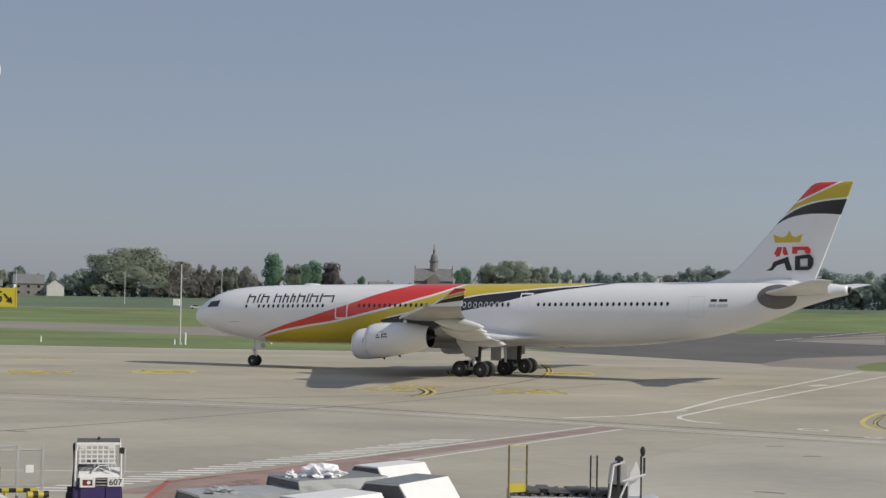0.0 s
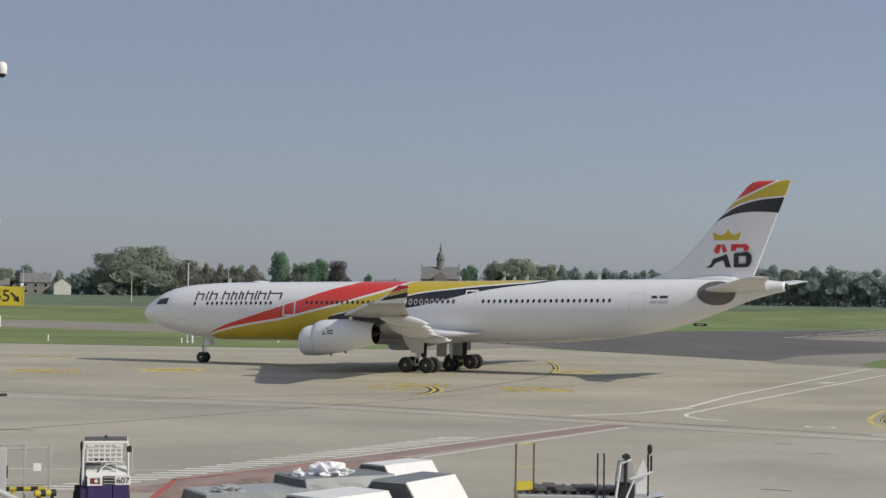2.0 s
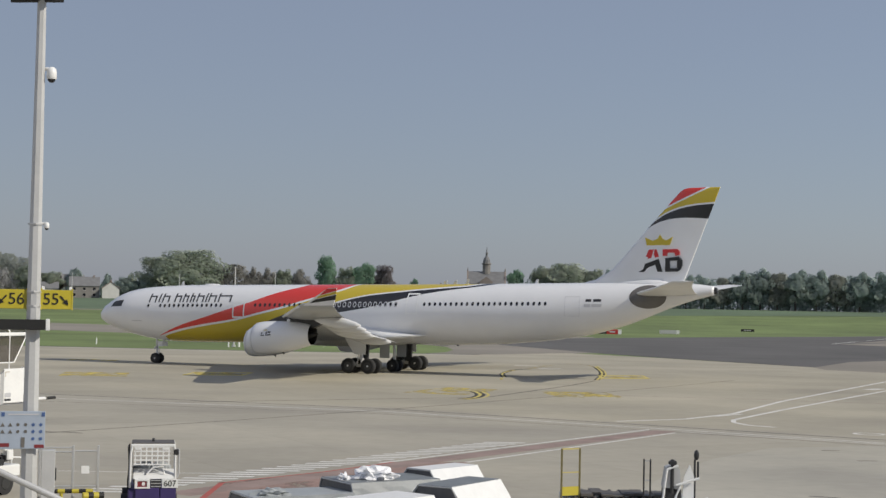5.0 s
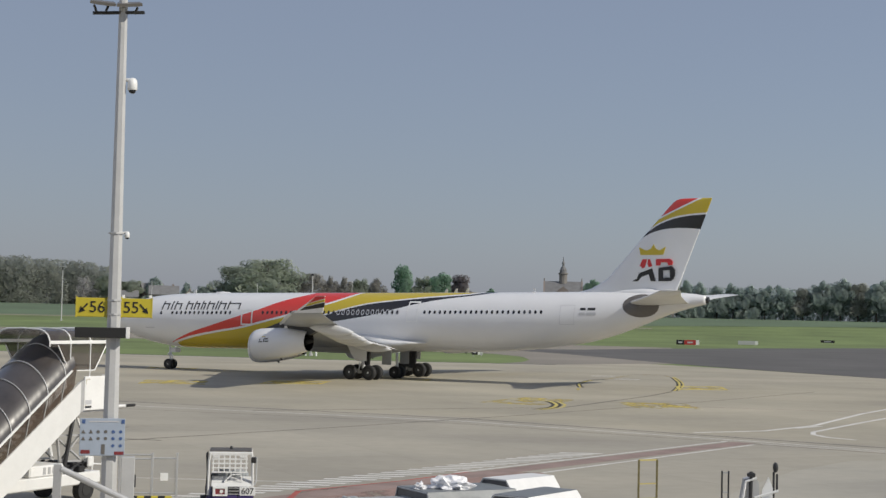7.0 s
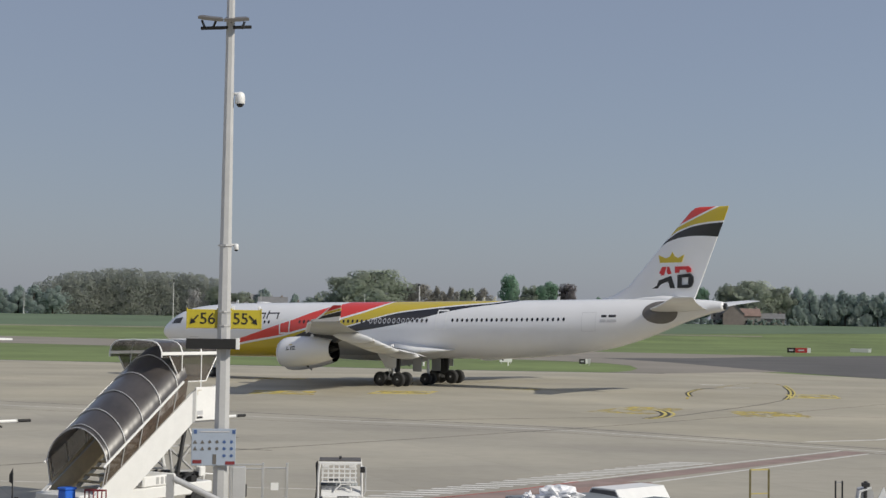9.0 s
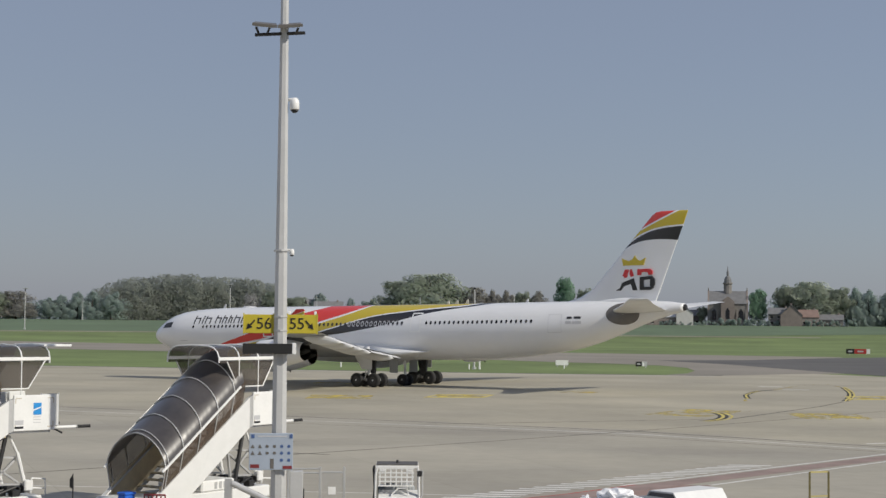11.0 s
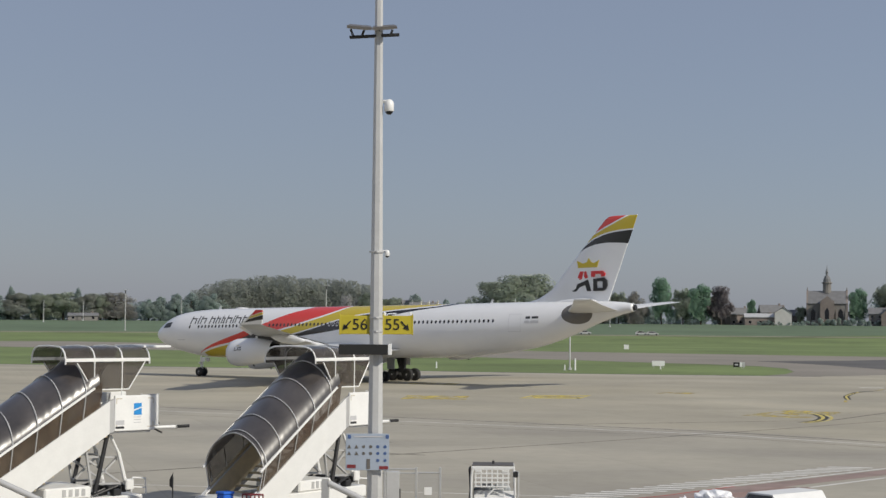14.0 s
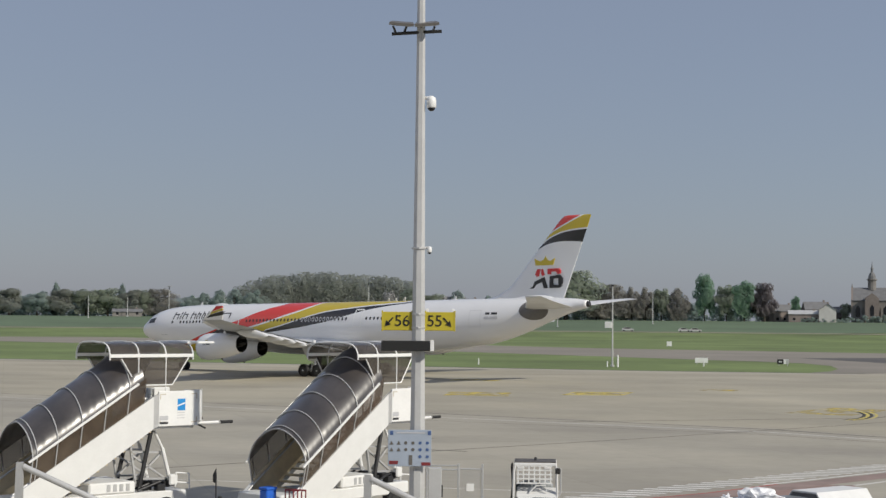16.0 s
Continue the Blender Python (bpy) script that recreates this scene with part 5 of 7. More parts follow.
# ---- mast with the stand signs, local x to the right as seen from the terrace ----
def make_mast():
    mx, my = -12.95, 44.0
    mast = thing("light_mast", "tall grey steel floodlight mast carrying stand signs", "light mast", pose(mx, my, 0, 0, 0, 16.4))
    bm = BM()
    loft(bm, [[Vector((r * math.cos(2 * math.pi * (i + 0.5) / 8), r * math.sin(2 * math.pi * (i + 0.5) / 8), z)) for i in range(8)] for z, r in ((0.0, 0.255), (8, 0.185), (15.5, 0.125), (19.5, 0.1))])
    part("mast_shaft", bm, M["galv_light"], mast, "tapered eight-sided steel shaft")
    bm = BM()
    box(bm, (-0.35, -0.35, 0), (0.35, 0.35, 0.04), 0.01)
    part("base_plate", bm, M["galv"], mast)
    # floodlights
    bm = BM()
    tube(bm, (-0.85, 0, 14.78), (0.6, -0.1, 14.86), 0.05)
    for x in (-0.62, 0.2):
        for dx in (-0.2, 0.2):
            tube(bm, (x + dx * 0.6, -0.05, 14.8), (x + dx, -0.1, 15.0), 0.035)
    part("lamp_bracket", bm, M["dark_metal"], mast)
    for x, a in ((-0.56, 4), (0.16, -5)):
        bm = BM()
        prism(bm, [(-0.36, -0.4, -0.03), (0.36, -0.4, -0.03), (0.3, 0.35, -0.03), (-0.3, 0.35, -0.03)], (0, 0, 0.08))
        fl = part("floodlight", bm, M["stab_grey"], mast, "flat grey floodlight")
        fl.matrix_basis = pose(x, -0.12, 15.06, 14, a, 0)
        bm = BM()
        box(bm, (-0.28, -0.34, -0.045), (0.28, 0.28, -0.032))
        part("lens", bm, M["galv_light"], fl)
    # dome cameras
    for z, r, dx in ((12.7, 0.14, 0.32), (8.45, 0.07, 0.3)):
        bm = BM()
        tube(bm, (0.1, 0, z + r * 1.5), (dx, -0.05, z + r * 1.5), 0.05 if r > 0.1 else 0.02)
        loft(bm, [[Vector((dx + q * r * math.cos(2 * math.pi * i / 14), -0.05 + q * r * math.sin(2 * math.pi * i / 14), z + h * r)) for i in range(14)] for h, q in ((1.9, 0.4), (1.5, 0.85), (0.9, 1.0), (-0.5, 1.0), (-0.6, 0.9))])
        c = part("dome_camera", bm, M["white_enamel"], mast, "white dome camera", True)
        bm = BM()
        loft(bm, [[Vector((dx + q * r * math.cos(2 * math.pi * i / 14), -0.05 + q * r * math.sin(2 * math.pi * i / 14), z + h * r)) for i in range(14)] for h, q in ((-0.5, 0.82), (-0.95, 0.7), (-1.25, 0.35))])
        part("dome", bm, M["dark_glass"], c, smooth=True)
    for z in (8.5, 5.55, 6.2, 6.6):
        bm = BM()
        tube(bm, (0, 0, z), (0, 0, z + 0.05), 0.22, n=8)
        part("clamp_band", bm, M["galv"], mast)
    # stand signs
    for x0, x1, num, ax in ((-1.05, -0.19, "56", -1), (0.2, 1.05, "55", 1)):
        z0, z1 = 6.14, 6.68
        bm = BM()
        box(bm, (x0, -0.04, z0), (x1, 0.02, z1), 0.01)
        sg = part("stand_sign", bm, M["sign_yellow"], mast, f"yellow stand sign {num} with a slanting arrow")
        for x in (x0, x1):
            bm = BM()
            box(bm, (x - 0.02, -0.05, z0 - 0.02), (x + 0.02, 0.03, z1 + 0.04), 0.004)
            part("sign_edge", bm, M["hazard_yellow"], sg)
        tx = x0 + 0.58 if ax < 0 else x0 + 0.27
        text_part("numeral", num, 0.46, M["black_box"], sg, pose(tx, -0.05, (z0 + z1) / 2, 90, 0, 0))
        cxx = x0 + 0.2 if ax < 0 else x1 - 0.22
        cz = (z0 + z1) / 2 - 0.02
        bm = BM()
        box(bm, (-0.17, -0.006, -0.022), (0.1, 0.006, 0.022))
        prism(bm, [(0.02, -0.006, 0.09), (0.18, -0.006, 0.0), (0.02, -0.006, -0.09)], (0, 0.012, 0))
        ar = part("arrow", bm, M["black_box"], sg)
        ar.matrix_basis = pose(cxx, -0.052, cz) @ Matrix.Rotation(radians(48 if ax > 0 else 132), 4, "Y")
        if ax > 0:
            for x in (x0 + 0.05, x1 - 0.05):
                bm = BM()
                box(bm, (x - 0.04, -0.03, z1), (x + 0.04, 0.02, z1 + 0.1), 0.01)
                part("sign_lamp", bm, M["white_enamel"], sg)
    # black display box
    bm = BM()
    box(bm, (-1.06, -0.5, 5.56), (0.34, -0.22, 5.85), 0.015)
    d = part("display_box", bm, M["black_box"], mast, "long matt black display box")
    bm = BM()
    box(bm, (0.34, -0.5, 5.55), (0.45, -0.22, 5.87), 0.01)
    part("end_cap", bm, M["white_enamel"], d)
    for x in (-0.2, 0.2):
        bm = BM()
        tube(bm, (x, -0.22, 5.6), (x * 0.8, 0.0, 5.5), 0.03)
        part("bracket", bm, M["galv"], d)
    # notice board with pictograms
    bm = BM()
    box(bm, (-0.84, -0.36, 2.26), (0.4, -0.3, 3.3), 0.01)
    nb = part("notice_board", bm, M["board"], mast, "pale blue safety notice board with pictograms")
    bm = BM()
    for x in (-0.5, 0.1):
        box(bm, (x - 0.03, -0.3, 2.3), (x + 0.03, -0.1, 3.25))
    part("board_rail", bm, M["galv"], nb)
    yb = -0.367
    for x in (-0.78, 0.3):
        bm = BM()
        box(bm, (x, yb - 0.003, 3.16), (x + 0.09, yb + 0.003, 3.27))
        part("crest_bar", bm, M["blue_sign"], nb)
    bm = BM()
    box(bm, (-0.6, yb - 0.003, 3.2), (0.22, yb + 0.003, 3.235))
    part("title_bar", bm, M["grey_line"], nb)
    for r in range(2):
        for c in range(6):
            x, z = -0.74 + 0.205 * c, 2.93 - 0.19 * r
            bm = BM()
            if c < 2:
                prism(bm, [(x - 0.06, yb - 0.003, z - 0.05), (x + 0.06, yb - 0.003, z - 0.05), (x, yb - 0.003, z + 0.06)], (0, 0.006, 0))
            else:
                tube(bm, (x, yb - 0.003, z), (x, yb + 0.003, z), 0.046, n=12)
            part("pictogram", bm, M["blue_sign"] if c > 3 else M["stab_grey"], nb)
    for c in (4, 5):
        bm = BM()
        tube(bm, (-0.74 + 0.205 * c, yb - 0.003, 2.54), (-0.74 + 0.205 * c, yb + 0.003, 2.54), 0.046, n=12)
        part("pictogram", bm, M["blue_sign"], nb)
    for x0, x1, z0, z1, m in ((-0.8, -0.55, 2.32, 2.42, "red_plastic"), (-0.24, -0.14, 2.3, 2.58, "stab_grey"), (0.12, 0.38, 2.29, 2.38, "red_plastic")):
        bm = BM()
        box(bm, (x0, yb - 0.003, z0), (x1, yb + 0.003, z1))
        part("pictogram", bm, M[m], nb)
    # service cabinet beside the shaft
    cab = thing("service_cabinet", "pale grey steel cabinet standing beside the mast", "cabinet", pose(mx + 0.42, my + 0.15, 0, 0, 0, 16))
    bm = BM()
    box(bm, (-0.12, -0.2, 0.1), (0.26, 0.2, 2.2), 0.015)
    body = part("cabinet_body", bm, M["galv_light"], cab)
    bm = BM()
    box(bm, (-0.15, -0.24, 0), (0.29, 0.24, 0.1), 0.01)
    part("plinth", bm, M["galv"], cab)
    bm = BM()
    box(bm, (0.255, -0.1, 1.35), (0.3, 0.0, 1.7), 0.01)
    part("door_lock", bm, M["dark_metal"], body)


make_mast()


# ---- gate, barrier and braced posts at the edge of the apron ----
def make_gate():
    g = thing("fence_gate", "grey steel fence gate with a white notice", "gate", pose(-12.3, 46.2, 0, 0, 0, 14))
    for x in (0.0, 0.72, -0.95):
        bm = BM()
        box(bm, (x - 0.035, -0.035, 0), (x + 0.035, 0.035, 2.14), 0.008)
        part("post", bm, M["galv"], g)
    for x0, x1, zs_ in ((-1.3, 0, (2.08, 1.96, 0.95)), (0, 0.72, (1.98, 0.95))):
        for z in zs_:
            bm = BM()
            tube(bm, (x0, 0, z), (x1, 0, z), 0.024)
            part("rail", bm, M["galv"], g)
    bm = BM()
    for x0, x1, z0, z1 in ((0.04, 0.69, 0.2, 1.98),):
        for i in range(23):
            x = x0 + (x1 - x0) * i / 22
            box(bm, (x - 0.0035, -0.0035, z0), (x + 0.0035, 0.0035, z1))
    part("wire_infill", bm, M["galv"], g)
    bm = BM()
    box(bm, (0.24, -0.035, 1.32), (0.47, -0.02, 1.55), 0.003)
    part("notice", bm, M["white_enamel"], g, "small white notice")
    bar = thing("hazard_barrier", "yellow and black striped tubular barrier", "barrier", pose(-13.6, 45.6, 0, 0, 0, 14))
    for i in range(10):
        bm = BM()
        tube(bm, (0.2 * i, 0, 0.84), (0.2 * i + 0.2, 0, 0.84), 0.065, n=10)
        part("band", bm, M["hazard_yellow"] if i % 2 else M["black_box"], bar)
    for x in (0.3, 1.1, 1.9):
        bm = BM()
        tube(bm, (x, 0, 0), (x, 0, 0.8), 0.05)
        part("post", bm, M["hazard_yellow"], bar)
    bl = thing("hazard_roller", "short yellow and black striped buffer", "buffer", pose(-11.65, 44.9, 0, 0, 0, 30))
    for i in range(4):
        bm = BM()
        tube(bm, (0.15 * i, 0, 0.84), (0.15 * i + 0.15, 0, 0.84), 0.1, n=12)
        part("band", bm, M["hazard_yellow"] if i % 2 == 0 else M["black_box"], bl)
    for x in (0.1, 0.5):
        bm = BM()
        tube(bm, (x, 0, 0), (x, 0, 0.78), 0.05)
        part("foot", bm, M["dark_metal"], bl)


make_gate()


def make_brace(x, y, turn):
    b = thing("braced_post", "grey steel post with a slanting tubular brace", "post", pose(x, y, 0, 0, 0, turn), "braced posts")
    bm = BM()
    prism(bm, [(-0.14, -0.05, 0), (0.14, -0.05, 0), (0.1, -0.05, 2.95), (-0.06, -0.05, 2.95)], (0, 0.1, 0))
    part("post", bm, M["galv"], b)
    bm = BM()
    tube(bm, (0.1, 0, 2.85), (3.6, 0.3, 1.2), 0.075, n=12)
    part("brace", bm, M["galv"], b)
    bm = BM()
    tube(bm, (3.6, 0.3, 1.25), (3.6, 0.3, 0), 0.06, n=10)
    part("brace_foot", bm, M["galv"], b)
    return b


b1 = make_brace(-20.1, 34.25, 16)
copy_thing(b1, pose(-11.95, 36.35, -0.22, 0, 0, 6))


# ---- baggage tractor ----
def make_tractor():
    t = thing("baggage_tractor", "purple baggage tractor numbered 607 with a white guard cage", "tractor", pose(-10.15, 46.7, 0, 0, 0, 12))
    bm = BM()
    box(bm, (-0.62, 0.0, 0.3), (0.74, 2.6, 0.86), 0.05)
    part("body", bm, M["purple"], t, "dark purple body")
    for x0, x1 in ((-0.4, 0.3), (0.32, 0.78)):
        bm = BM()
        box(bm, (x0, -0.06, 0.35), (x1, 0.02, 0.9), 0.02)
        part("rear_panel", bm, M["purple"], t)
    # rear lamps, grille and number between the body and the cab
    bm = BM()
    for x0, x1, z0, z1 in ((-0.42, 0.02, 1.1, 1.16), (-0.42, 0.02, 0.88, 0.93), (-0.42, -0.34, 0.93, 1.1), (-0.06, 0.02, 0.93, 1.1)):
        box(bm, (x0, -0.09, z0), (x1, -0.02, z1), 0.008)
    lamp = part("lamp_cluster", bm, M["white_enamel"], t, "white lamp frame")
    bm = BM()
    box(bm, (-0.34, -0.06, 0.93), (-0.06, -0.03, 1.1), 0.004)
    part("lamp_glass", bm, M["red_plastic"], lamp, "dark red rear lamp")
    bm = BM()
    tube(bm, (-0.16, -0.075, 1.02), (-0.16, -0.05, 1.02), 0.055, n=12)
    part("lamp_bulb", bm, M["white_enamel"], lamp)
    bm = BM()
    box(bm, (0.38, -0.07, 0.9), (0.84, -0.03, 1.15), 0.005)
    pl = part("number_panel", bm, M["white_enamel"], t, "white panel with the number 607")
    text_part("numeral", "607", 0.25, M["black_box"], pl, pose(0.61, -0.078, 1.025, 90, 0, 0))
    bm = BM()
    box(bm, (0.04, -0.03, 0.88), (0.36, 0.0, 1.16), 0.01)
    part("rear_grille", bm, M["dark_metal"], t)
    for z in (0.94, 1.03, 1.12):
        bm = BM()
        box(bm, (0.05, -0.05, z - 0.012), (0.36, -0.03, z + 0.012))
        part("grille_bar", bm, M["galv"], t)
    # pale tail shelf, bench and dashboard inside the cab
    bm = BM()
    prism(bm, [(-0.46, 0.0, 1.16), (-0.46, 0.42, 1.16), (-0.46, 0.42, 1.42), (-0.46, 0.06, 1.26)], (1.2, 0, 0))
    part("tail_shelf", bm, M["grubby_white"], t, "pale sloping tail shelf")
    for x in (-0.3, 0.14):
        bm = BM()
        box(bm, (x, 0.45, 1.3), (x + 0.38, 0.58, 1.62), 0.04)
        part("seat_back", bm, M["grey_panel"], t)
    bm = BM()
    pipe(bm, [(-0.08, 0.04, 1.3), (0.12, 0.06, 1.5), (0.4, 0.06, 1.52), (0.44, 0.05, 1.3)], 0.022)
    part("tow_frame", bm, M["white_enamel"], t)
    bm = BM()
    box(bm, (-0.5, 1.15, 0.86), (0.64, 1.75, 1.45), 0.06)
    part("dashboard", bm, M["grey_panel"], t)
    # guard cage
    for x in (-0.56, 0.76):
        for y in (0.05, 1.3):
            bm = BM()
            pipe(bm, [(x, y, 0.9), (x * 0.98, y, 1.9), (x * 0.92 + 0.01, y, 2.14)], 0.04)
            part("cage_post", bm, M["grubby_white"], t)
    for y in (0.05, 1.3):
        bm = BM()
        box(bm, (-0.55, y - 0.035, 2.1), (0.74, y + 0.035, 2.18), 0.015)
        part("cage_top", bm, M["white_enamel"], t)
    bm = BM()
    box(bm, (-0.53, 0.09, 2.19), (0.72, 1.26, 2.21), 0.005)
    part("cage_roof", bm, M["deck"], t, "dark scuffed cab roof")
    for i in range(7):
        bm = BM()
        x = -0.42 + 0.98 * i / 6
        box(bm, (x - 0.02, 0.03, 1.56), (x + 0.02, 0.06, 2.12))
        part("cage_bar", bm, M["white_enamel"], t)
    for i in range(5):
        bm = BM()
        z = 1.58 + 0.13 * i
        box(bm, (-0.46, 0.02, z - 0.02), (0.6, 0.05, z + 0.02))
        part("cage_bar", bm, M["white_enamel"], t)
    for x in (-0.38, 0.42):
        bm = BM()
        box(bm, (x - 0.06, 0.0, 2.0), (x + 0.14, 0.03, 2.07), 0.01)
        part("cage_plate", bm, M["grubby_white"], t)
    bm = BM()
    loft(bm, [[Vector((-0.63 + 0.02 * math.sin(5 * z), 0.1 + q, z)) if q < 1 else Vector((-0.62, 0.1 + q, z)) for q in (0.0, 0.08, 0.7, 1.15)] for z in (0.75, 1.1, 1.5, 1.85, 2.08)], close=False)
    cur = part("side_curtain", bm, M["rubber"], t, "black side curtain")
    cur.modifiers.new("thick", "SOLIDIFY").thickness = 0.03
    bm = BM()
    pipe(bm, [(0.76, 0.1, 2.05), (0.86, 0.06, 2.02), (0.86, 0.05, 1.3), (0.8, 0.05, 1.2)], 0.025)
    mirror = part("mirror_arm", bm, M["galv_light"], t)
    bm = BM()
    box(bm, (0.7, 0.0, 1.86), (0.84, 0.05, 2.04), 0.02)
    part("mirror", bm, M["rubber"], mirror, "black wing mirror")
    bm = BM()
    tube(bm, (0.1, 0.7, 2.21), (0.1, 0.7, 2.3), 0.045, 0.035, 10)
    part("beacon", bm, M["dark_metal"], t)
    for x in (-0.7, 0.7):
        for y in (0.55, 2.1):
            bm = BM()
            tube(bm, (x - 0.12, y, 0.33), (x + 0.12, y, 0.33), 0.33, n=18)
            wh = part("wheel", bm, M["rubber"], t)
            bm = BM()
            tube(bm, (x - 0.13, y, 0.33), (x + 0.13, y, 0.33), 0.17, n=12)
            part("hub", bm, M["rim"], wh)


make_tractor()


# ---- baggage carts: local x along the cart, origin under the middle of its end ----
def make_cart(x, y, turn, L, label, top, shoulder, zt=2.1, wt=0.95, drop=0.6, out=0.42):
    c = thing("baggage_cart", label, "cart", pose(x, y, 0, 0, 0, turn), "baggage carts")
    w = wt / 2
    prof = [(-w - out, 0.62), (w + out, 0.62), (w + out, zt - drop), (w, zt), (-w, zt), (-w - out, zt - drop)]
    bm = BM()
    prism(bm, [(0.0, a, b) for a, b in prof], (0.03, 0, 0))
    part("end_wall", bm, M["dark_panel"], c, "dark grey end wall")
    bm = BM()
    box(bm, (-0.012, -w * 0.9, 1.35), (0.0, w * 0.5, 1.5), 0.002)
    part("text_bar", bm, M["ink"], c)
    bm = BM()
    for a, b in zip(prof[1:], prof[2:] + prof[:1]):
        tube(bm, (-0.01, *a), (-0.01, *b), 0.022, n=6)
    part("end_frame", bm, M["galv"], c)
    bm = BM()
    prism(bm, [(L, a, b) for a, b in prof], (-0.03, 0, 0))
    part("end_wall", bm, M["grey_panel"], c)
    bm = BM()
    prism(bm, [(0.0, w, zt), (0.0, -w, zt), (0.0, -w, zt + 0.03), (0.0, w, zt + 0.03)], (L, 0, 0))
    part("roof", bm, M[top], c)
    for s in (1, -1):
        bm = BM()
        n = 9
        rows_ = []
        for i in range(n + 1):
            u = i / n
            sag = 0.012 * math.sin(5 * u * math.pi)
            rows_.append([Vector((L * u - 0.02, s * (w + 0.01), zt + 0.025)), Vector((L * u - 0.02, s * (w + out * 0.5 + 0.02 + sag), zt - drop * 0.5 + 0.02)), Vector((L * u - 0.02, s * (w + out + 0.02), zt - drop))])
        loft(bm, rows_, close=False)
        sh = part("shoulder_cover", bm, M[shoulder], c, smooth=False)
        sh.modifiers.new("thick", "SOLIDIFY").thickness = 0.015
        bm = BM()
        box(bm, (0.02, s * (w + out) - 0.015, 0.65), (L - 0.02, s * (w + out) + 0.015, zt - drop), 0.005)
        part("side_wall", bm, M["grey_panel"], c)
    bm = BM()
    box(bm, (-0.05, -w - out, 0.5), (L + 0.05, w + out, 0.62), 0.02)
    part("chassis", bm, M["galv"], c)
    for xx in (0.4, L - 0.4):
        for s in (1, -1):
            bm = BM()
            tube(bm, (xx, s * 0.55, 0.25), (xx, s * 0.7, 0.25), 0.25, n=14)
            part("wheel", bm, M["rubber"], c)
    return c


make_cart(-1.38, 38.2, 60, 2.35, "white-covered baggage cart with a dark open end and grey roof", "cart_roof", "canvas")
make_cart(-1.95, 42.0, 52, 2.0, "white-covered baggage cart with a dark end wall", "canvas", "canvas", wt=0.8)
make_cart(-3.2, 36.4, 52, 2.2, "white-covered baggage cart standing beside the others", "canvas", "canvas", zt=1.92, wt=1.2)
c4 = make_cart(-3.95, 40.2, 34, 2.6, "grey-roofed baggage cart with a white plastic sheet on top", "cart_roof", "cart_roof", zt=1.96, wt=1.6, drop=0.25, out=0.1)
for c, x0, y0, z0 in ((c4, 0.5, -0.93, 1.28),):
    for i in range(5):
        bm = BM()
        box(bm, (x0 + 0.4 * i, y0 - 0.012, z0), (x0 + 0.07 + 0.4 * i, y0 + 0.012, z0 + 0.3), 0.004)
        part("vent_slot", bm, M["black_box"], c)
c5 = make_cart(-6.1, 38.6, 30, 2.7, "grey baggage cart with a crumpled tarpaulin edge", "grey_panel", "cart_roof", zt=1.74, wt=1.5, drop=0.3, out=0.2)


def make_heap(name, x, y, z, rx, ry, rz, m, label, seed, category="sheet"):
    """A crumpled soft heap."""
    bm = BM()
    bmesh.ops.create_icosphere(bm, subdivisions=4, radius=1)
    for v in bm.verts:
        p = v.co.copy()
        k = 0.75 + 0.6 * noise.noise(p * 2.2 + Vector((seed, 0, 0))) + 0.25 * abs(noise.noise(p * 6 + Vector((0, seed, 0))))
        v.co = Vector((p.x * rx * k, p.y * ry * k, max(-0.02, p.z * k + 0.15) * rz))
    ob = part(name, bm, m)
    ob.location = (x, y, z)
    return tagged(ob, label, category)


for i in range(4):
    bm = BM()
    box(bm, (-0.03, -0.62 + 0.34 * i, 1.05), (-0.005, -0.36 + 0.34 * i, 1.42), 0.01)
    part("end_pane", bm, M["board"], c5, "pale pane in the end wall")
make_heap("plastic_sheet", -3.05, 40.55, 2.0, 0.62, 0.4, 0.3, M["plastic_bag"], "crumpled white plastic sheet lying on a cart roof", 3)
make_heap("plastic_sheet", -3.78, 40.35, 1.99, 0.16, 0.2, 0.16, M["plastic_bag"], "small crumpled white plastic bundle on a cart roof", 8)
make_heap("tarpaulin", -5.35, 38.55, 1.77, 0.5, 0.3, 0.15, M["grey_panel"], "crumpled grey tarpaulin on a grey cart", 12, "tarpaulin")


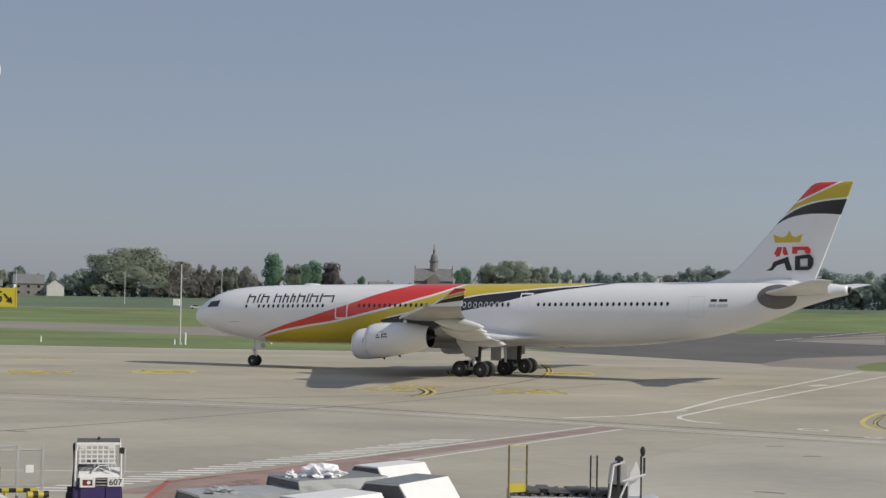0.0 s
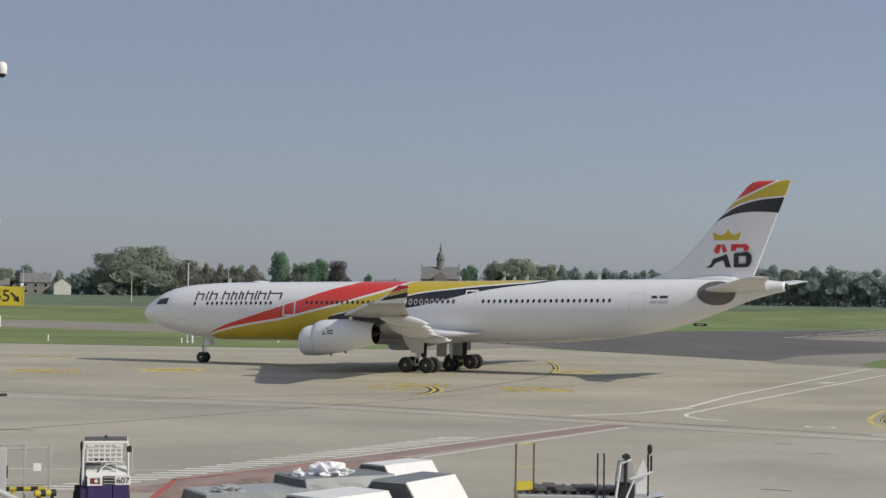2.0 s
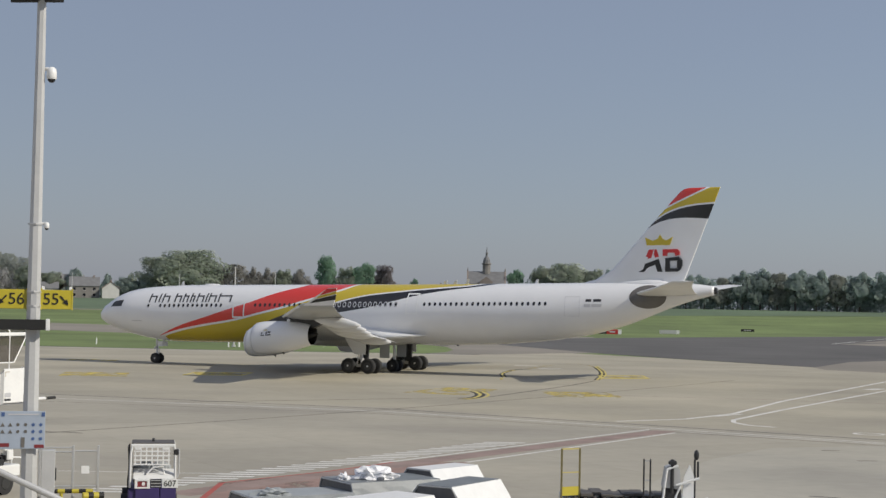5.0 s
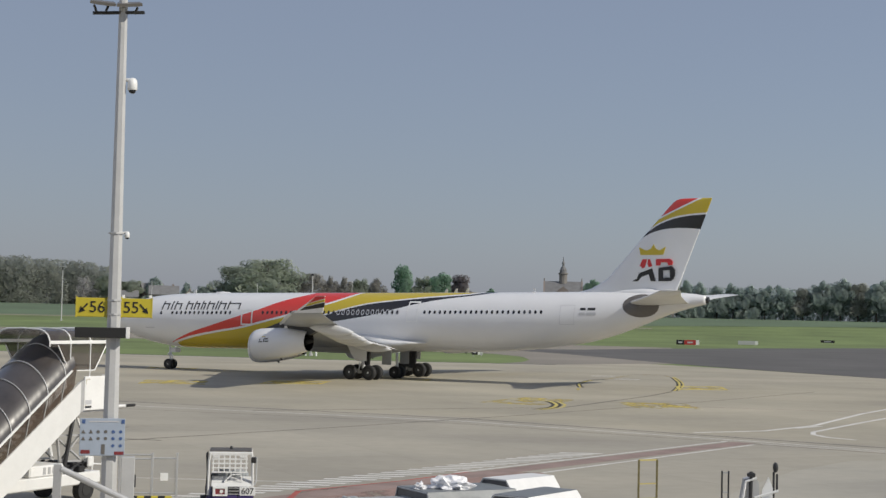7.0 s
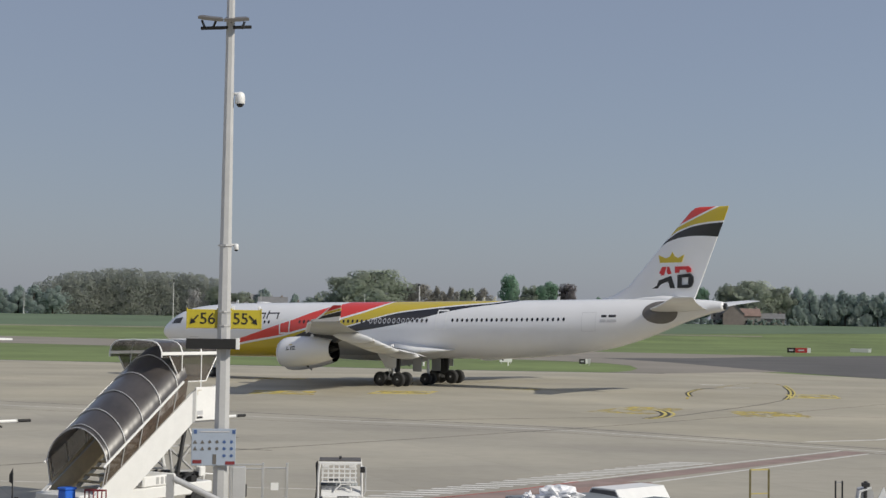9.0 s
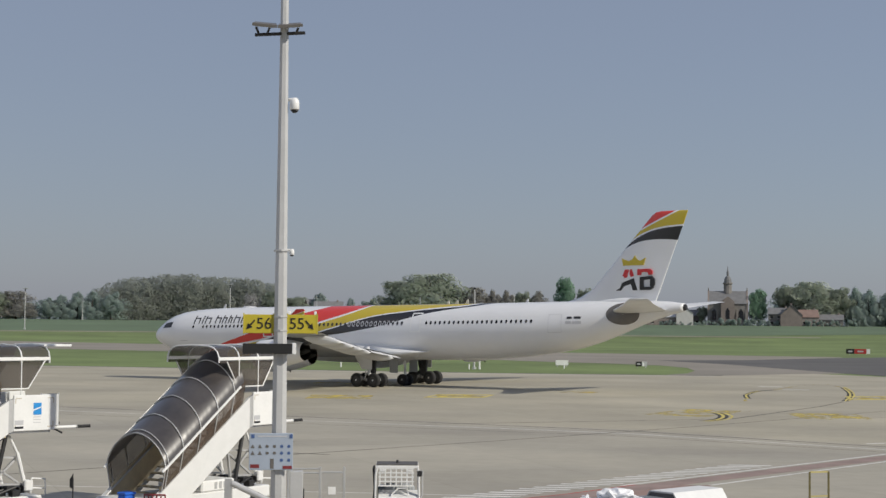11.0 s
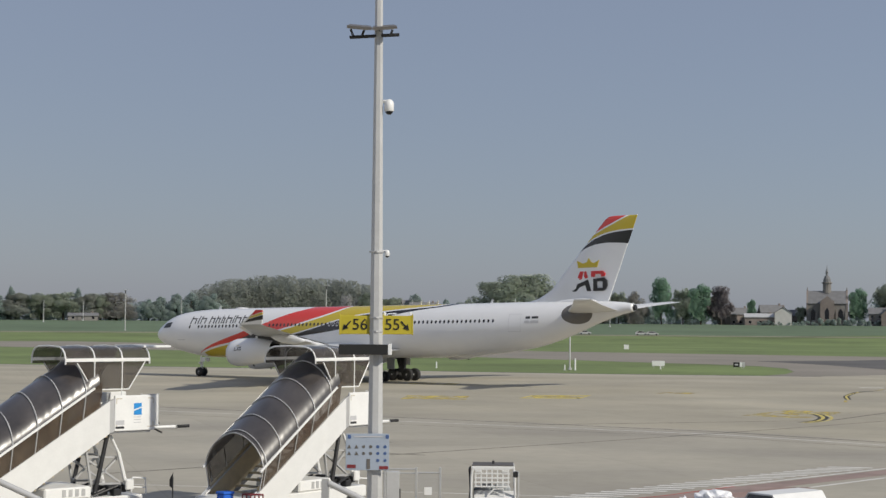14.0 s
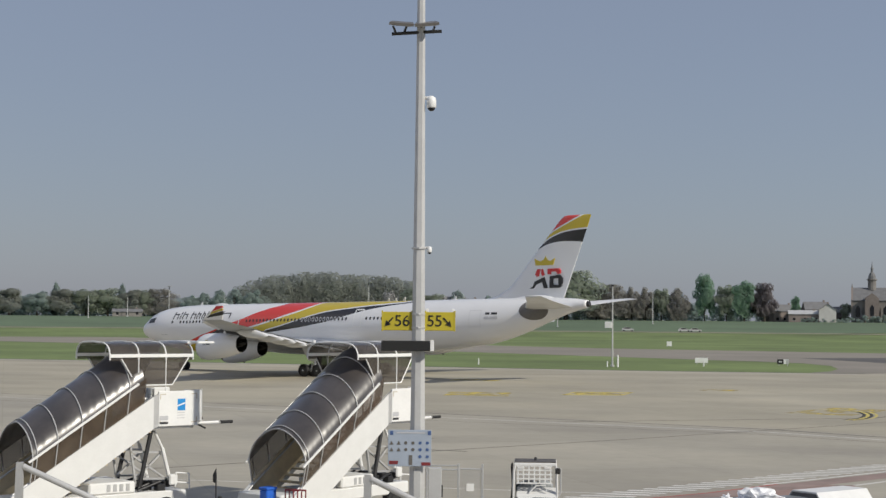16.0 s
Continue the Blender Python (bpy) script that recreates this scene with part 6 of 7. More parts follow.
# ---- cargo loader: dark roller deck with yellow end rail and a control stand ----
def make_loader():
    l = thing("cargo_loader", "cargo loader with dark roller deck and yellow end rail", "loader", pose(1.7, 39.65, 0))
    bm = BM()
    box(bm, (0.05, 0.0, 1.4), (3.4, 2.0, 1.68), 0.03)
    part("deck_frame", bm, M["galv"], l)
    for i in range(11):
        bm = BM()
        tube(bm, (0.15 + 0.24 * i, 0.1, 1.7), (0.15 + 0.24 * i, 1.9, 1.7), 0.055, n=8)
        part("roller", bm, M["deck"], l)
    bm = BM()
    for i in range(9):
        random.seed(i)
        x, y = 0.25 + 0.26 * i, random.uniform(0.05, 0.5)
        box(bm, (x, y, 1.76), (x + 0.3, y + 0.9, 1.8 + 0.04 * random.random()), 0.01)
    part("deck_plate", bm, M["deck"], l, "dark worn deck plates")
    for x, y in ((0.02, 0.0), (0.48, 0.25)):
        bm = BM()
        box(bm, (x - 0.025, y - 0.025, 0.6), (x + 0.025, y + 0.025, 2.95), 0.006)
        part("rail_post", bm, M["olive_post"], l, "worn dark yellow post")
    for z0, z1, m in ((2.92, 2.96, "pale_yellow"), (2.34, 2.37, "pale_yellow"), (1.78, 2.0, "hazard_yellow")):
        bm = BM()
        prism(bm, [(0.03, -0.01, z0), (0.48, 0.24, z0), (0.48, 0.24, z1), (0.03, -0.01, z1)], (-0.01, 0.03, 0))
        part("end_rail", bm, M[m], l)
    for x in (2.06, 2.22):
        bm = BM()
        box(bm, (x - 0.02, -0.02, 0.6), (x + 0.02, 0.02, 2.74), 0.005)
        part("rail_post", bm, M["dark_metal"], l)
    for z in (2.2, 2.68):
        bm = BM()
        box(bm, (2.06, -0.015, z), (2.22, 0.015, z + 0.03))
        part("rail_rung", bm, M["galv"], l)
    # control stand
    st = BM()
    box(st, (2.55, 0.0, 1.3), (3.0, 0.5, 2.02), 0.03)
    part("control_pedestal", st, M["dark_metal"], l)
    bm = BM()
    prism(bm, [(2.52, -0.05, 2.05), (2.98, -0.05, 2.0), (2.95, -0.05, 2.5), (2.82, -0.05, 2.62), (2.6, -0.05, 2.55)], (0, 0.4, 0))
    part("control_hood", bm, M["galv_light"], l, "pale control hood")
    bm = BM()
    prism(bm, [(3.02, 0.0, 1.75), (3.3, 0.0, 1.75), (3.3, 0.0, 2.35), (3.2, 0.0, 2.62), (3.05, 0.0, 2.3)], (0, 0.06, 0))
    part("white_shield", bm, M["white_enamel"], l)
    bm = BM()
    tube(bm, (2.48, -0.1, 1.4), (2.62, -0.1, 2.5), 0.03)
    tube(bm, (2.62, -0.1, 2.5), (2.9, -0.1, 2.6), 0.03)
    tube(bm, (2.75, -0.12, 1.6), (2.95, -0.12, 2.1), 0.025)
    tube(bm, (2.85, -0.12, 2.12), (3.42, -0.1, 2.3), 0.03)
    part("grab_rail", bm, M["white_enamel"], l)
    for x, z0, z1 in ((3.32, 1.7, 2.75), (3.4, 2.25, 2.7)):
        bm = BM()
        box(bm, (x - 0.025, 0, z0), (x + 0.025, 0.05, z1), 0.006)
        part("rail_post", bm, M["dark_metal"], l)
    bm = BM()
    tube(bm, (2.75, -0.08, 1.9), (2.76, -0.08, 2.75), 0.045)
    box(bm, (2.66, -0.14, 2.62), (2.86, -0.02, 2.72), 0.02)
    part("joystick_column", bm, M["dark_metal"], l)
    bm = BM()
    bmesh.ops.create_icosphere(bm, subdivisions=2, radius=0.1)
    for v in bm.verts:
        v.co = Vector((v.co.x * 0.7 + 3.36, v.co.y + 0.02, v.co.z * 1.3 + 2.86))
    part("work_lamp", bm, M["dark_metal"], l)
    bm = BM()
    prism(bm, [(2.5, -0.6, 1.6), (3.1, -0.6, 1.6), (3.7, -0.6, 1.78), (3.55, -0.6, 1.62)], (0, 1.0, 0))
    part("fender", bm, M["grubby_white"], l, "pale sloping fender")
    bm = BM()
    box(bm, (0.1, 0.1, 0.5), (3.3, 2.8, 1.45), 0.05)
    part("body", bm, M["grey_panel"], l)
    for x in (0.6, 2.8):
        for y in (0.2, 2.6):
            bm = BM()
            tube(bm, (x - 0.15, y, 0.35), (x + 0.15, y, 0.35), 0.35, n=16)
            part("wheel", bm, M["rubber"], l)


make_loader()

# ---- things at the foot of the stairs ----
bin_ = thing("blue_crate", "bright blue plastic crate at the foot of the stairs", "crate", pose(-18.22, 45.7, 0, 0, 0, 62))
bm = BM()
box(bm, (-0.2, -0.18, 0.0), (0.2, 0.18, 1.2), 0.03)
part("crate_body", bm, M["blue_plastic"], bin_)
bm = BM()
box(bm, (-0.22, -0.2, 1.2), (0.22, 0.2, 1.28), 0.02)
part("lid", bm, M["blue_plastic"], bin_)
rk = thing("red_gate", "dark red lattice safety gate at the foot of the stairs", "gate", pose(-17.75, 45.95, 0, 0, 0, 5))
for i in range(6):
    bm = BM()
    tube(bm, (0.13 * i, 0, 0.2), (0.13 * i, 0, 1.2), 0.022)
    part("bar", bm, M["red_plastic"], rk)
for z in (0.25, 0.7, 1.18):
    bm = BM()
    tube(bm, (0, 0, z), (0.65, 0, z), 0.03)
    part("rail", bm, M["red_plastic"], rk)
dl = thing("delineator_post", "thin dark marker post with a small flag", "marker post", pose(-17.9, 41.0, 0))
bm = BM()
tube(bm, (0, 0, 0), (0, 0, 2.15), 0.02)
part("pole", bm, M["dark_metal"], dl)
bm = BM()
prism(bm, [(0, 0, 1.85), (-0.1, 0, 1.9), (-0.1, 0, 2.1), (0, 0, 2.28)], (0, 0.02, 0))
part("flag", bm, M["rubber"], dl)
bm = BM()
tube(bm, (0.12, 0, 0), (0.12, 0, 1.5), 0.06)
part("foot", bm, M["rubber"], dl)


# ---- airfield signs, posts and poles ----
def make_airfield_sign(x, y, w, h, faces, label, z0=0.25):
    s = thing("airfield_sign", label, "sign", pose(x, y, 0, 0, 0, math.degrees(math.atan2(-x, y))), "airfield signs")
    u = -w / 2
    for frac, m in faces:
        bm = BM()
        box(bm, (u, -0.12, z0), (u + w * frac - 0.02, 0.12, z0 + h), 0.02)
        p = part("panel", bm, M[m], s)
        if m in ("sign_red", "black_box") and frac > 0.2:
            bm = BM()
            box(bm, (u + w * frac * 0.25, -0.135, z0 + h * 0.35), (u + w * frac * 0.75, -0.122, z0 + h * 0.65))
            part("text_bar", bm, M["ink" if m == "white_enamel" else "grey_line"], p)
        u += w * frac
    for k in (-0.35, 0.35):
        bm = BM()
        tube(bm, (w * k, 0, 0), (w * k, 0, z0), 0.05)
        part("foot", bm, M["galv"], s)
    return s


make_airfield_sign(-25.8, 236.0, 1.9, 0.75, ((1.0, "white_enamel"),), "white airfield sign on the grass strip")
make_airfield_sign(-14.0, 236.0, 1.7, 0.7, ((0.55, "black_box"), (0.2, "white_enamel"), (0.25, "galv_light")), "black and white taxiway sign on the grass strip")
make_airfield_sign(26.5, 366.0, 5.2, 1.1, ((0.35, "black_box"), (0.5, "sign_red"), (0.15, "white_enamel")), "black and red runway sign beside the taxiway")
make_airfield_sign(42.3, 386.0, 4.8, 0.9, ((0.85, "galv_light"), (0.15, "white_enamel")), "pale airfield sign seen edge-on")
make_airfield_sign(71.6, 452.0, 3.8, 0.7, ((1.0, "black_box"),), "dark airfield sign seen from behind")
make_airfield_sign(-50.0, 386.0, 1.2, 1.1, ((1.0, "white_enamel"),), "small white airfield marker board")


def make_pole(x, y, h, r, label, head=False, z=0.0):
    p = thing("lamp_pole" if head else "steel_pole", label, "pole", pose(x, y, z), "airfield poles")
    bm = BM()
    tube(bm, (0, 0, 0), (0, 0, h), r, r * 0.6, 10)
    part("shaft", bm, M["galv_light"], p)
    bm = BM()
    tube(bm, (0, 0, 0), (0, 0, 0.3), r * 2.2)
    part("base", bm, M["galv"], p)
    if head:
        bm = BM()
        box(bm, (-h * 0.07, -0.3, h - 0.1), (h * 0.07, 0.3, h + 0.15), 0.05)
        part("lamp_head", bm, M["galv"], p)
        bm = BM()
        tube(bm, (0, 0, h - 1.2), (0, 0, h), r)
        part("bracket", bm, M["dark_metal"], p)
    else:
        bm = BM()
        box(bm, (-0.16, -0.1, h - 0.25), (0.16, 0.1, h), 0.02)
        part("cap", bm, M["dark_metal"], p)
    return p


pole = make_pole(-36.2, 218.6, 11.4, 0.13, "thin grey steel pole with a pale box halfway up")
bm = BM()
box(bm, (-1.05, -0.25, 5.35), (-0.1, 0.2, 6.25), 0.04)
part("pole_box", bm, M["white_enamel"], pole, "small pale equipment box")
for u, y, top in ((-0.2012, 640, 0.016), (-0.14, 700, 0.0189), (-0.4322, 720, 0.0147), (-0.329, 520, 0.0236), (-0.4735, 560, 0.0205), (-0.27, 690, 0.016), (-0.535, 640, 0.014), (-0.505, 690, 0.013)):
    make_pole(u * y, y, top * y + 6.5 - relief(u * y, y), 0.2, "tall pale lighting pole at the edge of the field", u in (-0.329, -0.4735), relief(u * y, y))
# marker stubs
for i, (x, y, h, r) in enumerate(((-35.5, 218.9, 1.65, 0.14), (-36.9, 218.5, 0.75, 0.1), (-55.6, 219.5, 0.9, 0.1), (-24.6, 228, 0.8, 0.09))):
    bm = BM()
    tube(bm, (0, 0, 0), (0, 0, h), r, r * 0.85, 10)
    st = part("marker_stub", bm, M["white_enamel"])
    st.location = (x, y, -0.03)
    tagged(st, "short white marker stub at the edge of the apron", "marker post", "marker stubs")
# ---- trees: tapered trunk, limbs, and a crown of many leaf tufts ----
def leaf_tufts(bm, centres, count, size, rng, heart, out):
    """Small tilted leaf tufts scattered in and on balls of foliage."""
    verts, faces = [], []
    total = sum(c[1] ** 2 for c in centres)
    for (c, r, sq) in centres:
        for _ in range(max(6, int(count * r * r / total))):
            v = Vector((rng.gauss(0, 1), rng.gauss(0, 1), rng.gauss(0, 1))).normalized()
            rad = r * (0.74 + 0.32 * rng.random() ** 0.8)
            p = c + Vector((v.x * rad, v.y * rad, v.z * rad * sq))
            s = size * rng.uniform(0.6, 1.4)
            w = (v + (p - heart(c)) * out + Vector((rng.gauss(0, 0.24), rng.gauss(0, 0.24), rng.gauss(0, 0.24)))).normalized()
            a = w.cross(Vector((rng.gauss(0, 1), rng.gauss(0, 1), rng.gauss(0, 1)))).normalized()
            b = w.cross(a)
            q = [bm.verts.new(p + a * s * ca + b * s * cb) for ca, cb in ((-0.5, -0.5), (0.6, -0.35), (0.35, 0.6), (-0.6, 0.4))]
            bm.faces.new(q)


def tree_proto(name, kind, seed, label, count=8000, shape="round"):
    """A tree one unit wide and one unit high, to be scaled."""
    rng = random.Random(seed)
    t = thing(name, label, "tree")
    bm = BM()
    tube(bm, (0, 0, 0), (0.01, 0.01, 0.42), 0.028, 0.017, 8)
    tube(bm, (0.01, 0.01, 0.42), (0.0, 0.02, 0.8), 0.017, 0.005, 6)
    for i in range(8):
        a = i * 2.4
        z = 0.28 + 0.05 * i
        tube(bm, (0.01, 0.01, z), (0.3 * math.cos(a), 0.3 * math.sin(a), z + 0.2), 0.011, 0.003, 5)
    part("trunk", bm, M["bark"], t)
    cs = []
    if shape == "round":
        for i in range(30):
            a, z = rng.uniform(0, 6.3), rng.uniform(0.18, 0.9)
            w = 0.40 * math.sin(math.pi * min(1, (z - 0.02) / 0.98)) ** 0.6 * rng.uniform(0.45, 1.0)
            cs.append((Vector((w * math.cos(a), w * math.sin(a), z)), rng.uniform(0.09, 0.17), 0.8))
        cs.append((Vector((0, 0, 0.55)), 0.3, 1.0))
    elif shape == "cone":
        for i in range(30):
            z = 0.1 + 0.85 * (i / 29)
            a = rng.uniform(0, 6.3)
            w = 0.40 * (1.02 - z) ** 0.7
            cs.append((Vector((w * math.cos(a), w * math.sin(a), z)), 0.07 + 0.15 * (1 - z), 0.8))
    elif shape == "tent":
        for i in range(34):
            z = 0.12 + 0.82 * (i / 33)
            a = rng.uniform(0, 6.3)
            w = 0.44 * min(1.0, (1.03 - z) / 0.5) * rng.uniform(0.5, 1.0)
            cs.append((Vector((w * math.cos(a), w * math.sin(a), z)), 0.055 + 0.11 * min(1.0, (1 - z) * 2), 0.9))
    else:  # broad dome made of several crowns
        for i in range(44):
            a, z = rng.uniform(0, 6.3), rng.uniform(0.1, 0.88)
            w = 0.44 * (1 - max(0, z - 0.45) ** 2 * 3.2) * rng.uniform(0.3, 1.0)
            cs.append((Vector((w * math.cos(a), w * math.sin(a), z)), rng.uniform(0.08, 0.15), 0.8))
        cs.append((Vector((0, 0, 0.45)), 0.33, 1.0))
    bm = BM()
    leaf_tufts(bm, cs, count, 0.027 if shape != "dome" else 0.021, rng, lambda c: Vector((0, 0, 0.5)), 3.0)
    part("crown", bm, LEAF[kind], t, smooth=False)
    t.matrix_world = pose(0, -500, -60)
    return t


PROTO = {
    "spring": tree_proto("broad_tree", "spring", 1, "broad tree in spring leaf, paled by painted haze, at the edge of the field"),
    "fresh": tree_proto("green_tree", "fresh", 2, "round tree in fresh green leaf"),
    "dark": tree_proto("conifer", "dark", 3, "dark pointed conifer in the far belt of trees", shape="cone"),
    "copper": tree_proto("copper_tree", "copper", 4, "dark copper-leaved tree near the village houses"),
    "bare": tree_proto("budding_tree", "bare", 5, "grey-brown tree just coming into bud"),
    "dome": tree_proto("wide_tree", "spring", 6, "very wide domed tree in thin spring leaf", 10000, "dome"),
    "blossom": tree_proto("blossom_tree", "blossom", 10, "small tree in pale blossom before the wood", 2500),
    "pointed": tree_proto("pointed_tree", "brown", 8, "brownish pointed tree just coming into bud", shape="tent"),
    "browndome": tree_proto("brown_tree", "brown", 9, "reddish-brown budding tree beside the park", 9000, "dome"),
    "darkround": tree_proto("dark_tree", "dark", 7, "dense dark green tree in the far belt"),
}


def plant(kind, u, top, width, r=796.0):
    """A tree in the direction u (metres across a metre ahead), its top at the slope top above the eye, width metres wide."""
    a = math.atan(u)
    x, y = r * math.sin(a), r * math.cos(a)
    base = relief(x, y) - 0.3
    h = top * y + 6.5 - base
    t = copy_thing(PROTO[kind], pose(x, y, base, 0, 0, (u * 7919) % 360))
    t.matrix_basis = pose(x, y, base, 0, 0, (u * 79190) % 360) @ Matrix.Diagonal((width, width, h, 1))
    t["group"] = "far belt of trees"
    return t


# park before the church, from the houses to the spire
for kind, u, top, w in (("darkround", -0.235, 0.0150, 14), ("darkround", -0.222, 0.0165, 14), ("dome", -0.196, 0.0345, 44), ("dome", -0.213, 0.0290, 32), ("browndome", -0.166, 0.0240, 26), ("browndome", -0.176, 0.0215, 18),
                        ("pointed", -0.1535, 0.0215, 12), ("pointed", -0.1445, 0.0212, 13), ("spring", -0.1345, 0.0212, 12), ("pointed", -0.1245, 0.0208, 14), ("fresh", -0.1075, 0.0302, 14), ("spring", -0.094, 0.0235, 14), ("fresh", -0.083, 0.0255, 17), ("copper", -0.0705, 0.0240, 15), ("fresh", -0.0515, 0.0160, 6)):
    plant(kind, u, top, w)
# beside and beyond the church
for kind, u, top, w in (("fresh", 0.0125, 0.0230, 13), ("spring", -0.0215, 0.0120, 7), ("dome", 0.0455, 0.0298, 32), ("spring", 0.031, 0.0265, 18), ("spring", 0.062, 0.0250, 18), ("dark", 0.0715, 0.0240, 13), ("dark", 0.079, 0.0225, 14), ("dark", 0.090, 0.0205, 14), ("darkround", 0.100, 0.0225, 13),
                        ("dark", 0.110, 0.0212, 14), ("darkround", 0.1195, 0.0218, 13), ("darkround", 0.131, 0.0222, 14), ("bare", 0.143, 0.0200, 14), ("darkround", 0.155, 0.0250, 16), ("darkround", 0.166, 0.0272, 16), ("bare", 0.1765, 0.0240, 15), ("darkround", 0.188, 0.0265, 18), ("darkround", 0.201, 0.0262, 18), ("bare", 0.214, 0.0235, 16), ("darkround", 0.228, 0.0255, 18), ("darkround", 0.245, 0.0262, 20), ("darkround", 0.265, 0.025, 20), ("darkround", 0.287, 0.026, 22)):
    plant(kind, u, top, w)
# the belt beyond the field
for kind, u, top, w in (("blossom", -0.3153, 0.0195, 10), ("blossom", -0.3073, 0.0165, 8), ("dark", -0.247, 0.0155, 9), ("spring", -0.283, 0.0170, 16), ("dark", -0.268, 0.0185, 15), ("spring", -0.2975, 0.0215, 16), ("dark", -0.447, 0.0165, 13), ("dark", -0.436, 0.0185, 14), ("dark", -0.425, 0.0192, 15), ("darkround", -0.412, 0.0190, 14), ("darkround", -0.456, 0.0150, 12),
                        ("browndome", -0.480, 0.0200, 24), ("spring", -0.492, 0.0188, 14), ("bare", -0.500, 0.0185, 18), ("dark", -0.509, 0.0225, 7), ("spring", -0.520, 0.0202, 20), ("spring", -0.537, 0.0195, 18), ("dark", -0.560, 0.0235, 8), ("bare", -0.556, 0.0185, 20), ("darkround", -0.575, 0.0175, 18), ("bare", -0.597, 0.0190, 20), ("spring", -0.618, 0.0180, 20), ("bare", -0.64, 0.0185, 22)):
    plant(kind, u, top, w)


def make_woods(name, u0, u1, tops, r, kind, label, seed, count):
    """A long far wood with a broken outline; tops are slopes along it."""
    rng = random.Random(seed)
    cs = []
    n = int((u1 - u0) * r / 3.6)
    for i in range(n):
        s = (i + rng.random()) / n
        u = u0 + (u1 - u0) * s
        top = float(np.interp(s, np.linspace(0, 1, len(tops)), tops)) * r + 6.5
        for d in (0, 9):
            a = math.atan(u)
            rr = r + d + rng.uniform(-3, 3)
            x, y = rr * math.sin(a), rr * math.cos(a)
            b = relief(x, y)
            h = top - b + rng.uniform(-1.2, 0.4)
            for k in range(5):
                z = b + h * (0.04 + 0.8 * k / 4)
                rad = min(5.2, h * 0.24) * rng.uniform(0.75, 1.1)
                z = min(z, b + h - rad * 0.8)
                cs.append((Vector((x + rng.uniform(-2.5, 2.5), y + rng.uniform(-2, 2), z)), rad, 0.85))
    bm = BM()
    leaf_tufts(bm, cs, count * 2, 0.58, rng, lambda c: c - Vector((0, -3, 1)), 0.3)
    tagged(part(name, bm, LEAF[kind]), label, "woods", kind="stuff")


make_woods("far_woods", -0.42, -0.298, (0.0195, 0.0250, 0.0275, 0.0288, 0.0285, 0.0270, 0.0265, 0.0235), 812, "bare", "budding wood beyond the field, coloured grey-green for haze", 21, 30000)
make_woods("far_undergrowth", -0.70, -0.40, (0.012, 0.013, 0.012, 0.014, 0.011, 0.013), 806, "dark", "dark undergrowth under the far belt of trees", 22, 16000)
make_woods("far_undergrowth", -0.30, -0.06, (0.008, 0.010, 0.011, 0.010, 0.012, 0.010, 0.009), 812, "dark", "dark undergrowth along the park", 23, 16000)
make_woods("far_undergrowth", 0.02, 0.34, (0.0165, 0.0195, 0.019, 0.0195, 0.0215, 0.022, 0.0195, 0.021), 806, "dark", "dark undergrowth of the far wood", 24, 34000)
make_woods("far_hedge", -0.055, 0.07, (0.0035, 0.003, 0.0045, 0.003, 0.004), 775, "dark", "low dark hedge before the church", 25, 4000)


# ---- church and houses beyond the field ----
def make_house(u, r, w, d, h, roof_h, turn, wall, roof, label, name="house", windows=2):
    a = math.atan(u)
    x, y = r * math.sin(a), r * math.cos(a)
    b = thing(name, label, "house", pose(x, y, relief(x, y) - 0.2, 0, 0, turn + math.degrees(a) * -1), "village houses")
    bm = BM()
    box(bm, (-w / 2, -d / 2, 0), (w / 2, d / 2, h))
    prism(bm, [(-w / 2, -d / 2, h), (-w / 2, d / 2, h), (-w / 2, 0, h + roof_h)], (w, 0, 0))
    part("wall", bm, M[wall], b)
    for s in (1, -1):
        bm = BM()
        prism(bm, [(-w / 2 - 0.3, s * (d / 2 + 0.4), h - 0.25), (w / 2 + 0.3, s * (d / 2 + 0.4), h - 0.25), (w / 2 + 0.3, 0, h + roof_h + 0.12), (-w / 2 - 0.3, 0, h + roof_h + 0.12)], (0, 0, 0.25))
        part("roof", bm, M[roof], b)
    bm = BM()
    box(bm, (w * 0.28, -0.4, h + roof_h * 0.5), (w * 0.28 + 0.9, 0.4, h + roof_h + 1.1), 0.05)
    part("chimney", bm, M["brick"], b)
    for fl in range(max(1, int(h // 2.8))):
        for i in range(windows):
            cx = -w / 2 + w * (i + 0.5) / windows
            bm = BM()
            box(bm, (cx - 0.6, -d / 2 - 0.06, 1.0 + 2.8 * fl), (cx + 0.6, -d / 2 + 0.05, 2.3 + 2.8 * fl), 0.03)
            win = part("window", bm, M["dark_glass"], b)
            bm = BM()
            box(bm, (cx - 0.75, -d / 2 - 0.12, 0.86 + 2.8 * fl), (cx + 0.75, -d / 2 + 0.02, 0.98 + 2.8 * fl), 0.02)
            part("sill", bm, M["render"], win)
    return b


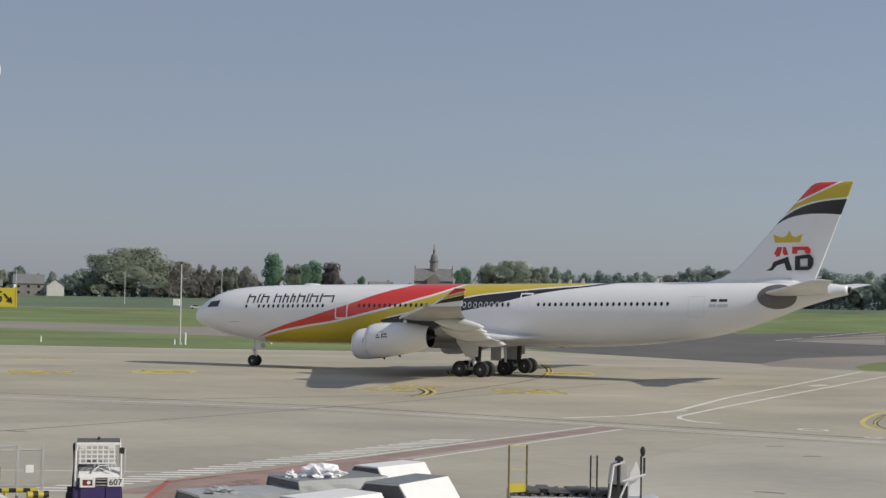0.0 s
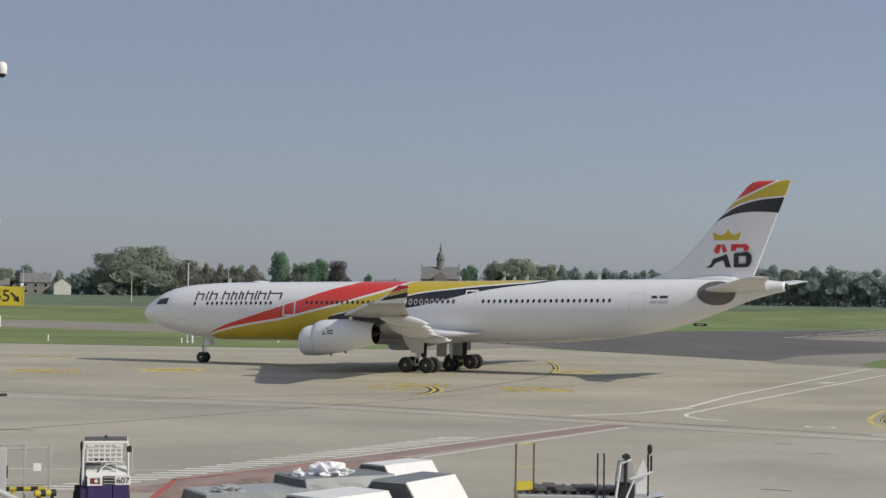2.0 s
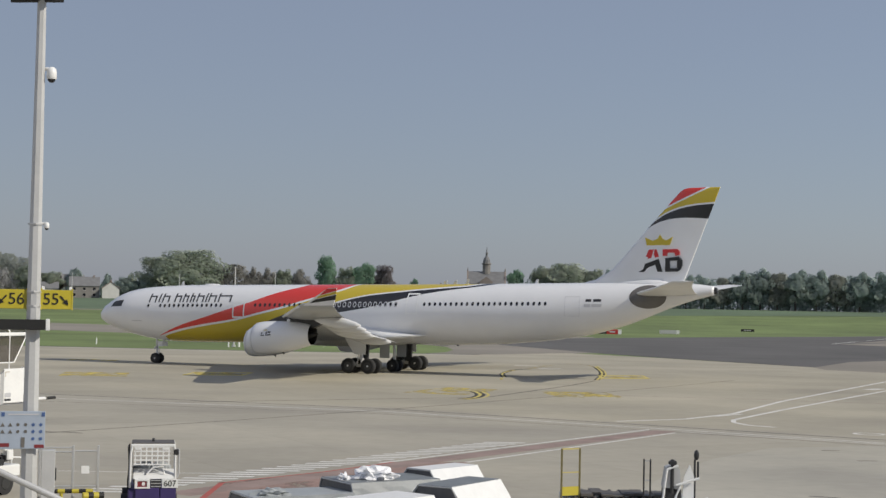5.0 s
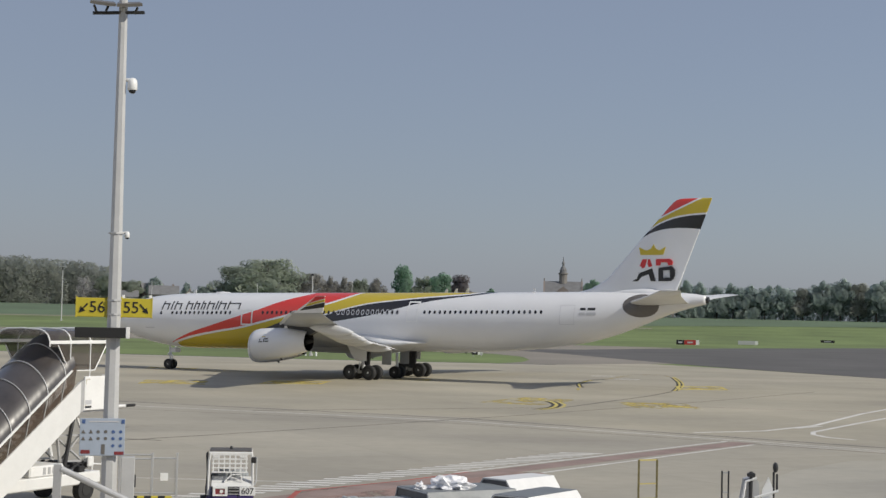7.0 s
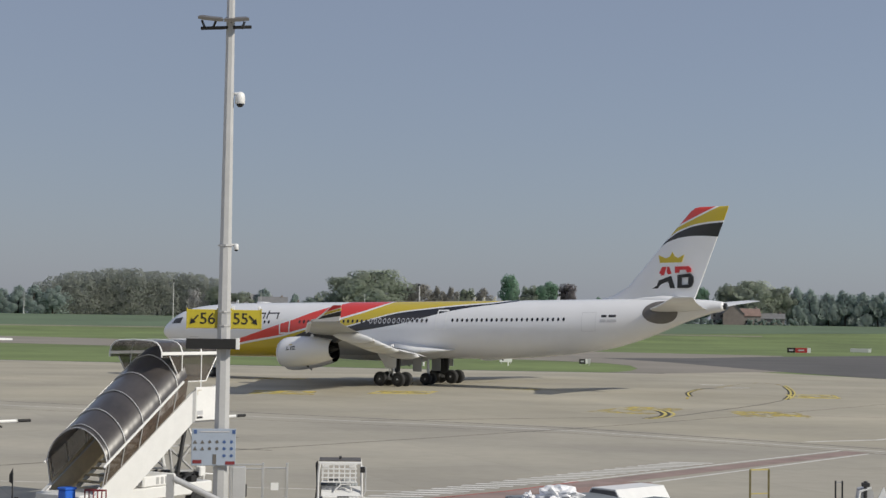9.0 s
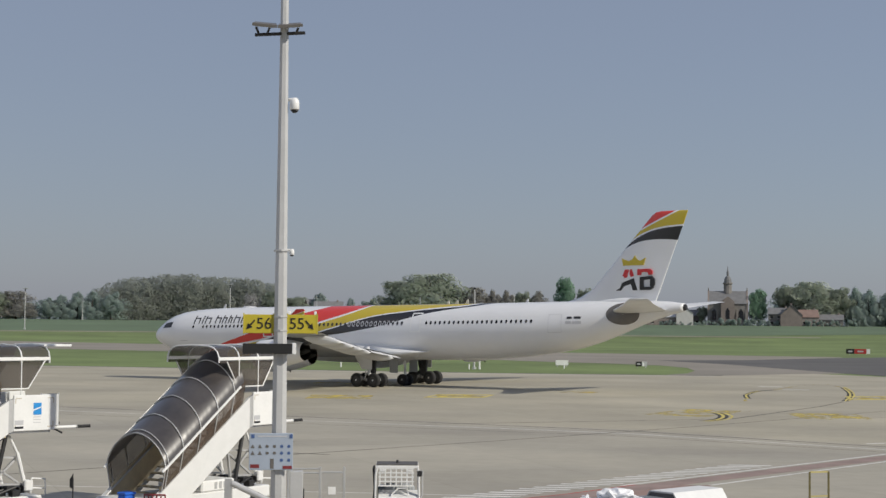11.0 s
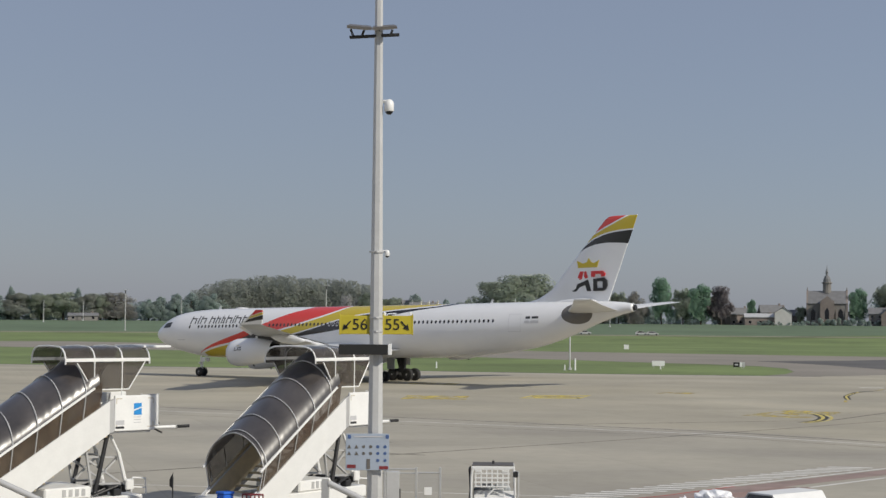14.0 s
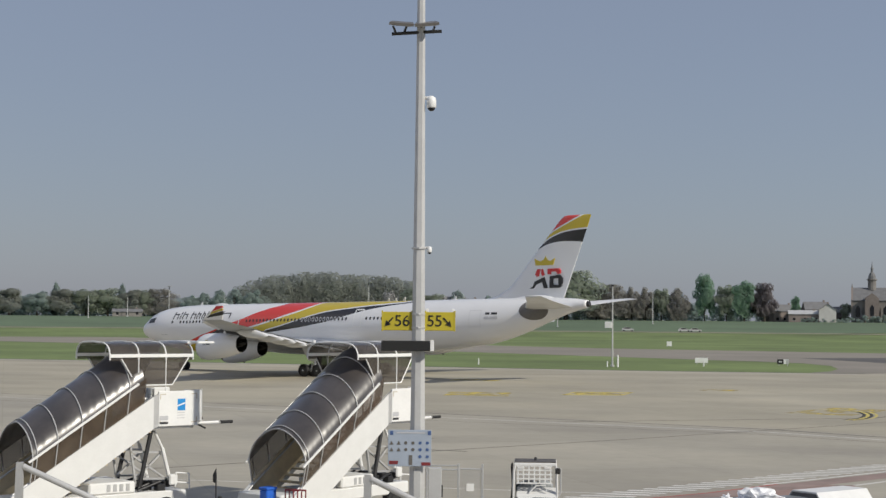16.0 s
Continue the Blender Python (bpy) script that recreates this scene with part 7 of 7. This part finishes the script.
for u, r, w, d, h, rh, turn, wall, roof, lab in (
        (-0.0465, 780, 15, 8, 4.2, 1.4, 4, "brick", "galv_light", "low brick house with a pale metal roof"),
        (-0.0325, 778, 6.5, 8, 6.2, 2.6, 90, "render", "slate", "pale rendered gabled house with a slate roof"),
        (-0.0395, 800, 12, 8, 6.5, 3.4, 12, "brick", "slate", "brick house with a dark slate roof"),
        (-0.0285, 806, 10, 7, 5.0, 2.6, -10, "brick", "slate", "small brick house with a slate roof"),
        (-0.0600, 806, 11, 8, 5.5, 3.0, 20, "brick", "slate", "brick house half hidden by trees"),
        (-0.0660, 812, 9, 8, 6.0, 3.2, 70, "stone", "slate", "grey house behind the copper tree"),
        (0.0250, 782, 10, 8, 6.0, 2.6, 0, "stone", "slate", "grey village house beside the church"),
        (0.0325, 776, 9, 10, 5.5, 4.6, 90, "brick", "slate", "brick gabled house with a steep roof"),
        (0.0425, 780, 9, 8, 4.6, 3.2, 10, "stone", "red_tile", "grey house with a red tiled roof"),
        (0.0560, 784, 12, 8, 3.4, 2.2, 0, "stone", "slate", "low grey house with a slate roof"),
        (-0.2620, 780, 14, 9, 6.0, 4.0, 0, "stone", "slate", "grey house with a dark roof by the field"),
        (-0.2450, 776, 8, 8, 5.0, 3.0, 90, "render", "red_tile", "pale gabled house by the field"),
        (-0.2700, 800, 12, 8, 7.0, 4.2, 25, "brick", "slate", "brick house among trees"),
        (-0.2870, 790, 12, 8, 4.5, 2.8, 0, "render", "slate", "pale low house among trees"),
        (-0.5050, 780, 14, 8, 2.6, 1.0, 0, "stone", "slate", "long low grey building before the trees")):
    make_house(u, r, w, d, h, rh, turn, wall, roof, lab, windows=3 if w > 9 else 2)


def make_church():
    u, r = -0.0061, 790.0
    x, y = r * u, r
    c = thing("church", "grey-brown village church with a small domed bell turret", "church", pose(x, y, relief(x, y) - 0.3, 0, 0, 0.3))
    bm = BM()
    box(bm, (-9.3, 0, 0), (9.3, 14, 11.0))
    part("nave_wall", bm, M["stone"], c)
    for s in (1, -1):
        bm = BM()
        prism(bm, [(-9.3, 7 - s * 7.4, 10.8), (9.3, 7 - s * 7.4, 10.8), (9.3, 7, 17.0), (-9.3, 7, 17.0)], (0, 0, 0.3))
        part("roof", bm, M["slate"], c)
        bm = BM()
        prism(bm, [(s * 9.4 - 0.4, -0.2, 0), (s * 9.4 - 0.4, 14.2, 0), (s * 9.4 - 0.4, 14.2, 11.3), (s * 9.4 - 0.4, 7, 17.6), (s * 9.4 - 0.4, -0.2, 11.3)], (0.8, 0, 0))
        gable = part("gable", bm, M["brick"], c)
        bm = BM()
        tube(bm, (s * 9.4, 7, 17.4), (s * 9.4, 7, 19.0), 0.35, 0.15)
        part("finial", bm, M["stone"], gable)
    # porch wing, a lighter projecting bay
    bm = BM()
    box(bm, (-3.2, -4.0, 0), (3.2, 0.5, 12.0))
    prism(bm, [(-3.2, -4.0, 12.0), (3.2, -4.0, 12.0), (0, -4.0, 14.6)], (0, 9, 0))
    part("transept", bm, M["brick"], c)
    for xx in (-6.6, 6.4):
        bm = BM()
        prism(bm, [(xx - 1.1, -0.12, 3.0), (xx + 1.1, -0.12, 3.0), (xx + 1.1, -0.12, 7.0), (xx, -0.12, 8.6), (xx - 1.1, -0.12, 7.0)], (0, 0.3, 0))
        part("window", bm, M["dark_glass"], c)
    bm = BM()
    prism(bm, [(-0.9, -4.12, 3.5), (0.9, -4.12, 3.5), (0.9, -4.12, 7.5), (0, -4.12, 9.0), (-0.9, -4.12, 7.5)], (0, 0.3, 0))
    part("window", bm, M["dark_glass"], c)
    for xx in (-9.2, -5.0, 4.6, 9.0):
        bm = BM()
        prism(bm, [(xx - 0.5, -1.2, 0), (xx - 0.5, 0.1, 0), (xx - 0.5, 0.1, 9.0)], (1.0, 0, 0))
        part("buttress", bm, M["stone"], c)
    def drum(name, prof, m, n=10):
        bm = BM()
        loft(bm, [[Vector((q * math.cos(2 * math.pi * i / n), 7 + q * math.sin(2 * math.pi * i / n), z)) for i in range(n)] for z, q in prof])
        part(name, bm, M[m], c)
    drum("turret", ((16.0, 2.0), (20.8, 2.0), (20.9, 2.5), (21.5, 2.5)), "stone")
    drum("dome", ((21.5, 1.9), (23.0, 1.75), (24.3, 1.2), (24.9, 0.6)), "slate")
    drum("lantern", ((24.9, 0.6), (26.4, 0.6), (26.5, 0.8), (27.4, 0.3), (29.8, 0.08)), "slate", 8)


make_church()
# white cars parked along the track
for u, r in ((-0.1558, 600), (-0.1201, 600), (-0.1131, 600), (-0.5588, 770)):
    x, y = u * r, r
    v = thing("parked_car", "pale grey car parked on the far track", "car", pose(x, y, relief(x, y) + 0.05, 0, 0, 8), "parked cars")
    bm = BM()
    prism(bm, [(-2.3, -0.9, 0.35), (2.3, -0.9, 0.35), (2.3, -0.9, 0.85), (1.3, -0.9, 1.0), (0.6, -0.9, 1.55), (-1.4, -0.9, 1.55), (-2.2, -0.9, 1.0)], (0, 1.8, 0))
    part("body", bm, M["galv_light"], v)
    bm = BM()
    prism(bm, [(-1.5, -0.92, 1.02), (1.1, -0.92, 1.02), (0.55, -0.92, 1.45), (-1.25, -0.92, 1.45)], (0, 1.84, 0))
    part("window", bm, M["dark_glass"], v)
    for xx in (-1.5, 1.5):
        bm = BM()
        tube(bm, (xx, -0.91, 0.32), (xx, 0.91, 0.32), 0.32, n=12)
        part("wheel", bm, M["rubber"], v)

# the models of the trees are used up by their copies
for t in PROTO.values():
    for o in (*t.children, t):
        bpy.data.objects.remove(o)

# ---- terrace under the camera and the terminal wall behind it ----
bm = BM()
box(bm, (-14, -9, 4.6), (14, 0.6, 4.9), 0.05)
tagged(part("terrace", bm, M["concrete"]), "concrete viewing terrace", "terrace", kind="structure")
bm = BM()
box(bm, (-40, -10, 0), (40, -9, 11))
tagged(part("wall_terminal", bm, M["render"]), "pale terminal wall behind the terrace", "wall", kind="structure")


# ---- what moves ----
def motions():
    ts = [r[0] for r in TAXI]
    walk(airliner, [(t, pose(x, y, 0, 0, 0, h)) for t, x, y, h in TAXI])
    steps = [i * 0.1 for i in range(161)]
    px = np.interp(steps, ts, [r[1] for r in TAXI])
    py = np.interp(steps, ts, [r[2] for r in TAXI])
    run = np.concatenate([[0], np.cumsum(np.hypot(np.diff(px), np.diff(py)))])
    for wheel, x, y, r in WHEELS:
        walk(wheel, [(t, pose(x, y, r, 0, math.degrees(s / r), 0)) for t, s in zip(steps, run)])


motions()
